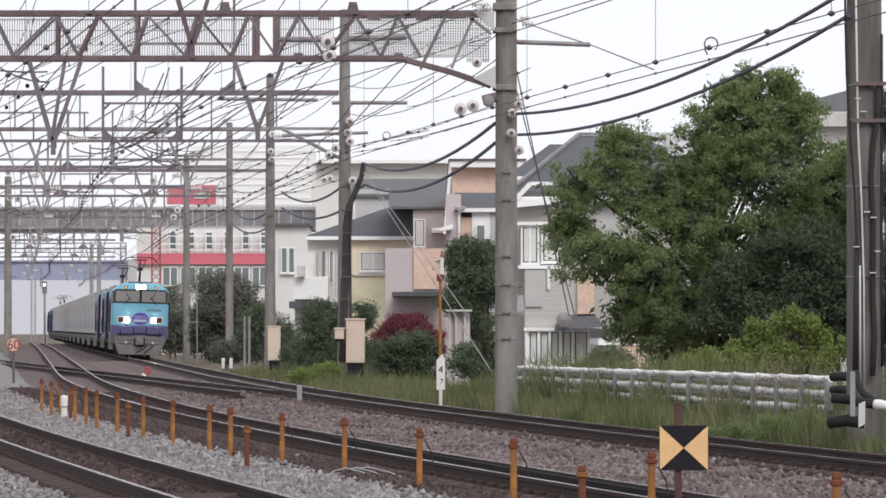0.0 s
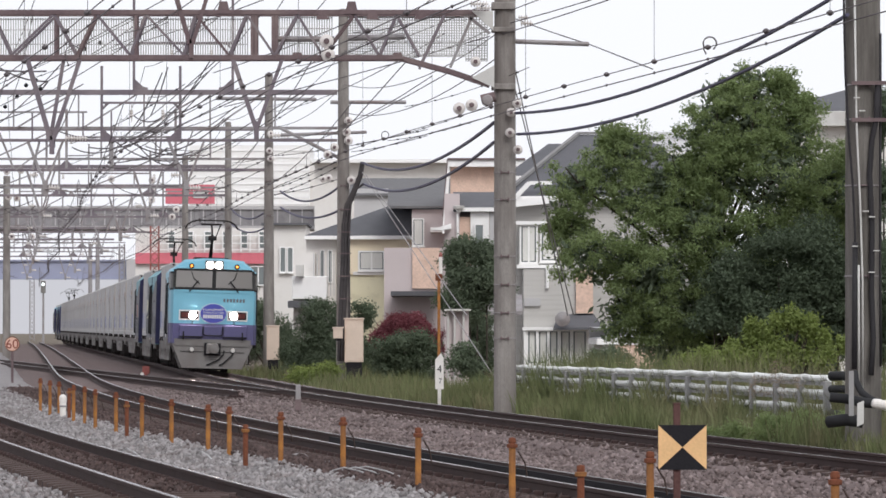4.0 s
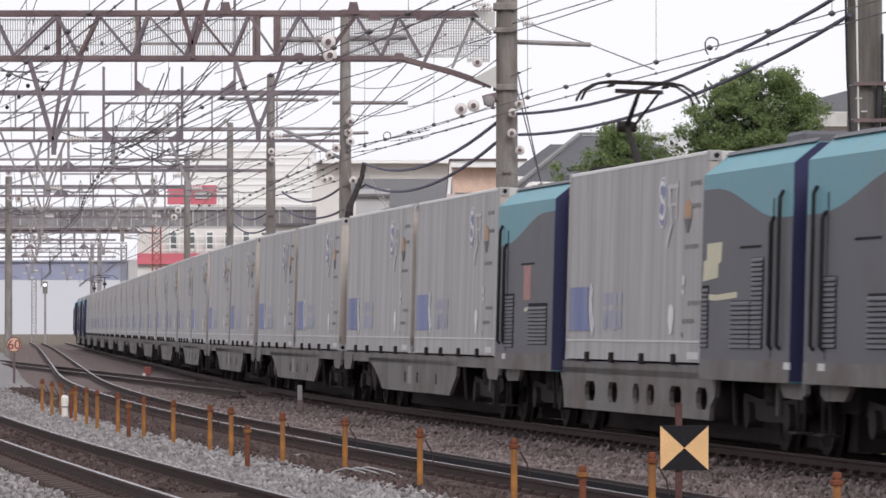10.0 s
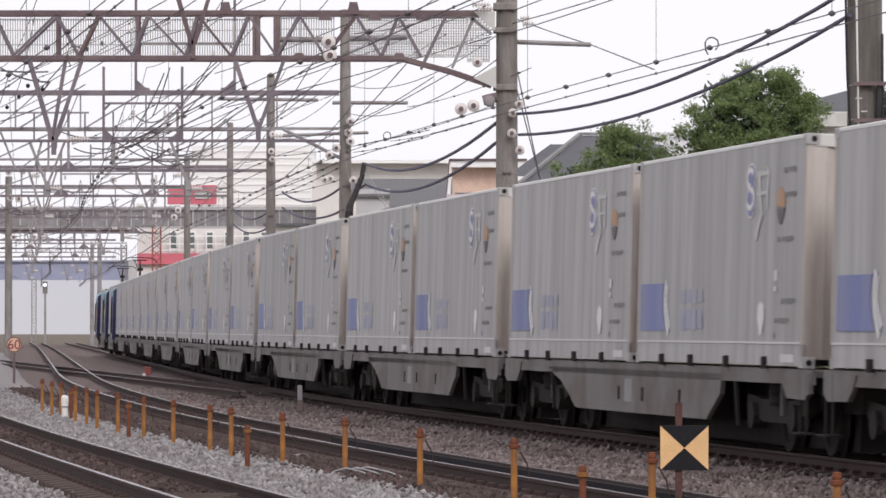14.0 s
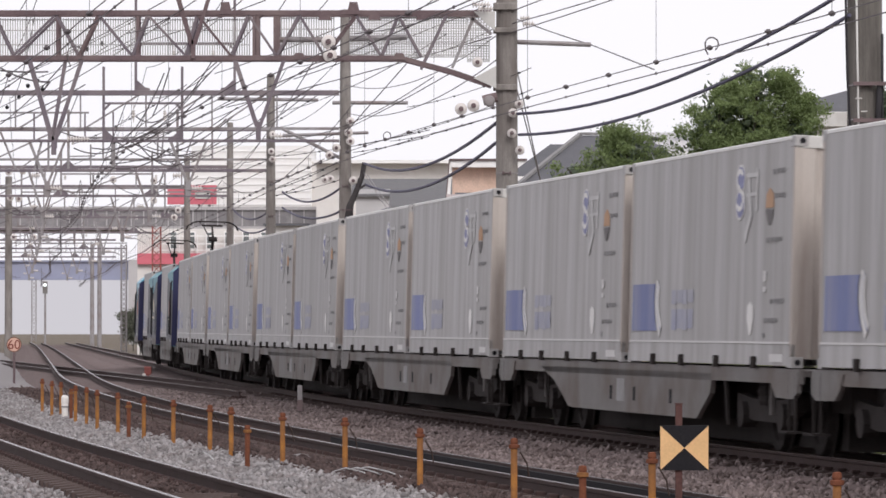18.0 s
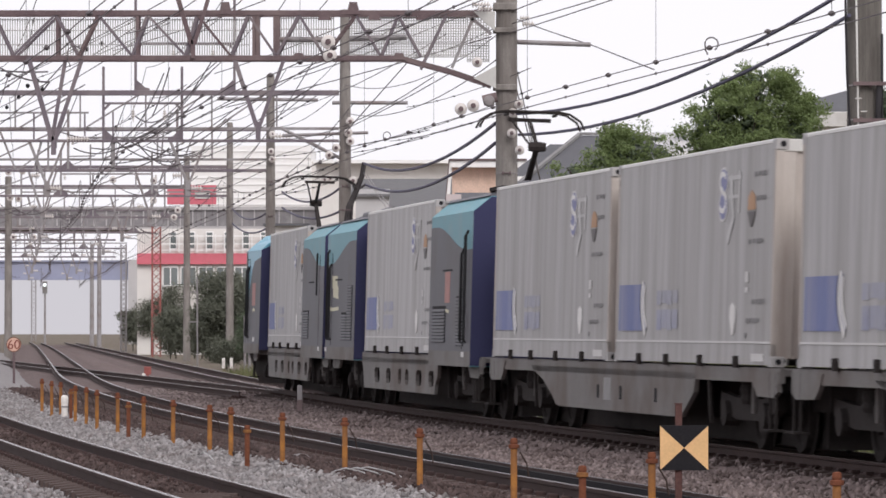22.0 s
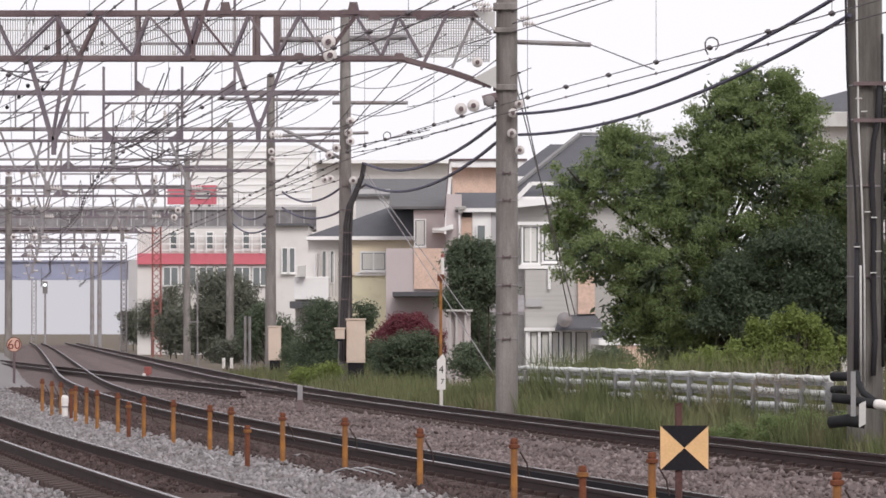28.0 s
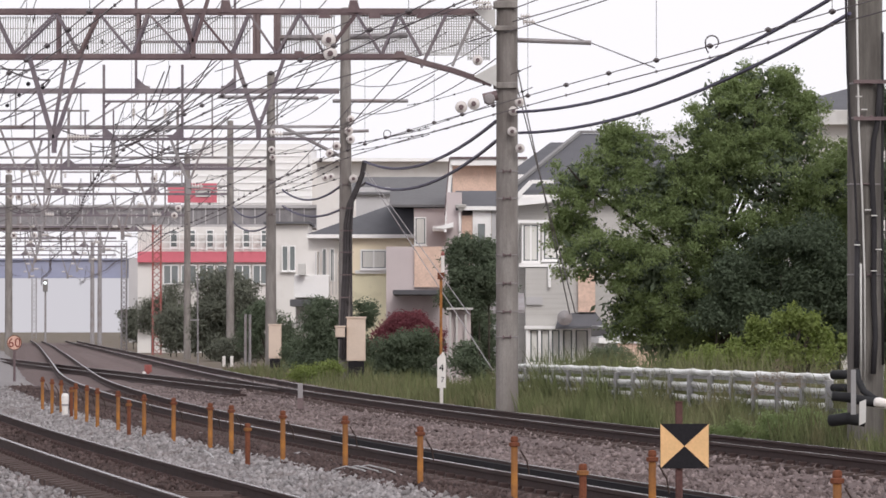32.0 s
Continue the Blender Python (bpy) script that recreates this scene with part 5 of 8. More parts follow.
for x in [-20.109, -18.014, -15.919, -13.788, -11.694, -9.581, -7.450, -5.355]:
    part("upright", Build().box(x - 0.025, x + 0.025, -0.03, 0.03, 7.911, 9.004), STEEL_GREY, p2)
for x in [-17.559, -15.373, -13.187, -11.548, -10.637]:
    part("stub_post", Build().box(x - 0.025, x + 0.025, -0.03, 0.03, 7.547, 8.458), STEEL_MAUVE, p2)
for xa, xb in zip([-18.105, -16.010, -13.679, -11.548, -9.508, -7.359], [-16.375, -14.280, -11.912, -9.781, -7.632, -5.719]):
    part("lacing", Build().bar((xa, 0.02, 7.930), (xb, 0.02, 9.023), 0.06, 0.05), STEEL_GREY, p2)
for xa, xb, zlo, zhi, zc in ((-10.947, -8.415, 7.565, 9.915, 8.731), (-9.909, -6.721, 9.150, 12.793, 10.662), (-17.741, -14.644, 7.565, 9.915, 8.731)):
    for x, o in ((xa, 1), (xb, -1)):
        q = part("post", Build().box(x - 0.04, x + 0.04, -0.06, 0.06, zlo, zhi), STEEL_MAUVE, p2)
        part("gusset", Build().prism([(x, zlo), (x + o * 0.45, zlo), (x + o * 0.45, zlo + 0.07), (x + o * 0.3, zlo + 0.1), (x + o * 0.06, zlo + 0.32), (x, zlo + 0.34)], -0.03, 0.03), STEEL_MAUVE, q)
        part("knee", Build().bar((x, 0, zc - 0.22), (x + o * 0.22, 0, zc), 0.07), STEEL_MAUVE, q)
    part("cross_arm", Build().box(xa, xb, -0.04, 0.04, zc - 0.035, zc + 0.035), STEEL_MAUVE, p2)
    for x in (xa + (xb - xa) * 0.38, xa + (xb - xa) * 0.78):
        i = part("insulator_string", Build().tube([(x, 0, zc), (x, -0.02, zc - 0.2)], 0.012, 5).lathe([(0.02, -0.22), (0.06, -0.25), (0.03, -0.29), (0.07, -0.33), (0.03, -0.37), (0.08, -0.42), (0.03, -0.46), (0.012, -0.62)], (x, -0.02, zc), 8), PORCELAIN, p2, "hanging white insulator")
for a, b, w in [((-14.28, 153, 7.82), (-13.788, 153, 6.6), 0.09),
    ((-13.734, 153, 6.564), (-12.55, 153, 7.438), 0.06),
    ((-13.187, 153, 6.564), (-12.95, 153, 7.511), 0.07),
    ((-12.732, 153, 7.511), (-12.732, 153, 6.564), 0.06),
    ((-10.637, 153, 7.511), (-10.637, 153, 6.509), 0.14),
    ((-11.366, 153, 7.401), (-11.366, 153, 6.6), 0.05),
    ((-7.996, 153, 7.875), (-8.36, 153, 6.873), 0.06),
    ((-8.998, 153, 7.911), (-9.107, 153, 6.782), 0.05)]:
    part("hanger", Build().bar((a[0], 0.05, a[2]), (b[0], 0.05, b[2]), w, w * 0.7), STEEL_GREY, p2)
for x in over(153)[:2]:
    v_drop(p2, x, 7.511, 6.15)
for a, b, sag in [((-6.817, 140, 9.367), (-9.982, 150, 7.393), 0.5),
    ((-7.571, 150, 8.911), (-11.589, 156, 7.406), 0.6),
    ((-8.067, 140, 9.167), (-9.301, 152, 8.286), 0.1),
    ((-8.233, 140, 9), (-10.296, 152, 7.471), 0.3),
    ((-10.546, 153, 7.511), (-8.269, 153, 6.928), 0.3),
    ((-10.091, 153, 7.511), (-7.996, 153, 7.146), 0.25),
    ((-9.818, 153, 7.42), (-8.451, 153, 6.782), 0.3),
    ((-11.912, 153, 7.292), (-10.054, 153, 7.547), 0.3),
    ((-9.362, 153, 7.511), (-7.695, 160, 7.786), 0.5),
    ((-11.013, 118, 7.892), (-9.819, 118, 7.864), 0.02),
    ((-11.013, 118, 7.962), (-9.777, 118, 7.611), 0.1),
    ((-9.777, 118, 7.611), (-9.918, 118, 7.428), 0),
    ((-10.567, 140, 8.667), (-14.933, 160, 8.452), 0.1),
    ((-9.468, 118, 8.032), (-14.933, 160, 8.357), 0.1),
    ((-6.63, 153, 8.604), (-12.167, 175, 7.542), 0.4),
    ((-6.63, 153, 8.421), (-11.212, 170, 7.47), 0.4),
    ((-6.994, 153, 8.239), (-10.293, 165, 7.786), 0.5),
    ((-10.819, 153, 6.691), (-8.816, 153, 7.292), 0.3),
    ((-12.55, 153, 7.911), (-11.092, 153, 7.602), 0.1),
    ((-9.909, 153, 8.312), (-8.816, 153, 8.421), 0.25),
    ((-8.816, 153, 8.421), (-7.359, 153, 9.059), 0.2)]:
    part("jumper", Build().tube([(x, y - 153, z) for x, y, z in hang(a, b, sag, 10)], 0.02, 4), WIRE, p2, "slack jumper wire")
for x, y, z in [(-8.629, 120, 8.686), (-9.014, 120, 8.543), (-11.112, 130, 8.263), (-12.517, 140, 8.3), (-13.326, 145, 8.232), (-11.395, 135, 8.282), (-11.375, 130, 8.124)]:
    part("bead", Build().lathe([(0.02, -0.06), (0.06, -0.02), (0.06, 0.02), (0.02, 0.06)], (x, y - 153, z), 8), BLACK, p2, "dark wire clamp")
portal(192, -27, -7.131, 9.523, 7.854, over(192), LABEL, 2)
portal(235, -31, -10.687, 9.445, 8.018, over(235), LABEL, 3)
portal(278, -36, -14.992, 9.774, 7.954, over(278), LABEL, 4)
portal(320, -38, -19.314, 9.424, 7.900, over(320), LABEL, 5)
portal(375, -44, -24.955, 9.312, 7.750, over(375), LABEL, 6)
portal(430, -50, -29.639, 9.435, 7.899, over(430), LABEL, 7)

# side arms
def arm(y, x0, x1, z0, z1, label, r=0.045, brace=None):
    a = thing("cantilever_arm", pose(0, y, 0), label, "bracket", "mast arms")
    part("tube", Build().tube([(x0, 0, z0), (x1, 0, z1)], r, 8), STEEL_GREY, a)
    if brace:
        part("brace", Build().tube([brace[0], brace[1]], r * 0.7, 6), STEEL_GREY, a)
    return a


arm(100, 1.143, 3.119, 7.536, 7.464, "slim steel arm fixed to the mast", 0.05)
arm(153, -3.570, -1.129, 8.749, 8.749, "slim steel arm fixed to the mast", 0.06)
arm(192, -9.120, -5.051, 10.757, 10.711, "slim steel arm fixed to the mast", 0.07)
arm(153, -5.173, -2.404, 7.693, 7.784, "slim steel arm fixed to the mast", 0.05)
arm(153, -5.173, -3.315, 7.911, 6.964, "steel strut between masts", 0.055)
arm(100, -3.440, -2.250, 7.571, 7.571, "short brown steel arm on the girder", 0.06)
arm(100, -1.976, -0.762, 7.595, 7.619, "short brown steel arm on the girder", 0.06)

# wires
def wire(points, r, label, group="overhead wires", material=None, name="overhead_wire"):
    return solid(name, Build().tube(points, r, 5), material or WIRE, label, "wire", group)


SUPPORTS = [20, 62, 100, 153, 192, 235, 278, 320, 375, 430]
for ln, tag, zc in ((LINE_A, "freight track", 5.1), (LINE_B, "middle track", 5.1), (LINE_C, "near track", 5.1)):
    for a, b in zip(SUPPORTS[:-1], SUPPORTS[1:]):
        pa, pb = ln.at(ln.run(a)), ln.at(ln.run(b))
        zig = 0.18 if SUPPORTS.index(a) % 2 else -0.18
        n = 8
        rise = 2.6 if a < 100 else 1.15
        c_pts, m_pts = [], []
        for i in range(n + 1):
            t = i / n
            q = ln.at(ln.run(a + (b - a) * t), zig * (1 - 2 * t))
            c_pts.append((q[0], q[1], zc))
            m_pts.append((q[0], q[1], zc + rise - 0.75 * 4 * t * (1 - t) * ((b - a) / 45) ** 2))
        c = thing("catenary_span", pose(0, 0, 0), "contact wire hung from its messenger wire over the " + tag, "wire", "catenary spans")
        part("contact_wire", Build().tube(c_pts, 0.009, 5), WIRE, c)
        part("auxiliary_wire", Build().tube([(x, y, z + 0.16) for x, y, z in c_pts], 0.008, 5), WIRE, c)
        part("messenger_wire", Build().tube(m_pts, 0.010, 5), WIRE, c)
        m = max(4, int((b - a) / 3.3))
        for k in range(m):
            t = (k + 0.5) / m
            x, y = np.interp(t * n, range(n + 1), [p[0] for p in c_pts]), np.interp(t * n, range(n + 1), [p[1] for p in c_pts])
            zm = zc + rise - 0.75 * 4 * t * (1 - t) * ((b - a) / 45) ** 2
            if a >= 100 or k % 3 == 1:
                part("dropper", Build().tube([(x, y, zc + 0.16), (x, y, max(zm, zc + 0.18))], 0.004, 4), WIRE, c)
            part("clip", Build().lathe([(0.015, -0.035), (0.045, -0.01), (0.045, 0.01), (0.015, 0.035)], (x, y, zc + 0.16), 6), WIRE, c)
            part("lower_clip", Build().lathe([(0.012, -0.02), (0.018, 0), (0.012, 0.02)], (x, y, zc), 6), WIRE, c)

# two thick black feeder cables between the masts
feeders = [[(5.967, 69.6, 6.467), (1.560, 99.6, 5.988)], [(5.967, 69.6, 6.083), (1.595, 99.6, 5.548)]]
for (p, q), sag in zip(feeders, (0.42, 0.42)):
    wire(hang(p, q, sag), 0.032, "thick black feeder cable between masts", "feeder cables", CABLE, "feeder_cable")
for p, q, sag in (((1.119, 100.3, 5.821), (-2.532, 152.6, 6.782), 0.55), ((1.119, 100.3, 5.405), (-2.477, 152.6, 6.090), 0.55),
                  ((-3.260, 153.3, 6.054), (-6.491, 191.7, 6.986), 0.45), ((-3.260, 153.3, 5.289), (-6.491, 191.7, 6.346), 0.35),
                  ((-6.949, 192.3, 6.346), (-10.407, 234.7, 7.375), 0.5), ((-6.949, 192.3, 5.660), (-10.407, 234.7, 6.648), 0.4)):
    wire(hang(p, q, sag), 0.04, "thick black feeder cable between masts", "feeder cables", CABLE, "feeder_cable")
AGED_CABLE = mat("aged_cable_sheath", (0.075, 0.068, 0.07), 0.75, var=0.25, scale=3)
k = thing("cable_bundle", pose(0, 0, 0), "thick dark cable bundle strapped to the mast", "cable")
for dx, dy, r in ((0, 0, 0.06), (0.09, 0.02, 0.045), (-0.09, 0.02, 0.05), (0.03, -0.06, 0.045), (-0.05, -0.05, 0.04)):
    part("strand", Build().tube([(x + dx * min(1, 0.4 + i * 0.12), y + dy, z) for i, (x, y, z) in enumerate([(-2.525, 152.6, 6.805), (-2.598, 152.6, 6.369), (-2.8, 152.7, 5.863), (-3, 152.72, 5.409), (-3.091, 152.74, 4.773), (-3.109, 152.74, 3.5), (-3.182, 152.72, 1.864), (-3.218, 152.72, 0.409)])], r * 0.8, 8), AGED_CABLE, k, "dark aged cable")
part("strand", Build().tube([(-2.471, 152.6, 6.114), (-2.725, 152.62, 5.933), (-2.908, 152.66, 5.462), (-2.963, 152.68, 4.408), (-2.945, 152.68, 0.409)], 0.035, 8), AGED_CABLE, k)
for z in [5.279, 4.552, 3.862, 3.135, 2.408]:
    part("strap", Build().box(-3.322, -2.887, 152.5, 152.53, z - 0.015, z + 0.015), STEEL_BROWN, k, "steel strap")

# high feeders and crossing wires
def line_wire(pts, r=0.012):
    wire(pts, r, "thin weathered overhead wire")


for p, q, sag in (((1.440, 100, 8.167), (12.0, 40, 9.6), 0.3), ((1.440, 100, 7.905), (11.0, 40, 8.4), 0.4), ((1.262, 100, 7.667), (9.0, 45, 7.6), 0.2),
                  ((1.298, 100, 7.929), (-3.133, 153, 10.425), 0.5), ((1.143, 100, 7.667), (-3.133, 153, 9.332), 0.5),
                  ((1.143, 100, 7.155), (-3.133, 153, 8.421), 0.5), ((-3.133, 153, 10.425), (-6.994, 192, 10.414), 0.4),
                  ((-3.133, 153, 9.332), (-6.994, 192, 9.614), 0.4), ((-6.994, 192, 10.414), (-10.547, 235, 10.312), 0.3),
                  ((1.440, 100, 8.048), (3.119, 100, 7.464), 0.02), ((3.119, 100, 7.464), (3.295, 74, 5.526), 0.0),
                  ((-6.357, 100, 7.929), (-12.133, 130, 7.536), 0.1), ((-5.762, 100, 8.024), (-12.733, 140, 7.833), 0.1),
                  ((-4.810, 100, 6.976), (-13.349, 192, 9.043), 0.4), ((-4.750, 100, 7.119), (-19.695, 235, 9.333), 0.6),
                  ((-2.667, 100, 7.095), (-12.434, 192, 9.386), 0.5), ((-2.726, 100, 7.119), (-10.743, 235, 9.333), 0.5),
                  ((0.071, 100, 7.690), (-6.949, 192, 10.186), 0.3), ((0.190, 100, 6.881), (-10.743, 235, 9.613), 0.5),
                  ((-0.762, 100, 7.071), (-2.071, 100.2, 5.607), 0.0)):
    line_wire(hang(p, q, sag))
for p, q in [((-8.533, 99, 8.689), (-10.592, 118, 9.296)),
    ((-3.111, 99, 8.689), (-4.13, 118, 9.339)),
    ((-2.169, 99, 8.689), (-3.147, 118, 9.339)),
    ((-3.936, 99, 8.571), (-6.097, 118, 8.805)),
    ((-5.351, 99, 8.571), (-10.732, 118, 7.681)),
    ((-3.701, 99, 8.336), (-8.204, 118, 8.383)),
    ((-1.933, 99, 7.864), (-5.675, 118, 7.821)),
    ((0.896, 99, 8.218), (-3.709, 118, 7.681)),
    ((1.014, 99, 7.57), (-5.394, 118, 6.979)),
    ((-4.172, 99, 6.686), (-7.782, 118, 6.136)),
    ((-2.64, 99, 6.568), (-6.799, 118, 5.433))]:
    line_wire(hang(p, q, 0.05, 6), 0.012)
# feeder wires along each track, high on the gantries
for ln in (LINE_A, LINE_B, LINE_C):
    for off, z0, sag in ((-2.1, 8.9, 0.5), (1.5, 7.6, 0.45), (2.3, 9.9, 0.5), (-1.2, 7.2, 0.4)):
        for a, b in zip(SUPPORTS[2:-2], SUPPORTS[3:-1]):
            p, q = ln.at(ln.run(a), off), ln.at(ln.run(b), off)
            zz = z0 - (0.8 if a == 100 else 0)
            wire(hang((p[0], p[1], zz), (q[0], q[1], z0), sag, 8), 0.011, "thin weathered feeder wire")
# loose ring jumpers on the wires
for cx, d, cz, r in [(3.627, 64, 5.325, 0.09), (-1.238, 105, 5.75, 0.08), (-7.731, 99.6, 7.251, 0.16)]:
    wire([(cx + r * math.cos(radians(a)), d, cz + r * math.sin(radians(a))) for a in range(-60, 211, 20)] + [(cx - r * 0.9, d, cz - r * 0.9), (cx - r * 0.55, d, cz - r * 1.6)], 0.011, "thin wire bent into a loop", "jumper loops", None, "jumper_loop")

# dish insulators on girder and masts
ins = thing("insulator_set", pose(0, 0, 0), "white dish insulators on the girder and mast", "insulator")
for x, d, z, r in [(-2.402, 99.4, 7.488, 0.15), (-2.367, 99.4, 7.204, 0.15), (0.377, 99, 6.061, 0.13), (0.636, 99, 6.132, 0.13), (0.723, 99.5, 7.067, 0.11), (1.601, 99.6, 6.195, 0.1), (1.47, 99.6, 6.006, 0.1), (1.447, 99.6, 5.579, 0.1), (1.613, 99.6, 5.223, 0.1)]:
    disc(ins, (x, d, z), r)
part("strain_body", Build().tube([(0.842, 99.6, 6.267), (1.138, 99.6, 6.338)], 0.11, 10), STEEL_BROWN, ins, "rust-brown strain fitting")
for x, d, z, r in [(-2.979, 152.6, 8.131, 0.14), (-3.034, 152.6, 7.768, 0.14), (-2.979, 152.6, 7.495, 0.14), (-2.888, 152.6, 6.223, 0.14), (-3.433, 152.6, 7.277, 0.14), (-3.651, 152.6, 7.041, 0.14), (-6.934, 191.6, 8.617, 0.14), (-6.888, 191.6, 9.301, 0.14), (-6.888, 191.6, 8.297, 0.14), (-4.752, 191, 7.457, 0.14), (-4.525, 191, 7.503, 0.14), (-16.457, 270, 9.857, 0.2), (-16.457, 270, 9.279, 0.2), (-16.457, 270, 8.732, 0.2), (-18.076, 260, 9.61, 0.2), (-23.914, 270, 10.404, 0.2), (-25.359, 277, 10.568, 0.2), (-25.26, 277, 9.085, 0.2), (-24.765, 277, 9.019, 0.2), (-25.062, 277, 6.776, 0.2), (-25.857, 300, 7.214, 0.2), (-15.697, 277, 7.93, 0.2), (-15.466, 277, 8.359, 0.2)]:
    disc(ins, (x, d, z), r)


# wires strung with dark clamps between the masts
def beaded(p, q, sag, n, label="overhead wire strung with dark clamps"):
    w = thing("beaded_wire", pose(0, 0, 0), label, "wire", "overhead wires")
    pts = hang(p, q, sag, 12)
    r = 0.3 * (p[1] + q[1]) / 7800
    part("strand", Build().tube(pts, r, 5), WIRE, w)
    for i in range(n):
        t = (i + 0.35 + 0.4 * ((i * 7) % 5) / 5) / n * 12
        x, y, z = (float(np.interp(t, range(13), [a[j] for a in pts])) for j in range(3))
        part("clamp", Build().lathe([(r, -2.4 * r), (3.6 * r, -1.2 * r), (3.6 * r, 1.2 * r), (r, 2.4 * r)], (x, y, z), 7), BLACK, w)


for p, q, sag, n in [((-0.386, 135, 7.125), (-6.475, 185, 8.173), 0.1, 7),
    ((-0.386, 135, 6.948), (-2.877, 152, 7.11), 0.05, 4),
    ((-4.125, 165, 7.373), (-7.238, 200, 7.643), 0.1, 6),
    ((-3.448, 160, 7.138), (-7.238, 200, 7.286), 0.1, 7),
    ((-3.448, 160, 6.929), (-7.663, 205, 7.064), 0.1, 8),
    ((-3.448, 160, 6.49), (-6.825, 195, 6.932), 0.05, 4),
    ((1.843, 98, 6.423), (-2.679, 150, 7.286), 0.15, 9),
    ((1.409, 102, 6.163), (-1.567, 140, 7), 0.1, 6),
    ((1.764, 95, 6.702), (-1.029, 135, 7.768), 0.1, 5),
    ((-7.476, 200, 8.167), (-12.114, 240, 8.214), 0.1, 5),
    ((-7.476, 200, 8.524), (-12.95, 245, 8.792), 0.1, 5),
    ((-5.762, 100, 7.929), (-11.032, 128, 8.205), 0.05, 5),
    ((-6.357, 100, 8.048), (-12.133, 130, 8.155), 0.05, 5),
    ((-7.567, 140, 8.667), (-13.625, 175, 8.271), 0.15, 6),
    ((-6.5, 150, 8.821), (-12.757, 190, 8.693), 0.15, 6),
    ((-4, 150, 8.821), (-10.81, 200, 8.405), 0.2, 7)]:
    beaded(p, q, sag, int(n))
# ribbed strain insulators
st = thing("strain_insulators", pose(0, 0, 0), "pale ribbed strain insulators on masts and gantry", "insulator")
for x, y, z, r, n in [(-6.969, 191.3, 9.22, 0.14, 7), (0.615, 99.4, 8.269, 0.07, 6), (0.732, 99.2, 8.172, 0.07, 5), (1.669, 99.4, 7.866, 0.07, 4), (1.621, 99.4, 7.985, 0.06, 4), (-12.091, 152.5, 7.564, 0.1, 8)]:
    insulator(st, (x, y, z), r, int(n), "x")
b_drum = part("drum", Build().lathe([(0.02, -0.16), (0.1, -0.15), (0.12, -0.1), (0.12, 0.1), (0.1, 0.15), (0.02, 0.16)], (0.970, 99.4, 6.245), 14, "y"), STEEL_GREY, st, "grey drum")


# ================= houses and buildings =================
ROOF = mat("dark_slate_roof", (0.115, 0.115, 0.125), 0.75, var=0.2, scale=1.5, fine=20, bump=0.3, rnd=0.4)
# wall and trim colours below are lifted to include the brightening of haze
WALL_WHITE = mat("off_white_siding", (0.70, 0.675, 0.65), 0.8, var=0.06, scale=1, dirt=(0.6, 0.56, 0.53), dirt_amount=0.2)
WALL_SIDING = mat("grey_white_siding", (0.50, 0.485, 0.465), 0.8, var=0.07, scale=1, dirt=(0.4, 0.38, 0.36), dirt_amount=0.2, stretch=(0.3, 0.3, 8))
WALL_YELLOW = mat("pale_yellow_render", (0.80, 0.75, 0.55), 0.85, var=0.06, scale=1, dirt=(0.5, 0.46, 0.32), dirt_amount=0.2)
WALL_CREAM = mat("warm_cream_render", (0.82, 0.72, 0.55), 0.85, var=0.06, scale=1)
WALL_PINK = mat("salmon_brick_panel", (0.66, 0.48, 0.39), 0.85, var=0.18, scale=3, fine=12, dirt=(0.54, 0.38, 0.3), dirt_amount=0.2)
WALL_MAUVE = mat("mauve_grey_siding", (0.52, 0.455, 0.455), 0.85, var=0.08, scale=1)
WALL_GREY = mat("grey_siding", (0.48, 0.47, 0.475), 0.85, var=0.1, scale=1)
TILE_GREY = mat("grey_roof_tile", (0.15, 0.148, 0.152), 0.8, var=0.2, scale=2, fine=15, bump=0.4, stretch=(1, 4, 4))
TILE_PALE = mat("pale_ridge_tile", (0.24, 0.235, 0.235), 0.8, var=0.2, scale=3)
TRIM = mat("white_house_trim", (0.83, 0.82, 0.81), 0.6, var=0.05, scale=2)
GLASS = glassy("house_window_glass", (0.16, 0.18, 0.18))
CURTAIN = mat("pale_curtain", (0.66, 0.65, 0.62), 0.9, var=0.12, scale=4, stretch=(6, 6, 0.5))
RED_BAND = mat("red_fascia", (0.62, 0.17, 0.21), 0.6, var=0.08)
BLUE_GIRDER = mat("blue_painted_girder", (0.30, 0.315, 0.42), 0.6, var=0.12, scale=0.6)
BRIDGE = mat("dark_bridge_paint", (0.235, 0.225, 0.235), 0.75, var=0.25, scale=0.5, dirt=(0.33, 0.32, 0.32), dirt_amount=0.3)
BRIDGE_LIGHT = mat("pale_bridge_concrete", (0.46, 0.445, 0.45), 0.85, var=0.15, scale=0.4)


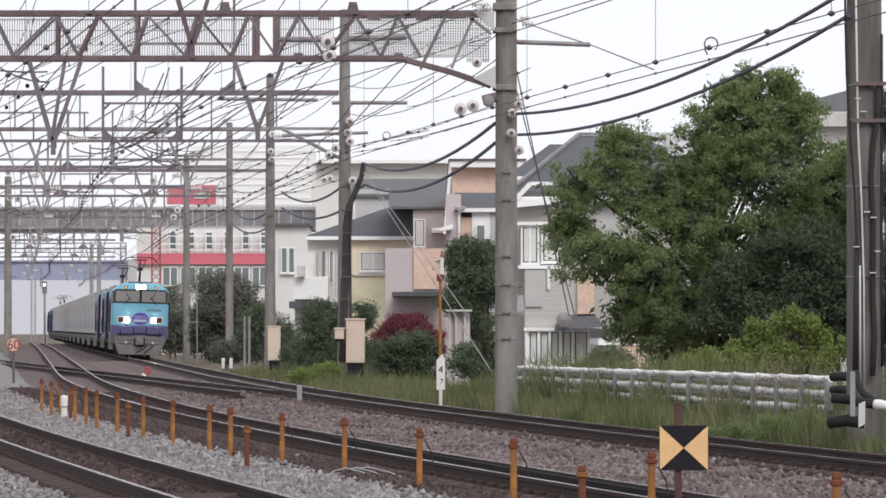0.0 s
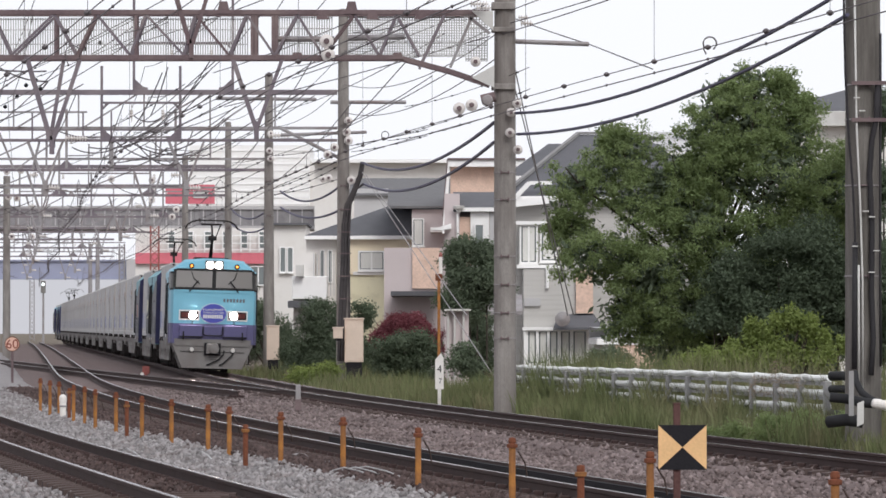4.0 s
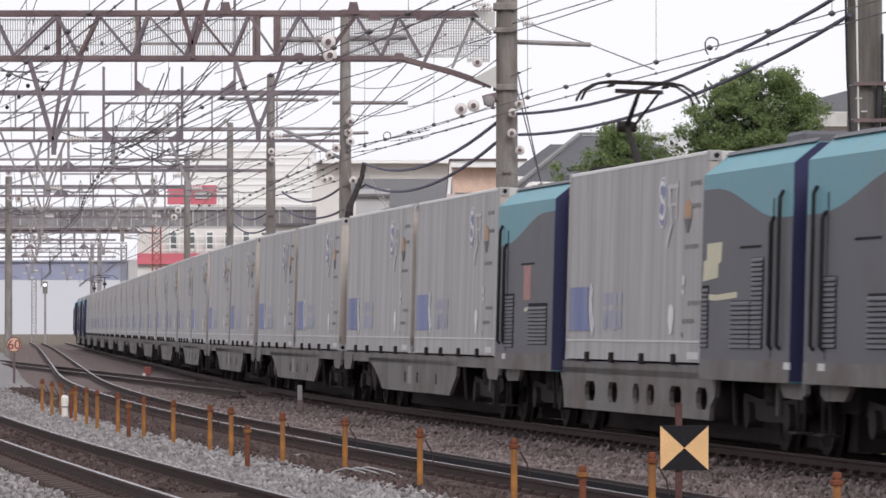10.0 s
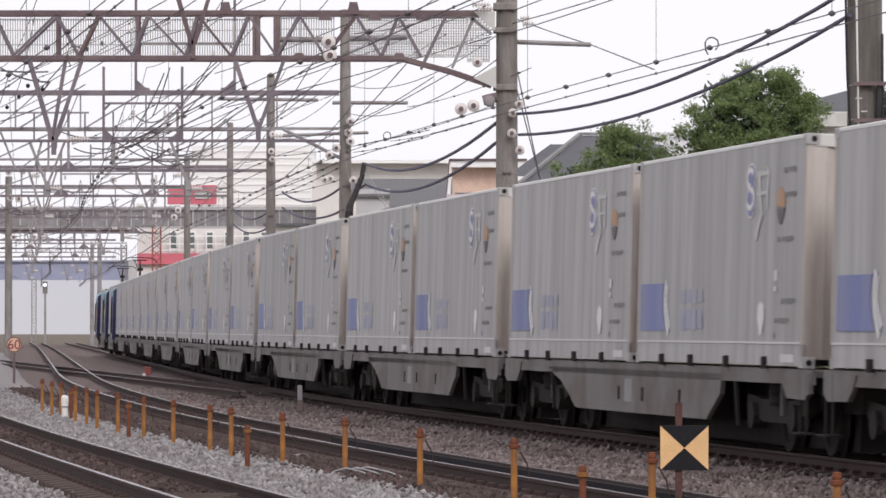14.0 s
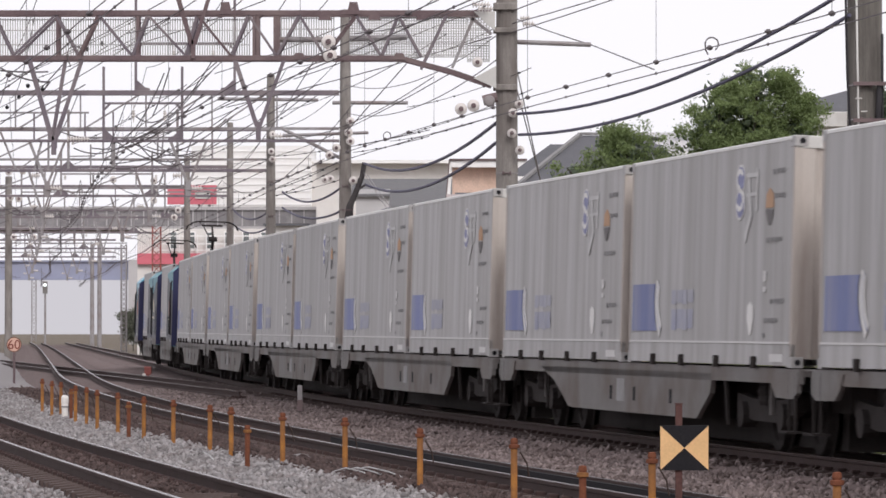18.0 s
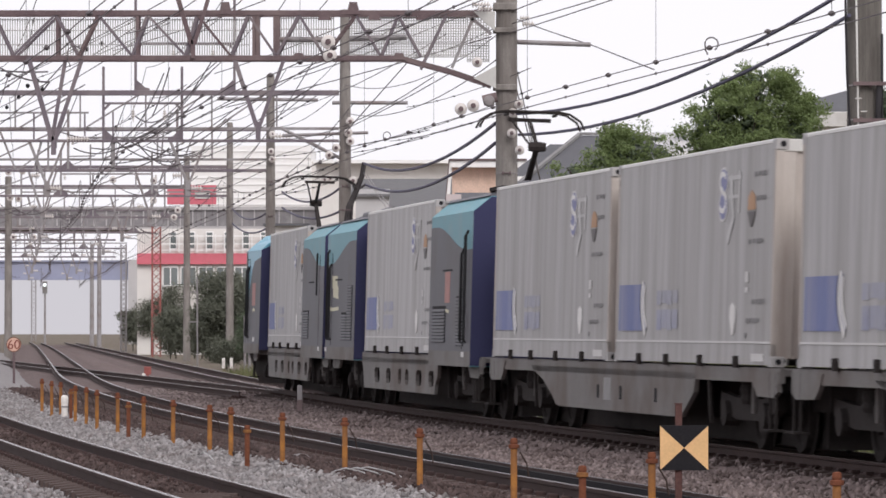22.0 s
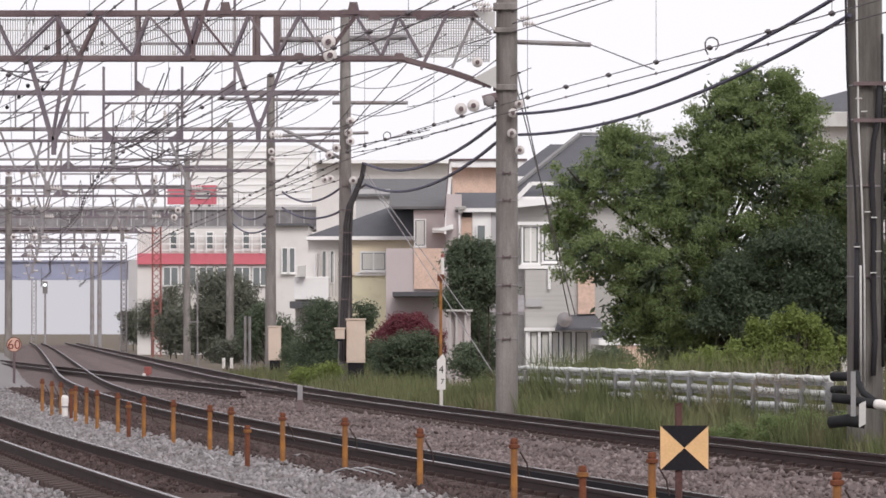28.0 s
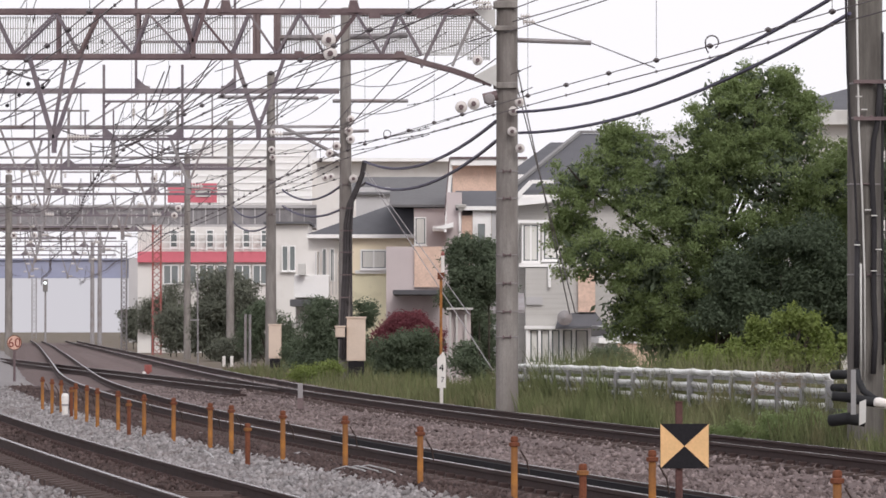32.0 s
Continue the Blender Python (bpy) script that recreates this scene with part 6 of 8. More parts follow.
def window(parent, x0, x1, y, z0, z1, panes=2, frame_w=0.05, curtain=True, sill=True):
    """A framed window on a wall that faces the viewer at y."""
    w = part("window", Build().box(x0, x1, y - 0.05, y - 0.01, z0, z1), GLASS, parent, "window with pale frame")
    if curtain:
        part("curtain", Build().box(x0 + 0.05, x1 - 0.05, y - 0.056, y - 0.05, z0 + 0.04, z1 - 0.03), CURTAIN, w)
    b = Build()
    b.box(x0 - frame_w, x1 + frame_w, y - 0.09, y - 0.02, z1, z1 + frame_w).box(x0 - frame_w, x1 + frame_w, y - 0.09, y - 0.02, z0 - frame_w, z0)
    b.box(x0 - frame_w, x0, y - 0.09, y - 0.02, z0, z1).box(x1, x1 + frame_w, y - 0.09, y - 0.02, z0, z1)
    for i in range(1, panes):
        xx = x0 + (x1 - x0) * i / panes
        b.box(xx - frame_w / 2, xx + frame_w / 2, y - 0.09, y - 0.02, z0, z1)
    part("window_frame", b, TRIM, w)
    if sill:
        part("sill", Build().box(x0 - 0.1, x1 + 0.1, y - 0.16, y, z0 - frame_w - 0.05, z0 - frame_w), TRIM, w)
    return w


def gable_roof(parent, x0, x1, y0, y1, z, ridge, over=0.45, axis="x", material=None, name="roof"):
    """A pitched roof with thickness; its ridge runs along the axis."""
    t = 0.14
    x0, x1, y0, y1 = x0 - over, x1 + over, y0 - over, y1 + over
    if axis == "x":
        ym = (y0 + y1) / 2
        prof = [(y0, z - 0.12), (ym, ridge - t), (y1, z - 0.12), (y1, z), (ym, ridge), (y0, z)]
        return part(name, Build().prism(prof, x0, x1, "x"), material or ROOF, parent)
    xm = (x0 + x1) / 2
    prof = [(x0, z - 0.12), (xm, ridge - t), (x1, z - 0.12), (x1, z), (xm, ridge), (x0, z)]
    return part(name, Build().prism(prof, y0, y1, "y"), material or ROOF, parent)


def hip_roof(parent, x0, x1, y0, y1, z, ridge, over=0.5, inset=0.5, material=None):
    x0, x1, y0, y1 = x0 - over, x1 + over, y0 - over, y1 + over
    ym, k = (y0 + y1) / 2, (y1 - y0) * inset
    v = [(x0, y0, z), (x1, y0, z), (x1, y1, z), (x0, y1, z), (x0 + k, ym, ridge), (x1 - k, ym, ridge)]
    v += [(a, b, c - 0.12) for a, b, c in v[:4]]
    f = [(0, 1, 5, 4), (1, 2, 5), (2, 3, 4, 5), (3, 0, 4), (6, 9, 8, 7), (0, 6, 7, 1), (1, 7, 8, 2), (2, 8, 9, 3), (3, 9, 6, 0)]
    r = part("roof", Build().add(v, f), material or ROOF, parent, "dark hipped roof")
    part("eaves_board", Build().box(x0, x1, y0 - 0.03, y0, z - 0.2, z - 0.02).box(x0 - 0.03, x0, y0, y1, z - 0.2, z - 0.02).box(x1, x1 + 0.03, y0, y1, z - 0.2, z - 0.02), TRIM, parent)
    return r


def house(label, x0, x1, y0, y1, eave, material):
    h = thing("house", pose(0, 0, 0), label, "house", "houses beside the line")
    part("wall", Build().box(x0, x1, y0, y1, -0.5, eave), material, h)
    return h


# white house behind the near mast
h = house("white two-storey house with a dark pitched roof and bay window", 2.612, 9.5, 165, 174, 5.979, WALL_SIDING)
hip_roof(h, 2.612, 9.5, 165, 174, 6.057, 8.36, 0.5, 0.28)
part("ridge_tiles", Build().bar((2.2, 164.5, 6.15), (4.9, 169.5, 8.42), 0.14, 0.1).bar((4.9, 169.5, 8.42), (7.2, 169.5, 8.42), 0.14, 0.1), TILE_PALE, h, "pale ridge tiles")
bay = part("bay", Build().box(2.694, 4.217, 164, 165, 3.648, 5.053, 0.02), WALL_SIDING, h)
window(bay, 2.772, 3.280, 164, 3.745, 4.975, 2, 0.06)
window(bay, 3.475, 3.944, 164, 3.804, 4.975, 1, 0.06)
part("sill_board", Build().box(2.616, 4.295, 163.85, 164.1, 3.530, 3.648).box(2.538, 4.295, 163.8, 164.2, 5.034, 5.151), TRIM, h)
part("gable_trim", Build().bar((2.564, 164.4, 5.979), (3.053, 164.4, 6.489), 0.16).bar((3.053, 164.4, 6.489), (3.836, 164.4, 6.489), 0.12).bar((2.564, 164.4, 5.782), (3.738, 164.4, 5.900), 0.25), TRIM, h)
part("wing_wall", Build().box(2.833, 5.200, 163, 164.9, -0.5, 3.479), WALL_SIDING, h)
for x0, x1, z0, z1 in [(2.988, 3.26, 0.258, 1.345), (3.357, 3.648, 0.258, 1.345), (3.726, 3.997, 0.258, 1.345), (4.114, 4.424, 0.258, 1.345), (4.541, 4.968, 0.258, 1.345)]:
    window(h, x0, x1, 163, z0, z1, 1, 0.07)
part("lintel", Build().box(2.784, 5.375, 162.72, 162.95, 1.384, 1.500), TRIM, h, "white lintel")
for x in [2.884, 3.300, 3.678, 4.046, 4.471, 5.033]:
    part("pillar", Build().box(x - 0.045, x + 0.045, 162.8, 162.93, -0.5, 1.384), TRIM, h, "white window post")
part("canopy", Build().add([(3.819, 161.6, 1.461), (5.516, 161.6, 1.500), (5.226, 163, 1.963), (4.011, 163, 1.924),
     (3.819, 161.6, 1.384), (5.516, 161.6, 1.423), (5.226, 163, 1.866), (4.011, 163, 1.828)], [(0, 1, 2, 3), (7, 6, 5, 4), (0, 4, 5, 1), (1, 5, 6, 2), (2, 6, 7, 3), (3, 7, 4, 0)]), ROOF, h, "dark lean-to canopy")
part("salmon_bay", Build().box(4.630, 5.213, 162.8, 163.0, 1.966, 3.440), WALL_PINK, h, "salmon wall strip")
part("wall_panel", Build().box(2.851, 3.413, 162.9, 163, 2.218, 2.489), WALL_GREY, h)
part("downpipe", Build().tube([(3.646, 162.9, 3.635), (3.646, 162.9, 2.820)], 0.06, 6), TRIM, h)
part("dish", Build().lathe([(0.03, 0), (0.16, 0.04), (0.25, 0.06), (0.26, 0.07), (0.15, 0.05), (0.03, 0.03)], (4.134, 161.4, 1.769), 16, "y"), STEEL_GREY, h, "grey satellite dish")

h = house("house with a dark hipped roof behind the white house", 3.1, 8.6, 196, 204, 7.707, WALL_GREY)
hip_roof(h, 3.1, 8.6, 196, 204, 7.754, 9.224, 0.45, 0.21)

# porch and dark garage roof beside the mast
h = house("small porch with a grey metal roof beside the white house", 1.587, 2.362, 155, 158, 1.943, WALL_GREY)
gable_roof(h, 1.513, 2.362, 155, 158, 2.017, 2.570, 0.3, "x", STEEL_GREY)
h = house("pink and white two-storey house with a dark gable roof", 0.176, 2.995, 185, 193, 5.795, WALL_PINK)
part("side_wall", Build().box(0.132, 0.727, 184.9, 192.9, -0.5, 6.698), WALL_MAUVE, h, "pale mauve side wall")
gable_roof(h, 0.78, 3.105, 185, 193, 6.103, 6.874, 0.3, "x")
part("eaves_board", Build().box(0.76, 3.3, 184.62, 184.68, 5.993, 6.147), TRIM, h)
part("white_corner", Build().box(1.145, 1.872, 184.88, 184.98, 2.6, 5.993), TRIM, h, "white upper wall")
part("grey_corner", Build().box(1.883, 2.665, 184.86, 184.97, 2.6, 5.993), WALL_GREY, h)
window(h, 1.343, 1.63, 184.8, 4.76, 5.465, 1, 0.05, False)
part("downpipe", Build().tube([(0.639, 184.7, 5.905), (0.639, 184.7, 3.2)], 0.045, 6), TRIM, h, "white downpipe")
part("hopper", Build().lathe([(0.07, -0.16), (0.1, -0.05), (0.2, 0.0), (0.22, 0.1), (0.16, 0.12)], (0.683, 184.6, 6.103), 12), WALL_SIDING, h, "pale ornate gutter hopper")
part("awning", Build().prism([(-0.418, 5.267), (-0.044, 5.377), (0.396, 5.509), (0.396, 5.311), (0.0, 5.244)], 183.6, 184.8), TRIM, h, "small white awning")
h = house("salmon-tiled upper house with a white barge board and flat rim", 0.435, 2.969, 215, 224, 8.974, WALL_PINK)
part("flat_rim", Build().box(0.333, 3.779, 214.3, 224.5, 8.744, 9.038), TRIM, h, "white fascia")
part("roof_edge", Build().box(0.307, 3.8, 214.2, 224.6, 9.041, 9.128), STEEL_BROWN, h)
part("barge_board", Build().bar((0.333, 214.4, 9.051), (0.102, 214.4, 5.724), 0.1).bar((0.397, 214.5, 8.923), (0.179, 214.5, 5.724), 0.06), TRIM, h, "white barge board running down the gable")
part("barge_cap", Build().bar((0.289, 214.35, 9.102), (0.067, 214.35, 6.492), 0.05), STEEL_BROWN, h)
h = house("low mauve garden building with pale pillars", 0.17, 0.86, 148, 152, 2.0, WALL_MAUVE)
for x in [0.22, 0.42, 0.7]:
    part("pillar", Build().box(x - 0.03, x + 0.03, 147.8, 147.98, -0.5, 2.0), WALL_SIDING, h, "pale pillar")
part("roof", Build().box(0.1, 0.93, 147.6, 152.3, 2.0, 2.06), WALL_SIDING, h)
# row of houses with grey tiled roofs
h = house("grey house with a grey tiled roof", -1.393, 0.429, 225, 232, 7.071, WALL_MAUVE)
gable_roof(h, -2.250, 0.429, 225, 234, 7.232, 8.196, 0.3, "x", TILE_GREY)
window(h, -1.312, -0.857, 224.9, 5.384, 6.589, 1, 0.06)
part("balcony", Build().box(-0.504, 0.557, 223, 225, 5.960, 6.199), TRIM, h)
h = house("pale yellow two-storey house with a dark hipped roof and white gutters", -5.038, 4.682, 230, 240, 6.018, WALL_YELLOW)
hip_roof(h, -6.079, 4.682, 230, 240, 5.936, 8.017, 0.5, 0.5)
window(h, -3.941, -2.792, 229.9, 4.293, 5.114, 2, 0.08)
part("eaves_shadow_board", Build().box(-4.270, -1.341, 229.85, 229.98, 4.019, 4.183), TRIM, h)
part("side_wing", Build().box(-6.544, -5.038, 230.2, 240, -0.5, 5.771), WALL_WHITE, h)
part("upper_band", Build().box(-5.009, -1.095, 229.9, 229.98, 4.046, 5.881), WALL_CREAM, h)
for x0, x1, z0, z1 in [(-5.832, -5.695, 3.69, 5.196), (-5.449, -5.312, 3.69, 5.196)]:
    window(h, x0, x1, 230.2, z0, z1, 1, 0.05, False, False)
part("stair_tower", Build().box(-7.049, -6.027, 226.5, 230.2, -0.5, 5.051), WALL_WHITE, h, "white stair tower")
part("low_roof", Build().box(-7.173, -5.440, 222, 226.4, 2.407, 2.727), ROOF, h, "dark low roof")
part("awning", Build().bar((-7.426, 222, 1.421), (-6.105, 222, 1.923), 0.9, 0.08), STEEL_GREY, h, "slanting pale awning")
part("balcony", Build().box(-7.071, -5.411, 225, 227, 2.839, 3.911, 0.03), TRIM, h, "white balcony")
part("air_conditioner", Build().box(-6.878, -6.503, 224.5, 225, 3.911, 4.446, 0.02), CONT_RIM, h)
b = Build()
for k in range(7):
    b.box(-6.080 + k * 0.16, -6.080 + k * 0.16 + 0.04, 225.9, 226, 2.980, 4.998)
part("slats", b, WALL_GREY, h)
h = house("mauve and salmon garden block with a flat roof", -2.549, 0.303, 212, 219, 5.033, WALL_MAUVE)
part("salmon_panel", Build().box(-1.287, -0.050, 211.85, 211.98, 3.216, 5.033), WALL_PINK, h)
part("shed_roof", Build().box(-2.172, 0.024, 204, 212, 2.842, 3.038), ROOF, h)
h = house("white apartment house with narrow windows", -9.794, -7.455, 262, 270, 7.114, WALL_WHITE)
for x0, x1, z0, z1 in [(-8.855, -8.605, 4.555, 5.865), (-8.449, -8.2, 4.555, 5.865)]:
    window(h, x0, x1, 261.9, z0, z1, 1, 0.06, False)
part("roof", Build().box(-9.919, -7.330, 261.6, 270.3, 7.114, 7.239), ROOF, h)
h = house("grey house with a low grey tiled roof", -5.317, 0.552, 290, 300, 9.958, WALL_GREY)
gable_roof(h, -5.317, 0.552, 290, 300, 9.613, 10.752, 0.3, "x", TILE_GREY)
h = house("long white flat-roofed building", -10.133, 5.248, 380, 395, 14.619, WALL_WHITE)
part("rim", Build().box(-10.332, 5.459, 378.6, 396, 14.619, 14.890), TRIM, h)
# near-white walls and faint bands: distance haze is put into these colours
WALL_PALE = mat("hazed_cladding", (0.79, 0.78, 0.78), 0.8, var=0.05, scale=0.3)
h = house("distant pale high-rise block with floor bands", -33.981, -17.752, 640, 665, 26.033, TRIM)
for i in range(9):
    z = 25.729 - 0.9 * i - 0.4
    part("floor_band", Build().box(-33.981, -17.752, 639.9, 640, z - 0.12, z), WALL_PALE, h)
part("lower_block", Build().box(-17.752, -14.781, 642, 660, -0.5, 23.976), WALL_WHITE, h)
# houses behind the big tree
h = house("white house with a broad grey hipped roof", 6.986, 10.843, 180, 190, 8.100, WALL_WHITE)
hip_roof(h, 6.343, 11.057, 180, 190, 8.186, 9.107, 0.5, 0.4, WALL_GREY)
h = house("white house with a dark hipped roof behind the tree", 10.821, 16.357, 150, 160, 8.286, WALL_WHITE)
hip_roof(h, 10.821, 16.357, 150, 160, 8.321, 9.357, 0.5, 0.3)
part("eaves_panel", Build().box(11.667, 13.802, 149.4, 150, 7.839, 8.286), CONT_RIM, h)
h = house("pale house behind hedges", 5.071, 7.964, 150, 158, 1.107, WALL_SIDING)
hip_roof(h, 5.143, 7.964, 150, 158, 1.143, 1.500, 0.2, 0.4, WALL_GREY)
part("salmon_panel", Build().box(5.461, 6.888, 149.85, 149.98, -0.5, 1.036), WALL_PINK, h)

# shop building with a red band
h = house("white shop building with a red fascia band and railings", -22.220, -12.691, 345, 360, 8.688, WALL_WHITE)
part("red_band", Build().box(-22.207, -12.684, 344.6, 345, 6.100, 6.880), RED_BAND, h)
for i in range(6):
    x0 = -20.283 + i * 1.3
    window(h, x0, x0 + 1.0, 344.9, 4.580, 5.854, 2, 0.08, False, False)
for z in [8.144, 7.570, 7.119]:
    part("railing", Build().box(-20.670, -12.673, 344.4, 344.5, z - 0.04, z + 0.04), TRIM, h)
for i in range(12):
    x0 = -20.459 + i * 0.66
    part("railing_post", Build().box(x0 - 0.04, x0 + 0.04, 344.3, 344.4, 6.955, 8.267), TRIM, h)
    if i % 2:
        window(h, x0, x0 + 0.42, 344.9, 7.250, 8.400, 1, 0.08, False, False)
sign = thing("billboard", pose(0, 0, 0), "faded red billboard on posts behind the overpass", "billboard")
part("panel", Build().box(-24.400, -20.050, 420, 420.3, 12.400, 14.100), RED_BAND, sign)
part("panel", Build().box(-21.945, -20.595, 419.9, 420, 12.900, 13.500), CONT_RIM, sign, "pale lettering bar")
part("post", Build().box(-21.705, -21.505, 420.3, 420.6, -0.5, 14.000).box(-20.805, -20.605, 420.3, 420.6, -0.5, 14.000), STEEL_GREY, sign)

# road overpass and blue girder bridge
o = thing("road_overpass", pose(0, 0, 0), "dark road overpass crossing above all the tracks", "bridge")
part("girder", Build().box(-70, -8.524, 400, 409, 9.976, 11.405), BRIDGE, o, "dark bridge girder")
part("deck_edge", Build().box(-70, -8.524, 399.7, 409.3, 9.738, 10.024), BRIDGE_LIGHT, o)
part("parapet", Build().box(-70, -8.524, 399.8, 400, 11.405, 11.690), BRIDGE_LIGHT, o)
rib = Build().box(-0.05, 0.05, -0.15, 0, 10.071, 11.405).mesh("stiffener", BRIDGE_LIGHT)
for i in range(60):
    part("stiffener", rib, None, o, "", pose(-69.95 + i * 1.04, 400, 0))
for x in (-15.102, -18.709, -60):
    part("pier", Build().box(x - 0.8, x + 0.8, 402, 407, -0.5, 9.976), BRIDGE_LIGHT, o)
o2 = thing("girder_bridge", pose(0, 0, 0), "blue steel girder bridge over the tracks in the distance", "bridge")
part("girder", Build().box(-90, -35.867, 560, 566, 7.167, 9.367), BLUE_GIRDER, o2, "blue steel girder")
part("flange", Build().box(-90, -35.867, 559.7, 560, 7.100, 7.300).box(-90, -35.867, 559.7, 560, 9.233, 9.433), BLUE_GIRDER, o2)
part("abutment", Build().box(-37.067, -35.600, 559, 568, -0.5, 9.500), BRIDGE_LIGHT, o2)
# added glowing sheet far behind everything; its even emission stands in for haze
haze_glow = glow("haze_glow", (0.55, 0.54, 0.57), 1.0)
haze_glow.node_tree.nodes["Principled BSDF"].inputs["Base Color"].default_value = (0, 0, 0, 1)
solid("backdrop", Build().box(-420, 160, 1380, 1381, -1, 16), haze_glow, "glowing pale backdrop standing in for distant haze", "backdrop", kind="structure")


# ================= plants =================
def leaf_mat(name, color, through_colour, var=0.5):
    """A leaf that lets part of the light through."""
    m = mat(name, color, 0.6, var=var, scale=0.9, fine=8, bump=0, island=0.9, spec=0.2)
    n, l = m.node_tree.nodes, m.node_tree.links
    tr, mx = n.new("ShaderNodeBsdfTranslucent"), n.new("ShaderNodeMixShader")
    tr.inputs[0].default_value = (*through_colour, 1)
    mx.inputs[0].default_value = 0.4
    l.new(n["Principled BSDF"].outputs[0], mx.inputs[1]), l.new(tr.outputs[0], mx.inputs[2])
    l.new(mx.outputs[0], n["Material Output"].inputs[0])
    return m


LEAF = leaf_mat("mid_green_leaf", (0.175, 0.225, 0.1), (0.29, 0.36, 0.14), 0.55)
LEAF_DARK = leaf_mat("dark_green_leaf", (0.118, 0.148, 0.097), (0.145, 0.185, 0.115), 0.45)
# dark green that carries the shade of the large tree's lower right side
LEAF_SHADED = leaf_mat("shaded_green_leaf", (0.092, 0.12, 0.077), (0.11, 0.146, 0.086), 0.45)
# greyer, paler leaf for far plants: the haze before them is in the colour
LEAF_HAZED = leaf_mat("hazed_green_leaf", (0.155, 0.165, 0.13), (0.19, 0.2, 0.15), 0.35)
LEAF_LIGHT = leaf_mat("fresh_green_leaf", (0.19, 0.235, 0.075), (0.27, 0.34, 0.09), 0.4)
LEAF_RED = leaf_mat("dark_red_leaf", (0.19, 0.06, 0.075), (0.26, 0.08, 0.09))
GRASS = mat("dry_green_grass", (0.122, 0.142, 0.064), 0.8, var=0.45, scale=0.7, fine=6, bump=0, island=1.0, dirt=(0.19, 0.165, 0.1), dirt_amount=0.4, dirt_scale=0.5)
BARK = mat("dark_bark", (0.06, 0.05, 0.042), 0.95, var=0.3, scale=6, bump=0.6)


def leaf_mesh(name, lobes, count, size, material, seed, shell=0.55, droop=0.3, clumps=0, grain=0.3, spread=0.4):
    """Many small folded leaves filling uneven lobes (x, y, z, rx, ry, rz), denser towards their surface, in twigs of a few leaves."""
    rg = np.random.default_rng(seed)
    lobes = np.array(lobes, float)
    if clumps:
        # break each lobe into smaller leafy clumps over its surface
        small = []
        for q in lobes:
            for _ in range(clumps):
                d = rg.normal(0, 1, 3)
                d /= np.linalg.norm(d)
                r = q[3:] * (grain + 0.75 * grain * rg.random())
                small.append([*(q[:3] + d * q[3:] * (0.5 + spread * rg.random())), r.mean() * 1.2, r.mean() * 1.1, r.mean() * (0.55 + 0.35 * rg.random())])
        lobes = np.array(small)
    vol = lobes[:, 3] * lobes[:, 5] + 0.02
    twigs = count // 7
    pick = rg.choice(len(lobes), twigs, p=vol / vol.sum())
    d = rg.normal(0, 1, (twigs, 3))
    d /= np.linalg.norm(d, axis=1)[:, None]
    rad = (shell + (1 - shell) * rg.random(twigs) ** 0.6) * (1 + 0.06 * np.clip(rg.normal(0, 1, twigs), -1.5, 1.5))
    c = lobes[pick, :3] + d * lobes[pick, 3:] * rad[:, None]
    n = twigs * 7
    tw = np.repeat(c, 7, axis=0) + rg.normal(0, size * 1.7, (n, 3))
    out = np.repeat(d, 7, axis=0) + rg.normal(0, 0.7, (n, 3)) + np.array([0, 0, 0.5])
    out /= np.linalg.norm(out, axis=1)[:, None]
    a = np.cross(out, rg.normal(0, 1, (n, 3)))
    a /= np.linalg.norm(a, axis=1)[:, None] + 1e-9
    b = np.cross(out, a)
    s = size * (0.6 + 0.8 * rg.random(n))[:, None]
    v = np.stack([tw - a * s, tw + b * s * 0.42 - out * s * droop * 0.4, tw + a * s * 1.1, tw - b * s * 0.42 - out * s * droop * 0.4], axis=1)
    tri = np.array([(0, 1, 2), (0, 2, 3)])
    f = (tri[None] + (np.arange(n) * 4)[:, None, None]).reshape(-1, 3)
    me = bpy.data.meshes.new(name)
    me.vertices.add(n * 4), me.loops.add(len(f) * 3), me.polygons.add(len(f))
    me.vertices.foreach_set("co", v.reshape(-1))
    me.loops.foreach_set("vertex_index", f.reshape(-1))
    me.polygons.foreach_set("loop_start", np.arange(len(f)) * 3)
    me.update(calc_edges=True)
    me.materials.append(material)
    return me


def lobes_from(spec, d, depth=0.9):
    """Lobes at distance d: (x, z, half width, half height, nearer by)."""
    return [(x, d - near, z, rx, max(rx, rz) * depth, rz) for x, z, rx, rz, near in spec]


def bush(label, spec, d, count, size, material, seed, trunk=True, name="bush", shell=0.5):
    t = thing(name, pose(0, 0, 0), label, "bush" if name == "bush" else "tree", "trees and bushes beside the line")
    lb = lobes_from(spec, d)
    if lb:
        cx = sum(q[0] for q in lb) / len(lb)
        b = Build()
        for q in lb:
            top = q[2] if trunk else q[2] - 0.3 * q[5]
            foot = cx if trunk else q[0]
            b.tube([(foot, d, -0.5), (foot + (q[0] - foot) * 0.5, d + (q[1] - d) * 0.3, -0.5 + (top + 0.5) * 0.5), (q[0], q[1], top)], 0.06 if trunk else min(0.04, 0.14 * q[3]), 6, 0.02 if trunk else min(0.015, 0.1 * q[3]))
        part("stem", b, BARK, t)
    part("crown", leaf_mesh("crown", lb, count, size, material, seed, shell, 0.3, 14, 0.34, 0.38), None, t)
    return t


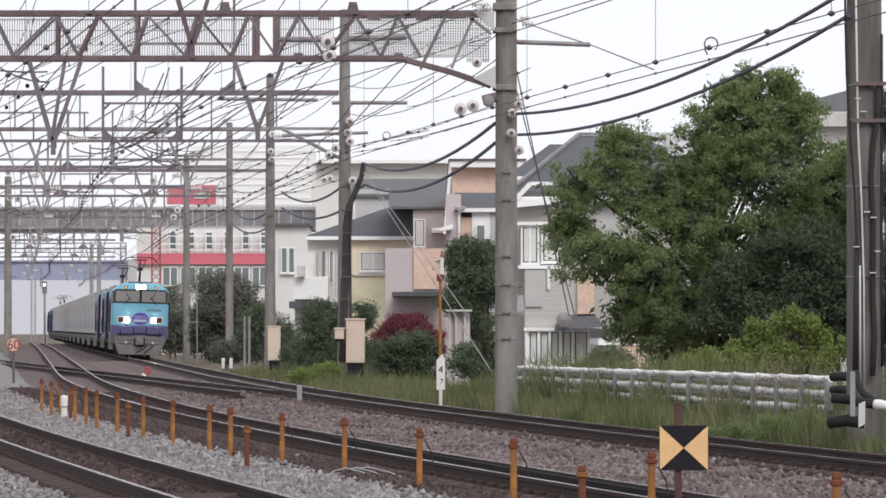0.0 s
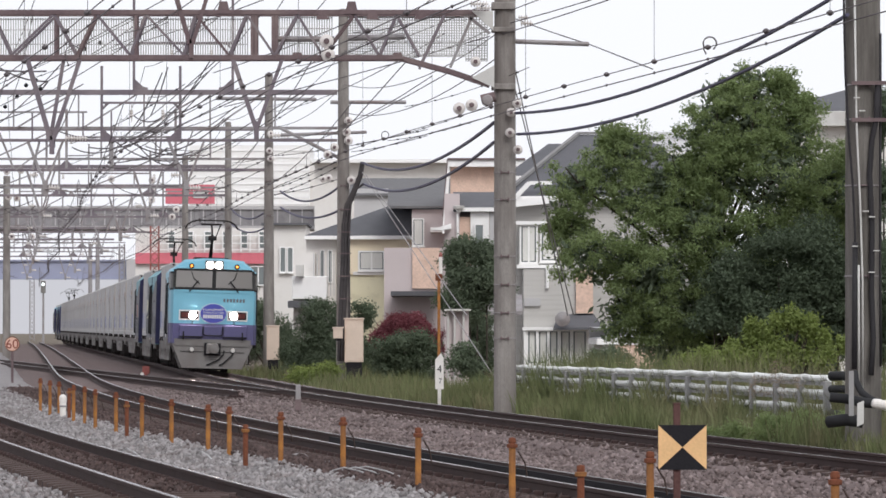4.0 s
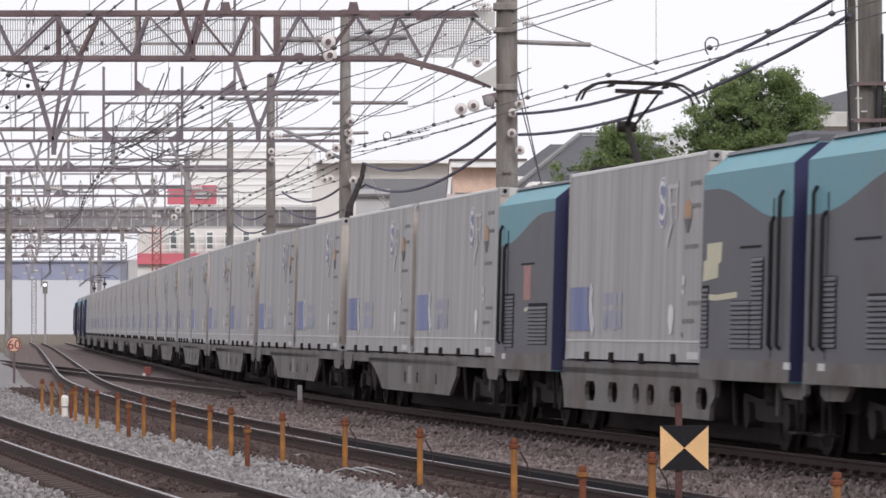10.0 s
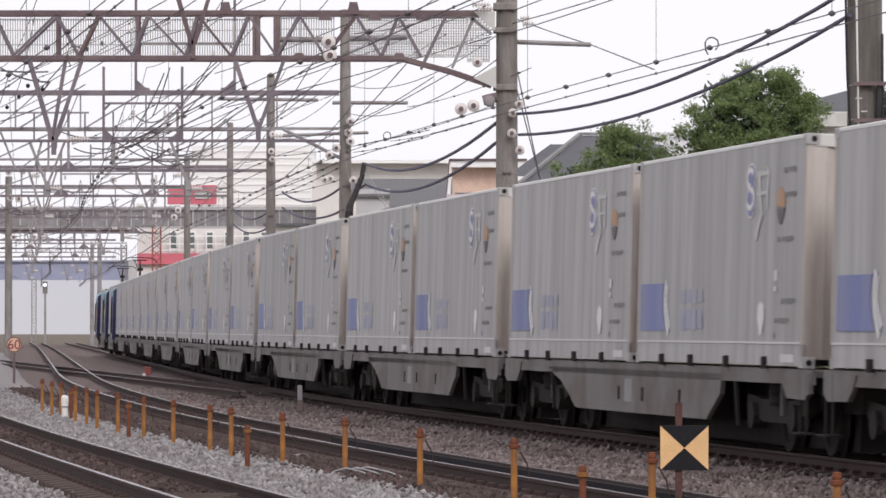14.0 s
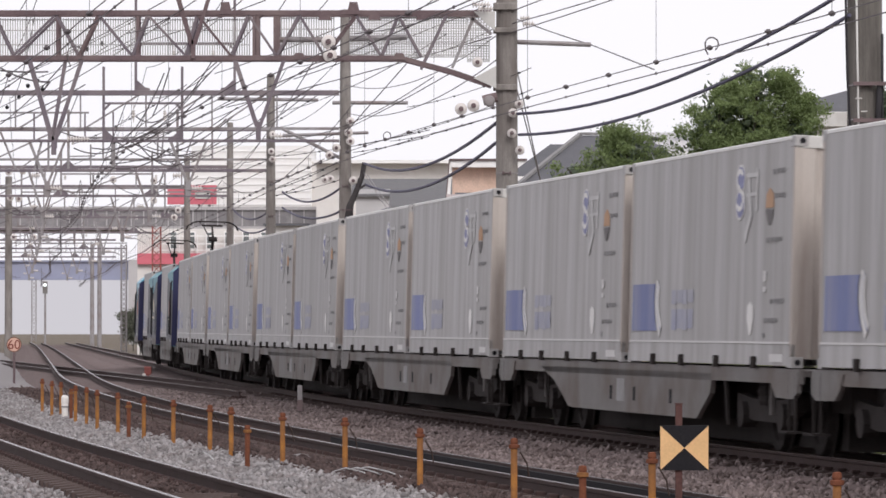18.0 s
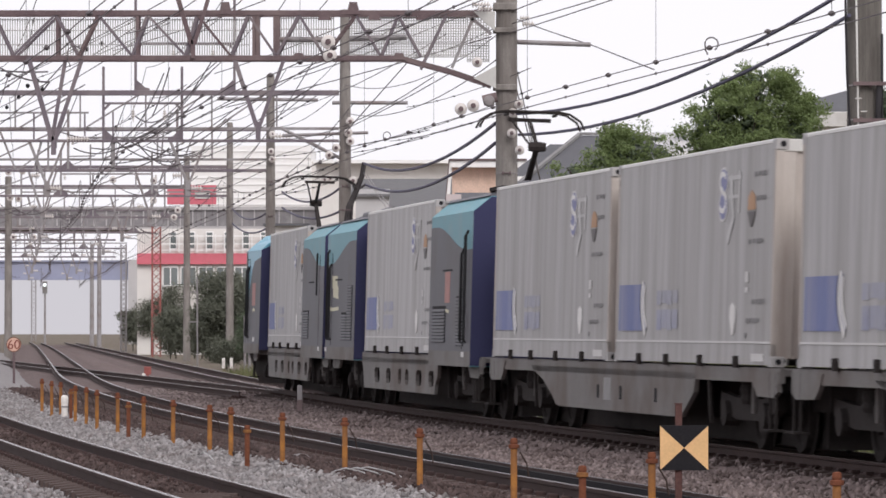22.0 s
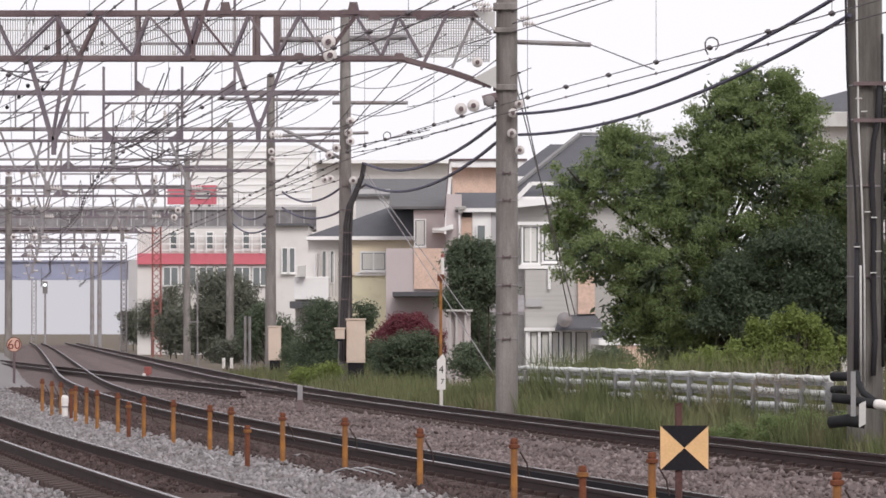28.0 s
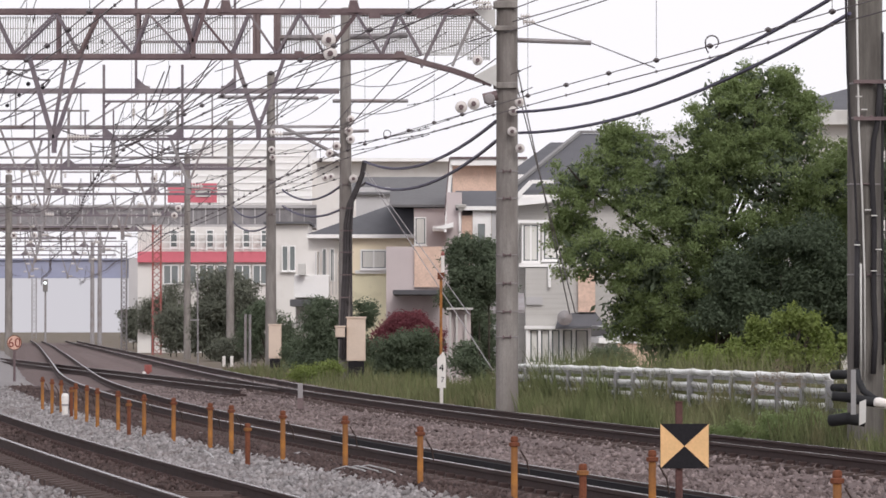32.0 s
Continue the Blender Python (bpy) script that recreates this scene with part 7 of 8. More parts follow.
# the large tree behind the guard rail
TREE_D = 116
big = thing("tree", pose(0, 0, 0), "large dense green broadleaf tree behind the guard rail", "tree", "trees and bushes beside the line")
lb = lobes_from([(5.72, 5.25, 0.72, 0.62, 0.4), (5.95, 4.5, 0.72, 0.6, 0.6), (7.678, 7.231, 0.801, 0.663, 0), (6.711, 6.333, 0.856, 0.801, 0.5), (7.54, 6.195, 0.829, 0.829, 0.6), (8.507, 6.126, 0.911, 0.856, 0.2), (6.711, 5.367, 0.829, 0.829, 0.6), (8.092, 5.09, 1.243, 0.967, 1), (9.266, 4.814, 0.76, 1.105, 0.2), (4.502, 5.643, 0.829, 0.663, 0.3), (3.397, 4.952, 0.69, 0.621, 0.4), (5.054, 4.676, 1.036, 0.76, 0.8), (3.121, 3.986, 0.525, 0.483, 0.2), (6.159, 3.986, 0.967, 0.898, 1), (3.811, 3.226, 1.036, 0.58, 0.9), (5.054, 2.881, 1.105, 0.76, 1.2), (7.816, 3.571, 1.312, 1.105, 0.6), (9.197, 3.019, 0.801, 1.174, 0), (5.469, 1.914, 1.036, 0.76, 0.8), (6.85, 2.329, 1.105, 0.967, 0.3), (4.502, 1.845, 0.69, 0.621, 0.5), (8.23, 2.052, 1.243, 0.967, -0.2), (6.159, 1.362, 0.76, 0.387, 0.2), (9.473, 1.776, 0.552, 0.829, -0.6), (8.369, 7.438, 0.276, 0.345, 0.1), (6.919, 7.051, 0.414, 0.359, 0.2), (8.783, 6.886, 0.331, 0.276, 0.2), (4.226, 6.126, 0.345, 0.276, 0.1), (9.888, 5.367, 0.304, 0.552, 0), (9.846, 4.193, 0.331, 0.829, 0.2), (9.777, 2.881, 0.414, 0.967, 0), (9.888, 1.776, 0.331, 0.829, 0)], TREE_D)
trunk_x = 6.5
b = Build().tube([(trunk_x, TREE_D + 0.4, -0.5), (trunk_x - 0.05, TREE_D + 0.4, 1.0), (trunk_x + 0.1, TREE_D + 0.4, 3.0), (trunk_x + 0.3, TREE_D + 0.3, 5.2), (trunk_x + 1.2, TREE_D + 0.2, 7.2)], 0.24, 10, 0.05)
part("trunk", b, BARK, big, "dark bark trunk")
for q in lb:
    part("limb", Build().tube([(trunk_x + 0.1, TREE_D + 0.4, max(0.8, q[2] * 0.45)), (trunk_x + (q[0] - trunk_x) * 0.45, TREE_D + 0.1, q[2] * 0.75), (q[0], q[1] + 0.2, q[2]), (q[0] + (q[0] - trunk_x) * 0.12, q[1], q[2] + q[5] * 0.7)], 0.085, 6, 0.012), BARK, big)
part("crown", leaf_mesh("crown", lb, 175000, 0.04, LEAF, 11, 0.3, 0.3, 46, 0.13, 0.8), None, big, "outer green foliage")
# inner leaves use the darker green, so shade inside the crown is coloured in
part("inner_crown", leaf_mesh("inner_crown", [(x, y + 0.5, z, a * 0.85, c * 0.8, e * 0.85) for x, y, z, a, c, e in lb], 20000, 0.1, LEAF_DARK, 12, 0.2), None, big, "inner foliage in darker green for the crown's inner shade")


bush("bright green shrub in front of the tree", [(7.565, 1.0, 0.5, 0.38, 0), (6.946, 0.86, 0.57, 0.3, 0.2), (6.265, 0.807, 0.619, 0.223, 0.2), (5.522, 0.72, 0.495, 0.149, 0), (8.246, 0.819, 0.421, 0.248, 0.1), (7.627, 1.587, 0.149, 0.198, 0), (8.085, 1.401, 0.124, 0.198, 0), (7.107, 1.376, 0.161, 0.186, 0), (6.76, 1.252, 0.111, 0.124, 0), (7.651, 1.748, 0.062, 0.173, 0), (7.354, 1.624, 0.062, 0.173, 0), (8.122, 1.562, 0.062, 0.173, 0), (7.874, 1.599, 0.05, 0.173, 0), (6.946, 1.45, 0.05, 0.149, 0), (6.389, 1.067, 0.062, 0.149, 0), (6.822, 1.525, 0.05, 0.124, 0), (8.37, 1.252, 0.062, 0.173, 0), (5.831, 0.906, 0.062, 0.124, 0), (8.803, 1.104, 0.074, 0.173, 0)], 104, 17000, 0.042, LEAF_LIGHT, 21, shell=0.3)
# foliage added before the crown, its leaf colour darkened to act as shadow
bush("dense added foliage, dark for the shaded side of the larger crown", [(7.076, 2.711, 0.807, 0.74, 0), (8.085, 2.98, 0.874, 0.874, 0), (9.027, 3.182, 0.646, 1.076, 0.2), (7.48, 1.769, 1.009, 0.673, 0), (8.69, 1.836, 0.834, 0.78, 0), (9.497, 2.173, 0.404, 1.076, 0), (6.538, 1.769, 0.538, 0.538, 0), (10.45, 2.4, 0.6, 1.5, 0), (10.5, 4.6, 0.6, 1.2, 0.2), (10.4, 0.8, 0.6, 0.8, 0), (10.6, 6.3, 0.5, 0.8, 0)], 113.6, 78000, 0.045, LEAF_SHADED, 39, False, "tree", 0.25)
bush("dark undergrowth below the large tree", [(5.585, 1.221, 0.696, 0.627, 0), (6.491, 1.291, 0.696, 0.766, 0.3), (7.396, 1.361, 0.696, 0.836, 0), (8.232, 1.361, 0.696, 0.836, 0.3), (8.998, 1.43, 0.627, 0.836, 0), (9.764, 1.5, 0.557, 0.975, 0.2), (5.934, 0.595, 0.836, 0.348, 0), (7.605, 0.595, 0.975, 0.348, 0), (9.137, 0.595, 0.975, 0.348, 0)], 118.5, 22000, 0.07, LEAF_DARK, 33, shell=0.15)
bush("dark green tree between the houses", [(0.911, 3.464, 0.804, 0.804, 0), (1.446, 2.929, 0.625, 0.714, 0.3), (0.5, 2.75, 0.536, 0.714, 0.2), (1.143, 2.393, 0.536, 0.321, 0), (0.321, 2.393, 0.357, 0.536, 0.3), (0.857, 2, 0.5, 0.393, 0.3), (0.732, 4, 0.429, 0.357, 0), (1.446, 3.821, 0.393, 0.446, 0)], 150, 30000, 0.05, LEAF_DARK, 22, False, "tree")
bush("dark green shrub behind the mast", [(1.202, 1.318, 0.364, 0.765, 0), (1.421, 0.407, 0.437, 0.546, 0.2), (0.984, 0.316, 0.401, 0.474, 0)], 153, 14000, 0.05, LEAF_DARK, 41, False)
bush("dark round tree beside the line", [(-11.821, 2.748, 1.56, 2.121, 0), (-12.85, 1.656, 0.936, 1.715, 0.3), (-10.792, 1.656, 0.873, 1.715, 0.2), (-11.821, 0.72, 1.715, 0.998, 0.3)], 262, 60000, 0.085, LEAF_HAZED, 23, True, "tree", 0.2)
bush("dark red-leaved bush beside the line", [(-1.159, 1.343, 0.982, 0.511, 0), (-1.748, 1.107, 0.629, 0.55, 0.2), (-0.471, 1.107, 0.511, 0.511, 0.1), (-0.963, 1.618, 0.471, 0.314, 0), (-2.043, 1.304, 0.393, 0.354, 0), (-1.552, 1.696, 0.432, 0.236, 0)], 165, 24000, 0.045, LEAF_RED, 24)
bush("dark green hedge below the red bush", [(-1.041, 0.883, 0.868, 0.424, 0), (-1.813, 0.69, 0.579, 0.482, 0), (-0.752, 0.246, 0.771, 0.482, 0), (-1.62, 0.15, 0.675, 0.424, 0)], 162, 20000, 0.05, LEAF_DARK, 25)
bush("green bush beside the cable mast", [(-4.18, 1.9, 0.76, 0.6, 0), (-4.48, 1.1, 0.8, 0.7, 0.2), (-2.88, 1.9, 0.6, 0.44, -0.3), (-4.08, 0.3, 1, 0.44, 0.2), (-4.78, 0.1, 0.8, 0.36, 0.1)], 168, 26000, 0.05, LEAF_DARK, 26)
bush("green bush beside the mast", [(-8.225, 1.75, 0.625, 0.875, 0), (-6.975, 1, 0.55, 0.875, 0), (-8.6, 1, 0.5, 0.75, 0), (-6.6, 0, 0.875, 0.5, 0)], 210, 16000, 0.06, LEAF_DARK, 27)
bush("low dark hedge along the far track", [(-17.214, 1.571, 0.929, 1.214, 0), (-16.214, 1.5, 1, 1.25, 0.3), (-15.214, 1.214, 0.893, 1.071, 0), (-16.857, 0.571, 1.214, 0.571, 0), (-15.679, 0.429, 1.214, 0.571, 0)], 300, 16000, 0.085, LEAF_HAZED, 34, False, shell=0.2)
bush("far grey-green scrub beside the overpass", [(-26.095, 1.881, 1.238, 1.333, 0), (-24.667, 1.738, 1.333, 1.429, 0.3), (-23.429, 1.595, 1.143, 1.238, 0), (-25.429, 0.833, 1.619, 0.476, 0)], 400, 14000, 0.11, LEAF_HAZED, 40, False, shell=0.2)
bush("grey-green scrub between the masts", [(-10.096, 0.337, 0.74, 0.529, 0), (-9.224, 0.496, 0.793, 0.661, 0.2), (-8.299, 0.443, 0.74, 0.661, 0), (-7.374, 0.654, 0.793, 0.846, 0)], 222, 18000, 0.065, LEAF_HAZED, 35, False, shell=0.2)
bush("tangled green scrub below the cable mast", [(-5.276, 0.546, 0.72, 0.593, 0), (-4.429, 0.652, 0.72, 0.72, 0.2), (-3.475, 0.652, 0.636, 0.72, 0), (-2.734, 0.335, 0.551, 0.509, 0.1)], 178, 20000, 0.055, LEAF_DARK, 36, False, shell=0.2)
bush("pale green weeds by the mast", [(-3.643, 0.071, 0.5, 0.25, 0), (-4.268, -0.018, 0.536, 0.179, 0.1)], 150, 5000, 0.045, LEAF_LIGHT, 28)
bush("distant dark green trees", [(-21.193, 2.486, 0.904, 1.479, 0), (-19.673, 2.938, 0.821, 1.848, 0), (-21.029, 1.418, 1.232, 0.904, 0), (-19.468, 1.089, 1.027, 0.904, 0)], 345, 16000, 0.09, LEAF_HAZED, 29, False, "tree")
bush("dark green climbing bush by the fence", [(0.567, 0.5, 0.4, 0.533, 0), (0.933, 0.25, 0.333, 0.333, 0), (4.933, 0.5, 0.567, 0.367, 0), (4.433, 0.25, 0.5, 0.267, 0)], 140, 9000, 0.05, LEAF_DARK, 30)




bush("tangled fresh weeds in the grass", [(4.898, -0.156, 0.3, 0.211, 0), (5.603, -0.139, 0.388, 0.264, 0), (5.295, -0.086, 0.211, 0.264, 0), (6.175, -0.191, 0.264, 0.194, 0), (4.546, -0.13, 0.211, 0.159, 0), (5.867, -0.244, 0.3, 0.176, 0), (6.5, -0.24, 0.28, 0.2, 0), (6.85, -0.26, 0.25, 0.18, 0.1), (5.1, 0.02, 0.16, 0.2, -0.4), (5.75, 0.0, 0.2, 0.22, -0.4), (6.3, 0.0, 0.18, 0.2, -0.3), (5.45, -0.32, 0.4, 0.12, 0.4), (4.2, -0.22, 0.2, 0.15, 0), (3.7, -0.2, 0.18, 0.14, 0)], 74, 20000, 0.022, LEAF, 37, False)
WEED_TAN = leaf_mat("tan_seed_head", (0.24, 0.19, 0.14), (0.28, 0.22, 0.16), 0.4)
bush("tall tan seeding weeds before the guard rail", [(5.32, 0.731, 0.027, 0.308, 0), (5.121, 0.64, 0.027, 0.29, 0), (5.501, 0.686, 0.027, 0.308, 0), (5.682, 0.55, 0.027, 0.235, 0), (4.976, 0.523, 0.027, 0.235, 0), (5.23, 0.505, 0.027, 0.235, 0), (5.429, 0.469, 0.027, 0.217, 0)], 76, 1100, 0.016, WEED_TAN, 38, False)


def grass(name, count, region, height, material, label, seed):
    """Upright blades; region gives (x, y) from two random numbers."""
    rg = np.random.default_rng(seed)
    u, w = rg.random(count), rg.random(count)
    x, y = region(u, w)
    h = height[0] + (height[1] - height[0]) * rg.random(count) ** 1.6
    h *= 0.6 + 0.8 * np.clip(np.sin(x * 1.3 + y * 0.21) * 0.5 + 0.5 + 0.3 * np.sin(y * 0.9), 0, 1)
    ang, lean = rg.random(count) * 6.283, rg.normal(0, 0.22, (count, 2))
    wd = 0.009 + 0.009 * rg.random(count)
    cx, cy = np.cos(ang) * wd, np.sin(ang) * wd
    z0 = np.full(count, -0.5)
    v = np.stack([np.stack([x - cx, y - cy, z0], 1), np.stack([x + cx, y + cy, z0], 1),
                  np.stack([x + cx * 0.7 + lean[:, 0] * h * 0.4, y + cy * 0.7 + lean[:, 1] * h * 0.4, z0 + h * 0.6], 1), np.stack([x + lean[:, 0] * h, y + lean[:, 1] * h, z0 + h], 1),
                  np.stack([x - cx * 0.7 + lean[:, 0] * h * 0.4, y - cy * 0.7 + lean[:, 1] * h * 0.4, z0 + h * 0.6], 1)], axis=1)
    tri = np.array([(0, 1, 2), (0, 2, 4), (4, 2, 3)])
    f = (tri[None] + (np.arange(count) * 5)[:, None, None]).reshape(-1, 3)
    me = bpy.data.meshes.new(name)
    me.vertices.add(count * 5), me.loops.add(len(f) * 3), me.polygons.add(len(f))
    me.vertices.foreach_set("co", v.reshape(-1))
    me.loops.foreach_set("vertex_index", f.reshape(-1))
    me.polygons.foreach_set("loop_start", np.arange(len(f)) * 3)
    me.update(calc_edges=True)
    me.materials.append(material)
    return tagged(new(name, me), label, "grass", kind="stuff")


def beside_a(y0, y1, o0, o1):
    def place(u, w):
        y = y0 + (y1 - y0) * u
        o = o0 + (o1 - o0) * w
        return np.interp(y, LINE_A.y, LINE_A.x) + o, y
    return place


grass("grass", 60000, beside_a(52, 118, 3.2, 6.2), (0.25, 0.85), GRASS, "tall dry green grass along the freight track", 41)
grass("grass", 15000, beside_a(60, 112, 4.6, 6.6), (0.6, 1.25), GRASS, "tall dry grass against the guard rail", 43)
grass("grass", 16000, beside_a(118, 200, 2.4, 7), (0.2, 0.6), GRASS, "short green grass along the freight track", 42)


# ================= trackside things =================
RUBBER_TIE = mat("dark_tie_wire", (0.05, 0.035, 0.03), 0.8, var=0.2)


def stake(x, y, h, label="orange-painted steel post with a rusty cap beside the track", short=False):
    p = thing("marker_post", pose(x, y, -0.2), label, "post", "orange marker posts")
    hh = h + 0.2
    part("shaft", Build().lathe([(0.029, 0), (0.029, hh - 0.03), (0.026, hh)], n=12), RUST if short else ORANGE, p)
    part("collar", Build().lathe([(0.029, hh - 0.075), (0.046, hh - 0.07), (0.048, hh - 0.04), (0.03, hh - 0.035)], n=12), ORANGE if short else RUST, p, "rusty collar")
    part("cap", Build().lathe([(0.029, hh - 0.035), (0.034, hh - 0.02), (0.03, hh + 0.012), (0.012, hh + 0.018)], n=12), RUST, p)
    if not short:
        part("wire_tie", Build().tube([(0.05, -0.02, hh - 0.1), (0.11, -0.03, hh - 0.2), (0.13, -0.02, hh - 0.32)], 0.007, 4), RUBBER_TIE, p)
    return p


POSTS = [(2.63, 31.7), (1.62, 36.8), (0.62, 41.4), (-0.22, 45.5), (-1.05, 50.9), (-1.82, 53.9), (-2.57, 57.6), (-2.91, 59.3), (-3.60, 63.4), (-4.19, 66.5), (-4.82, 70.4), (-5.36, 73.6), (-5.78, 77.0), (-6.13, 79.2)]
for x, y in POSTS:
    stake(x, y, 0.519)
for x, y, z, thin in [(1.088, 37, 0.408, 1), (-2.224, 54, 0.375, 1), (-4.534, 68.5, 0.415, 1), (-6.345, 81, 0.439, 1), (-6.84, 85, 0.508, 0), (-7.002, 85, 0.529, 0), (-7.428, 88, 0.536, 0)]:
    stake(x, y, z, "thin rusty post with an orange head beside the track", thin > 0)
w = thing("white_marker", pose(-6.610, 83, 0.0), "white plastic marker bollard on the ballast", "marker")
part("body", Build().lathe([(0.055, -0.1), (0.055, 0.08), (0.06, 0.09), (0.06, 0.18), (0.065, 0.19), (0.065, 0.27), (0.05, 0.31), (0.02, 0.32)], n=16), WHITE, w)
part("band", Build().lathe([(0.061, 0.1), (0.063, 0.105), (0.063, 0.125), (0.061, 0.13)], n=16), STEEL_GREY, w)

# black and yellow square board
s = thing("warning_board", pose(2.033, 40, 0), "square board with black and yellow triangles on a brown post", "sign")
c = 0.486
r = 0.205
part("post", Build().box(-0.03 - 0.045, 0.03 - 0.045, 0.02, 0.08, -0.6, 0.852, 0.008).box(-0.078, -0.012, 0.015, 0.085, 0.852, 0.862), mat("red_brown_post_paint", (0.105, 0.055, 0.05), 0.8, var=0.3, scale=8), s, "rusty brown post")
part("board", Build().box(-r, r, 0, 0.018, c - r * 0.92, c + r * 0.92, 0.004), BLACK, s)
q = r * 0.99
part("triangle", Build().prism([(-q, c - q * 0.92), (0, c), (-q, c + q * 0.92)], -0.004, 0), YELLOW, s, "faded yellow triangle")
part("triangle", Build().prism([(q, c - q * 0.92), (0, c), (q, c + q * 0.92)], -0.004, 0), YELLOW, s, "faded yellow triangle")

# speed board
s = thing("speed_board", pose(-11.746, 130, 0), "round peach-coloured speed board lettered 60 on a slim post", "sign")
part("post", Build().tube([(0, 0.03, -0.5), (0, 0.03, 0.850)], 0.035, 8), STEEL_BROWN, s)
part("board", Build().lathe([(0.2, 0), (0.2, 0.02)], (0, 0, 1.036), 20, "y"), mat("pale_peach_enamel", (0.68, 0.45, 0.36), 0.5, var=0.08), s)
text_plate(s, "lettering", "60", 0.36, pose(0, -0.006, 1.020, 90, 0, 0), mat("dark_red_figure", (0.2, 0.05, 0.04), 0.6))
part("rim", Build().tube([(0.195 * math.cos(radians(a)), 0.0, 1.036 + 0.195 * math.sin(radians(a))) for a in range(0, 361, 15)], 0.011, 6), RUST, s, "worn rusty rim")
# kilometre board
s = thing("gradient_board", pose(-0.040, 112, 0), "white pointed distance board lettered 4 in the grass", "sign")
part("board", Build().prism([(-0.1, 0.033), (0.1, 0.033), (0.1, 0.753), (0.04, 0.887), (-0.1, 0.727)], 0, 0.02), WHITE, s)
part("post", Build().box(-0.04, 0.04, 0.02, 0.06, -0.5, 0.700), WHITE, s)
text_plate(s, "lettering", "4", 0.24, pose(0, -0.006, 0.500, 90, 0, 0), BLACK)
text_plate(s, "lettering", "7", 0.18, pose(0.02, -0.006, 0.220, 90, 0, 0), BLACK)
# small stake and red track device
s = thing("short_stake", pose(-2.861, 95, 0), "short weathered stake with a dark foot", "post")
part("shaft", Build().box(-0.05, 0.05, -0.05, 0.05, 0.052, 0.346, 0.012), STEEL_GREY, s)
part("foot", Build().box(-0.055, 0.055, -0.055, 0.055, -0.163, 0.052), STEEL_BROWN, s)
s = thing("point_indicator", pose(-9.819, 158, -0.35), "small red and white point indicator between tracks", "signal")
part("stand", Build().box(-0.05, 0.05, -0.05, 0.05, 0, 0.5).box(-0.2, 0.2, -0.15, 0.15, 0, 0.08), RED_STEEL, s)
part("head", Build().box(-0.12, 0.12, -0.08, 0.08, 0.3, 0.55, 0.02), RED_STEEL, s)
part("lens", Build().lathe([(0.06, -0.09), (0.06, -0.08)], (-0.13, 0, 0.28), 10, "y"), WHITE, s)


def relay_box(x, y, w, zt, zb, leg, label):
    t = thing("relay_cabinet", pose(x, y, 0), label, "cabinet", "relay cabinets")
    part("body", Build().box(-w / 2, w / 2, -0.22, 0.22, zb, zt - 0.05, 0.015), CREAM, t)
    part("roof", Build().box(-w / 2 - 0.03, w / 2 + 0.03, -0.25, 0.25, zt - 0.05, zt, 0.012), CREAM, t)
    part("door", Build().box(-w / 2 + 0.04, w / 2 - 0.04, -0.235, -0.22, zb + 0.04, zt - 0.1), CREAM, t)
    part("leg", Build().box(-w / 2 + 0.05, w / 2 - 0.05, -0.18, 0.18, leg, zb), BLACK, t, "black base")
    return t


relay_box(-2.787, 152, 0.6, 1.790, 0.378, -0.45, "cream relay cabinet on a black base")
relay_box(-3.293, 151.7, 0.3, 1.500, 1.138, 1.066, "small grey junction box on the mast")
relay_box(-6.730, 190, 0.5, 1.568, 0.188, -0.45, "cream relay cabinet on a black base")

# signal post with red crossbar near the bushes
s = thing("orange_post", pose(-0.064, 135, -0.5), "rusty orange steel post topped by a white pipe", "post")
part("shaft", Build().box(-0.04, 0.04, -0.04, 0.04, 0, 2.979 + 0.5, 0.01), ORANGE, s)
part("cap", Build().box(-0.1, 0.1, -0.09, 0.09, 2.818 + 0.5, 3.011 + 0.5, 0.01), RUST, s)
part("pipe", Build().lathe([(0.05, 2.979 + 0.5), (0.05, 3.461 + 0.5), (0.04, 3.493 + 0.5)], (0.05, 0, 0), 10), WHITE, s, "white pipe on top")
part("tip", Build().lathe([(0.05, 3.493 + 0.5), (0.055, 3.557 + 0.5), (0.02, 3.621 + 0.5)], (0.05, 0, 0), 10), RED_STEEL, s, "red tip")

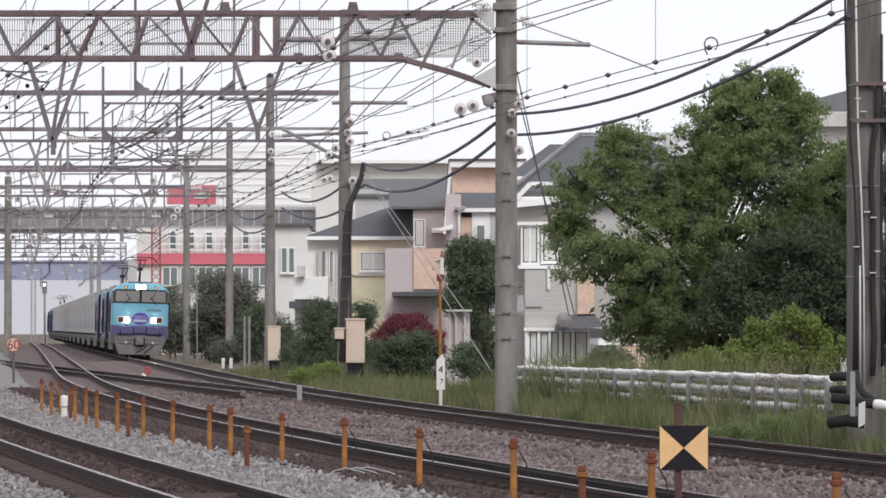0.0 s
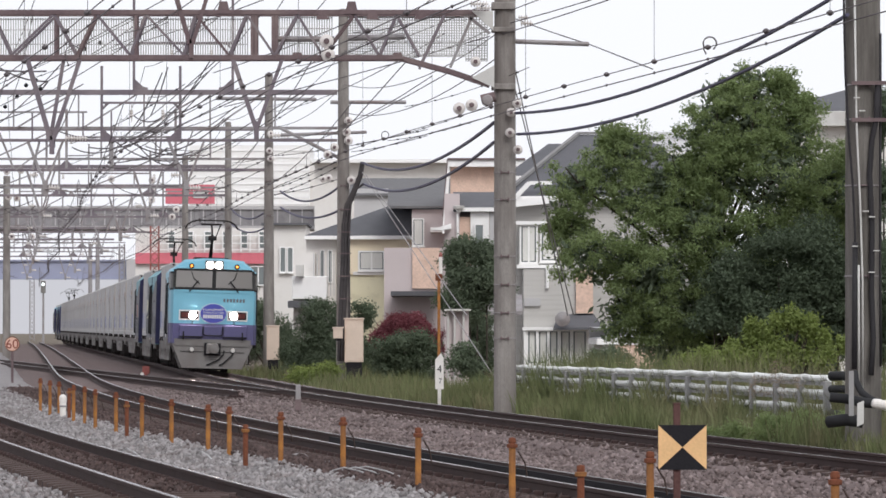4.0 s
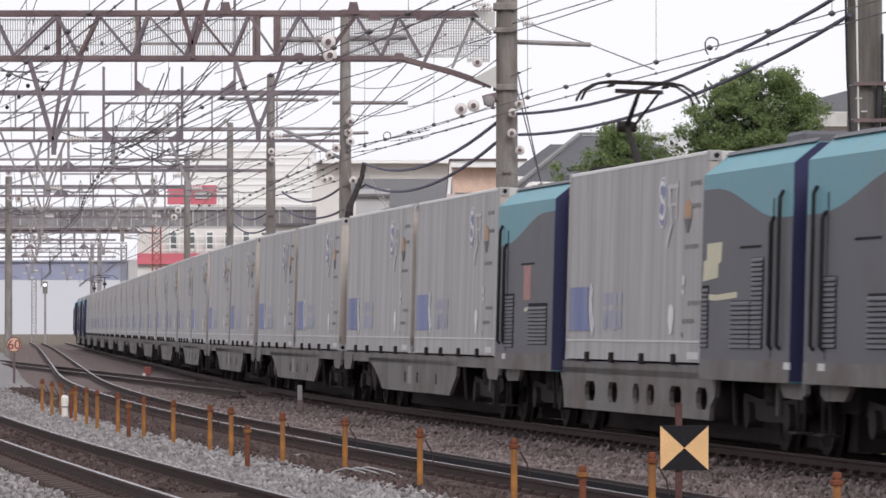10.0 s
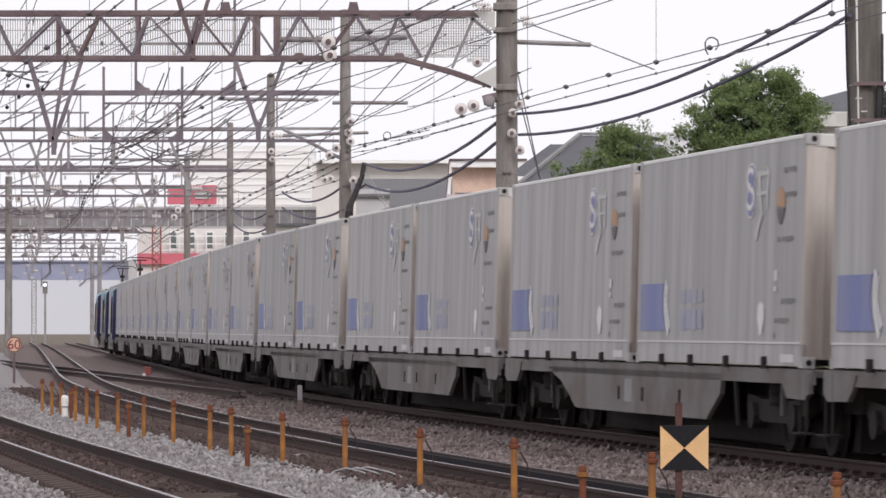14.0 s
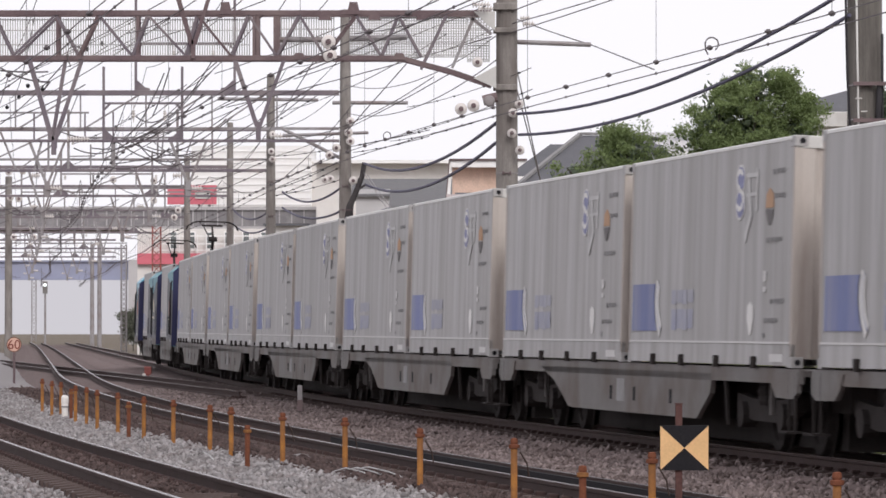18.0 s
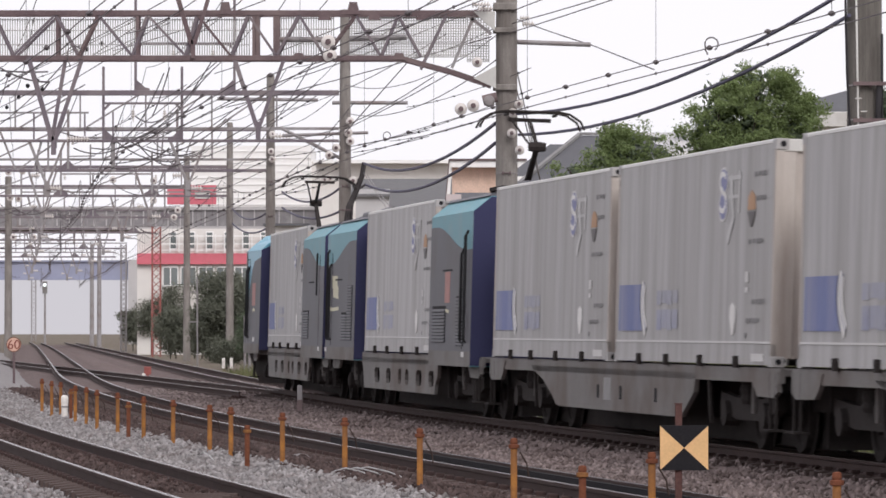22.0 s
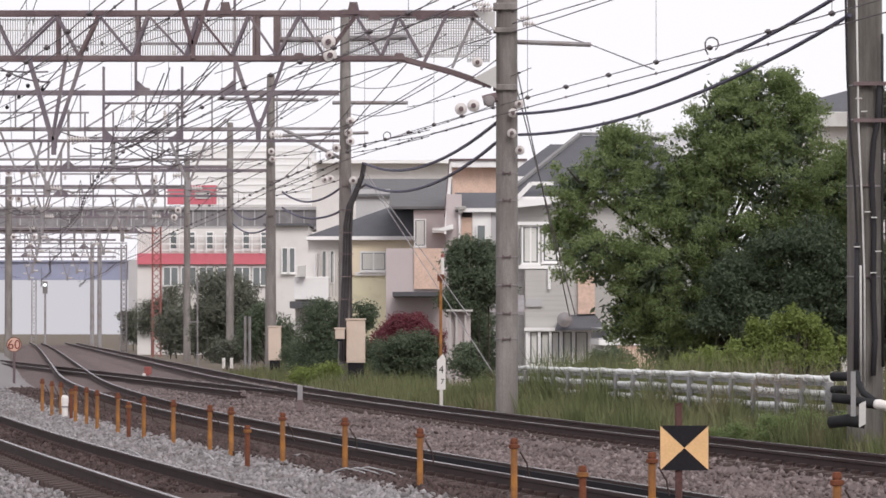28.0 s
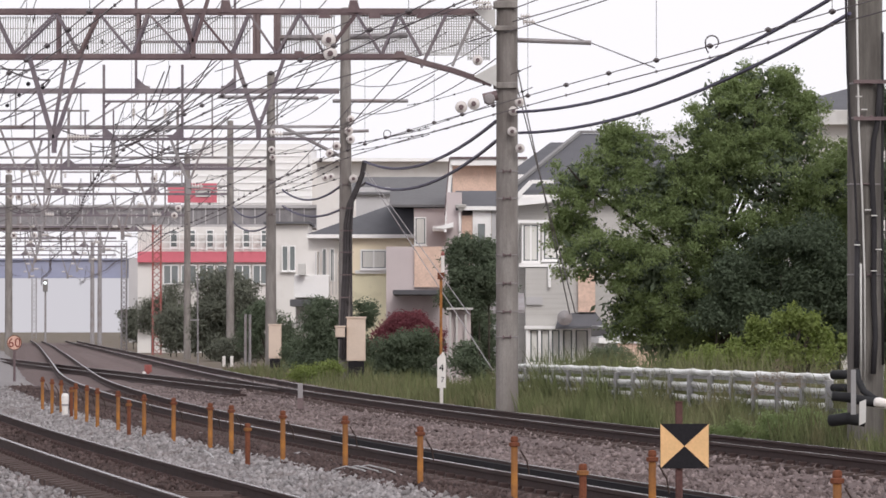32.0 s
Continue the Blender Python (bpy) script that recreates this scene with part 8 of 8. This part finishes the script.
# guard rail beside the road
P0, P1 = (6.444, 78.0), (1.747, 112.0)
gl = math.hypot(P1[0] - P0[0], P1[1] - P0[1])
g = thing("guard_rail", pose(P0[0], P0[1], -0.035, 0, 0.17, math.degrees(math.atan2(P1[1] - P0[1], P1[0] - P0[0]))), "three-beam galvanised guard rail along the verge", "guard rail")
zt0 = 0.692
SPANS = int(gl / 2)
guard_rng = random.Random(5)
for z, count in ((0.66, SPANS), (0.42, SPANS), (0.18, SPANS), (-0.06, 4)):
    for i in range(count):
        a, b2 = gl / SPANS * i + 0.025, gl / SPANS * (i + 1) - 0.025
        lip = [(0.02, z - 0.028), (0.065, z - 0.012), (0.098, z + 0.01), (0.11, z + 0.045), (0.095, z + 0.075), (0.055, z + 0.092), (0.02, z + 0.085)]
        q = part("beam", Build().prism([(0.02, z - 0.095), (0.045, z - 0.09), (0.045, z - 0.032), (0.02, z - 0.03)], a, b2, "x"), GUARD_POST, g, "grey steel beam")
        lipb, cuts, tilt = Build(), 6, guard_rng.uniform(-0.012, 0.012)
        rows = [(a + 0.02 + (b2 - a - 0.04) * k / cuts, (k / cuts - 0.5) * 2) for k in range(cuts + 1)]
        ring = [(x, o * (1 - 0.04 * u ** 4), h - 0.014 * (1 - u * u) + tilt * u) for x, u in rows for o, h in lip]
        nl = len(lip)
        lipb.add(ring, [(j * nl + i, j * nl + (i + 1) % nl, (j + 1) * nl + (i + 1) % nl, (j + 1) * nl + i) for j in range(cuts) for i in range(nl)] + [tuple(range(nl)), tuple(range((cuts + 1) * nl - 1, cuts * nl - 1, -1))])
        part("rolled_lip", lipb, GUARD, q, "white rolled lip sagging between the posts")
for i in range(SPANS + 1):
    part("post", Build().box(gl / SPANS * i - 0.06, gl / SPANS * i + 0.06, 0.06, 0.16, -0.6, 0.64, 0.01), GUARD_POST, g, "grey steel post")
back = g.matrix_basis.inverted()
for (p, q, r) in [((6.374, 77.6, 0.696), (6.727, 77.2, 0.691), 0.078),
    ((6.374, 77.6, 0.484), (6.636, 77.2, 0.48), 0.065),
    ((6.33, 77.4, 0.044), (6.673, 77, 0.015), 0.11)]:
    part("end_sleeve", Build().tube([p, ((p[0] + q[0]) / 2, (p[1] + q[1]) / 2, (p[2] + q[2]) / 2 + 0.01), q], r, 18), RUBBER, g, "black rubber end sleeve", back, True)
bx = thing("pipe_stack", pose(5.964, 69, 0), "black pipes and a wrapped joint lying at the mast's foot", "pipe")
home = bx.matrix_basis.inverted()
for pts, r in (([(5.651, 69, 0.481), (5.881, 69, 0.457), (6.151, 68.8, 0.402), (6.314, 68.7, 0.388)], 0.072), ([(5.651, 69.2, 0.116), (5.881, 69, 0.153), (6.128, 69, 0.12)], 0.09), ([(6.039, 69.3, 0.84), (6.047, 69.2, 0.709), (6.12, 69.1, 0.546), (6.242, 68.9, 0.45), (6.323, 68.8, 0.402)], 0.05)):
    part("pipe", Build().tube(pts, r, 18), RUBBER, bx, "", home, True)
part("bag", Build().lathe([(0.03, -0.12), (0.065, -0.1), (0.08, -0.03), (0.07, 0.04), (0.08, 0.09), (0.03, 0.14)], (0, 0, 0), 14, "x"), WHITE, bx, "white wrapped joint", pose(6.337 - 5.964, -0.4, 0.381, 0, 10, 0))
part("plate", Build().prism([(-0.05, -0.21), (0.045, -0.16), (0.05, 0.17), (-0.045, 0.13)], -0.012, 0.012), CONT_RIM, bx, "pale tilted plate", pose(6.042 - 5.964, -0.6, 0.270))
part("plate_post", Build().box(-0.035, 0.035, 0.0, 0.05, -0.3, 0.35), GUARD_POST, bx, "", pose(5.938 - 5.964, -0.3, 0.514))
# guy wires
for p, q in [((-2.623, 153, 6.6), (1.463, 128, 0.098)),
    ((-2.441, 153, 6.418), (0.701, 128, 1.805)),
    ((1.524, 100, 7.095), (2.987, 112, 1.767)),
    ((1.44, 100, 6.976), (3.12, 112, 1.793))]:
    wire([p, q], 0.014, "thin pale steel guy wire", "guy wires", STEEL_GREY, "guy_wire")

# black bar along the middle track, loose strands and planks on the ballast
solid("cable_duct", sweep(LINE_B, 30, 66, 0.44, -0.002, [(-0.02, -0.12), (0.02, -0.12), (0.02, -0.02), (-0.02, -0.02)]), BLACK, "thin black bar along the rail", "cable")
for x, y, dx, dy in ((-1.05, 50.5, 0.5, -2.2), (-0.95, 50.8, 0.55, -2.4), (-1.15, 50.2, 0.45, -1.6), (-2.9, 56.5, 0.25, -1.6), (-3.9, 58.0, 0.35, -2.0)):
    wire([(x, y, -0.02), (x + dx * 0.3, y + dy * 0.3, 0.03), (x + dx * 0.7, y + dy * 0.7, 0.01), (x + dx, y + dy, -0.03)], 0.008, "loose pale cable strand on the ballast", "loose strands", CONT, "cable_strand")
for i in range(3):
    solid("plank", Build().box(-0.5, 0.5, -0.05, 0.05, -0.13, -0.08, 0.008), SLEEPER, "short weathered plank between the rails", "plank", "loose planks", m=pose(-2.55 + 0.05 * i, 44.3 + i * 0.5, 0, 0, 0, 4 - 3 * i))

# pale pipes, marker blocks and a thin ladder pole by the far masts
for x in [-8.333, -8.143]:
    solid("pipe_post", Build().tube([(x, 200, -0.5), (x, 200, 1.976)], 0.06, 8), STEEL_GREY, "pale steel pipe standing by the track", "post", "pipe posts")
solid("ladder_pole", Build().tube([(-12.400, 240, -0.5), (-12.429, 240, 4.071)], 0.045, 6).bar((-12.800, 240, 3.300), (-12.371, 240, 3.300), 0.06).bar((-12.800, 240, 1.786), (-12.343, 240, 1.786), 0.06), STEEL_GREY, "thin pale pole held to the mast by brackets", "post")
for x in [-9.931, -9.573]:
    solid("marker_block", Build().box(x - 0.07, x + 0.07, 214.9, 215.1, -0.35, 0.12, 0.02), WHITE, "small white marker block on the ballast", "marker", "marker blocks")


# ================= what moves =================
def car_pose(middle, gap, back):
    """A car with its middle at run `middle` of the freight track, on bogies `gap` apart; back: it runs tail first."""
    ax, ay, _ = LINE_A.at(middle - gap / 2)
    bx, by, _ = LINE_A.at(middle + gap / 2)
    turn = math.degrees(math.atan2(ay - by, ax - bx)) + (180 if back else 0)
    return pose((ax + bx) / 2, (ay + by) / 2, 0.016, 1.55 if back else -1.55, 0, turn)


def motions():
    run = 0.0
    for i, (car, length) in enumerate(zip(CARS, PITCH)):
        rows = []
        for k in range(33):
            nose = NOSE_AT_9 + TRAIN_SPEED * (9 - k) - float(np.interp(k, [a for a, _ in DRIFT], [b for _, b in DRIFT]))
            rows.append((float(k), car_pose(nose + run + length / 2, 14.0, i >= 14)))
        walk(car, rows)
        run += length


motions()
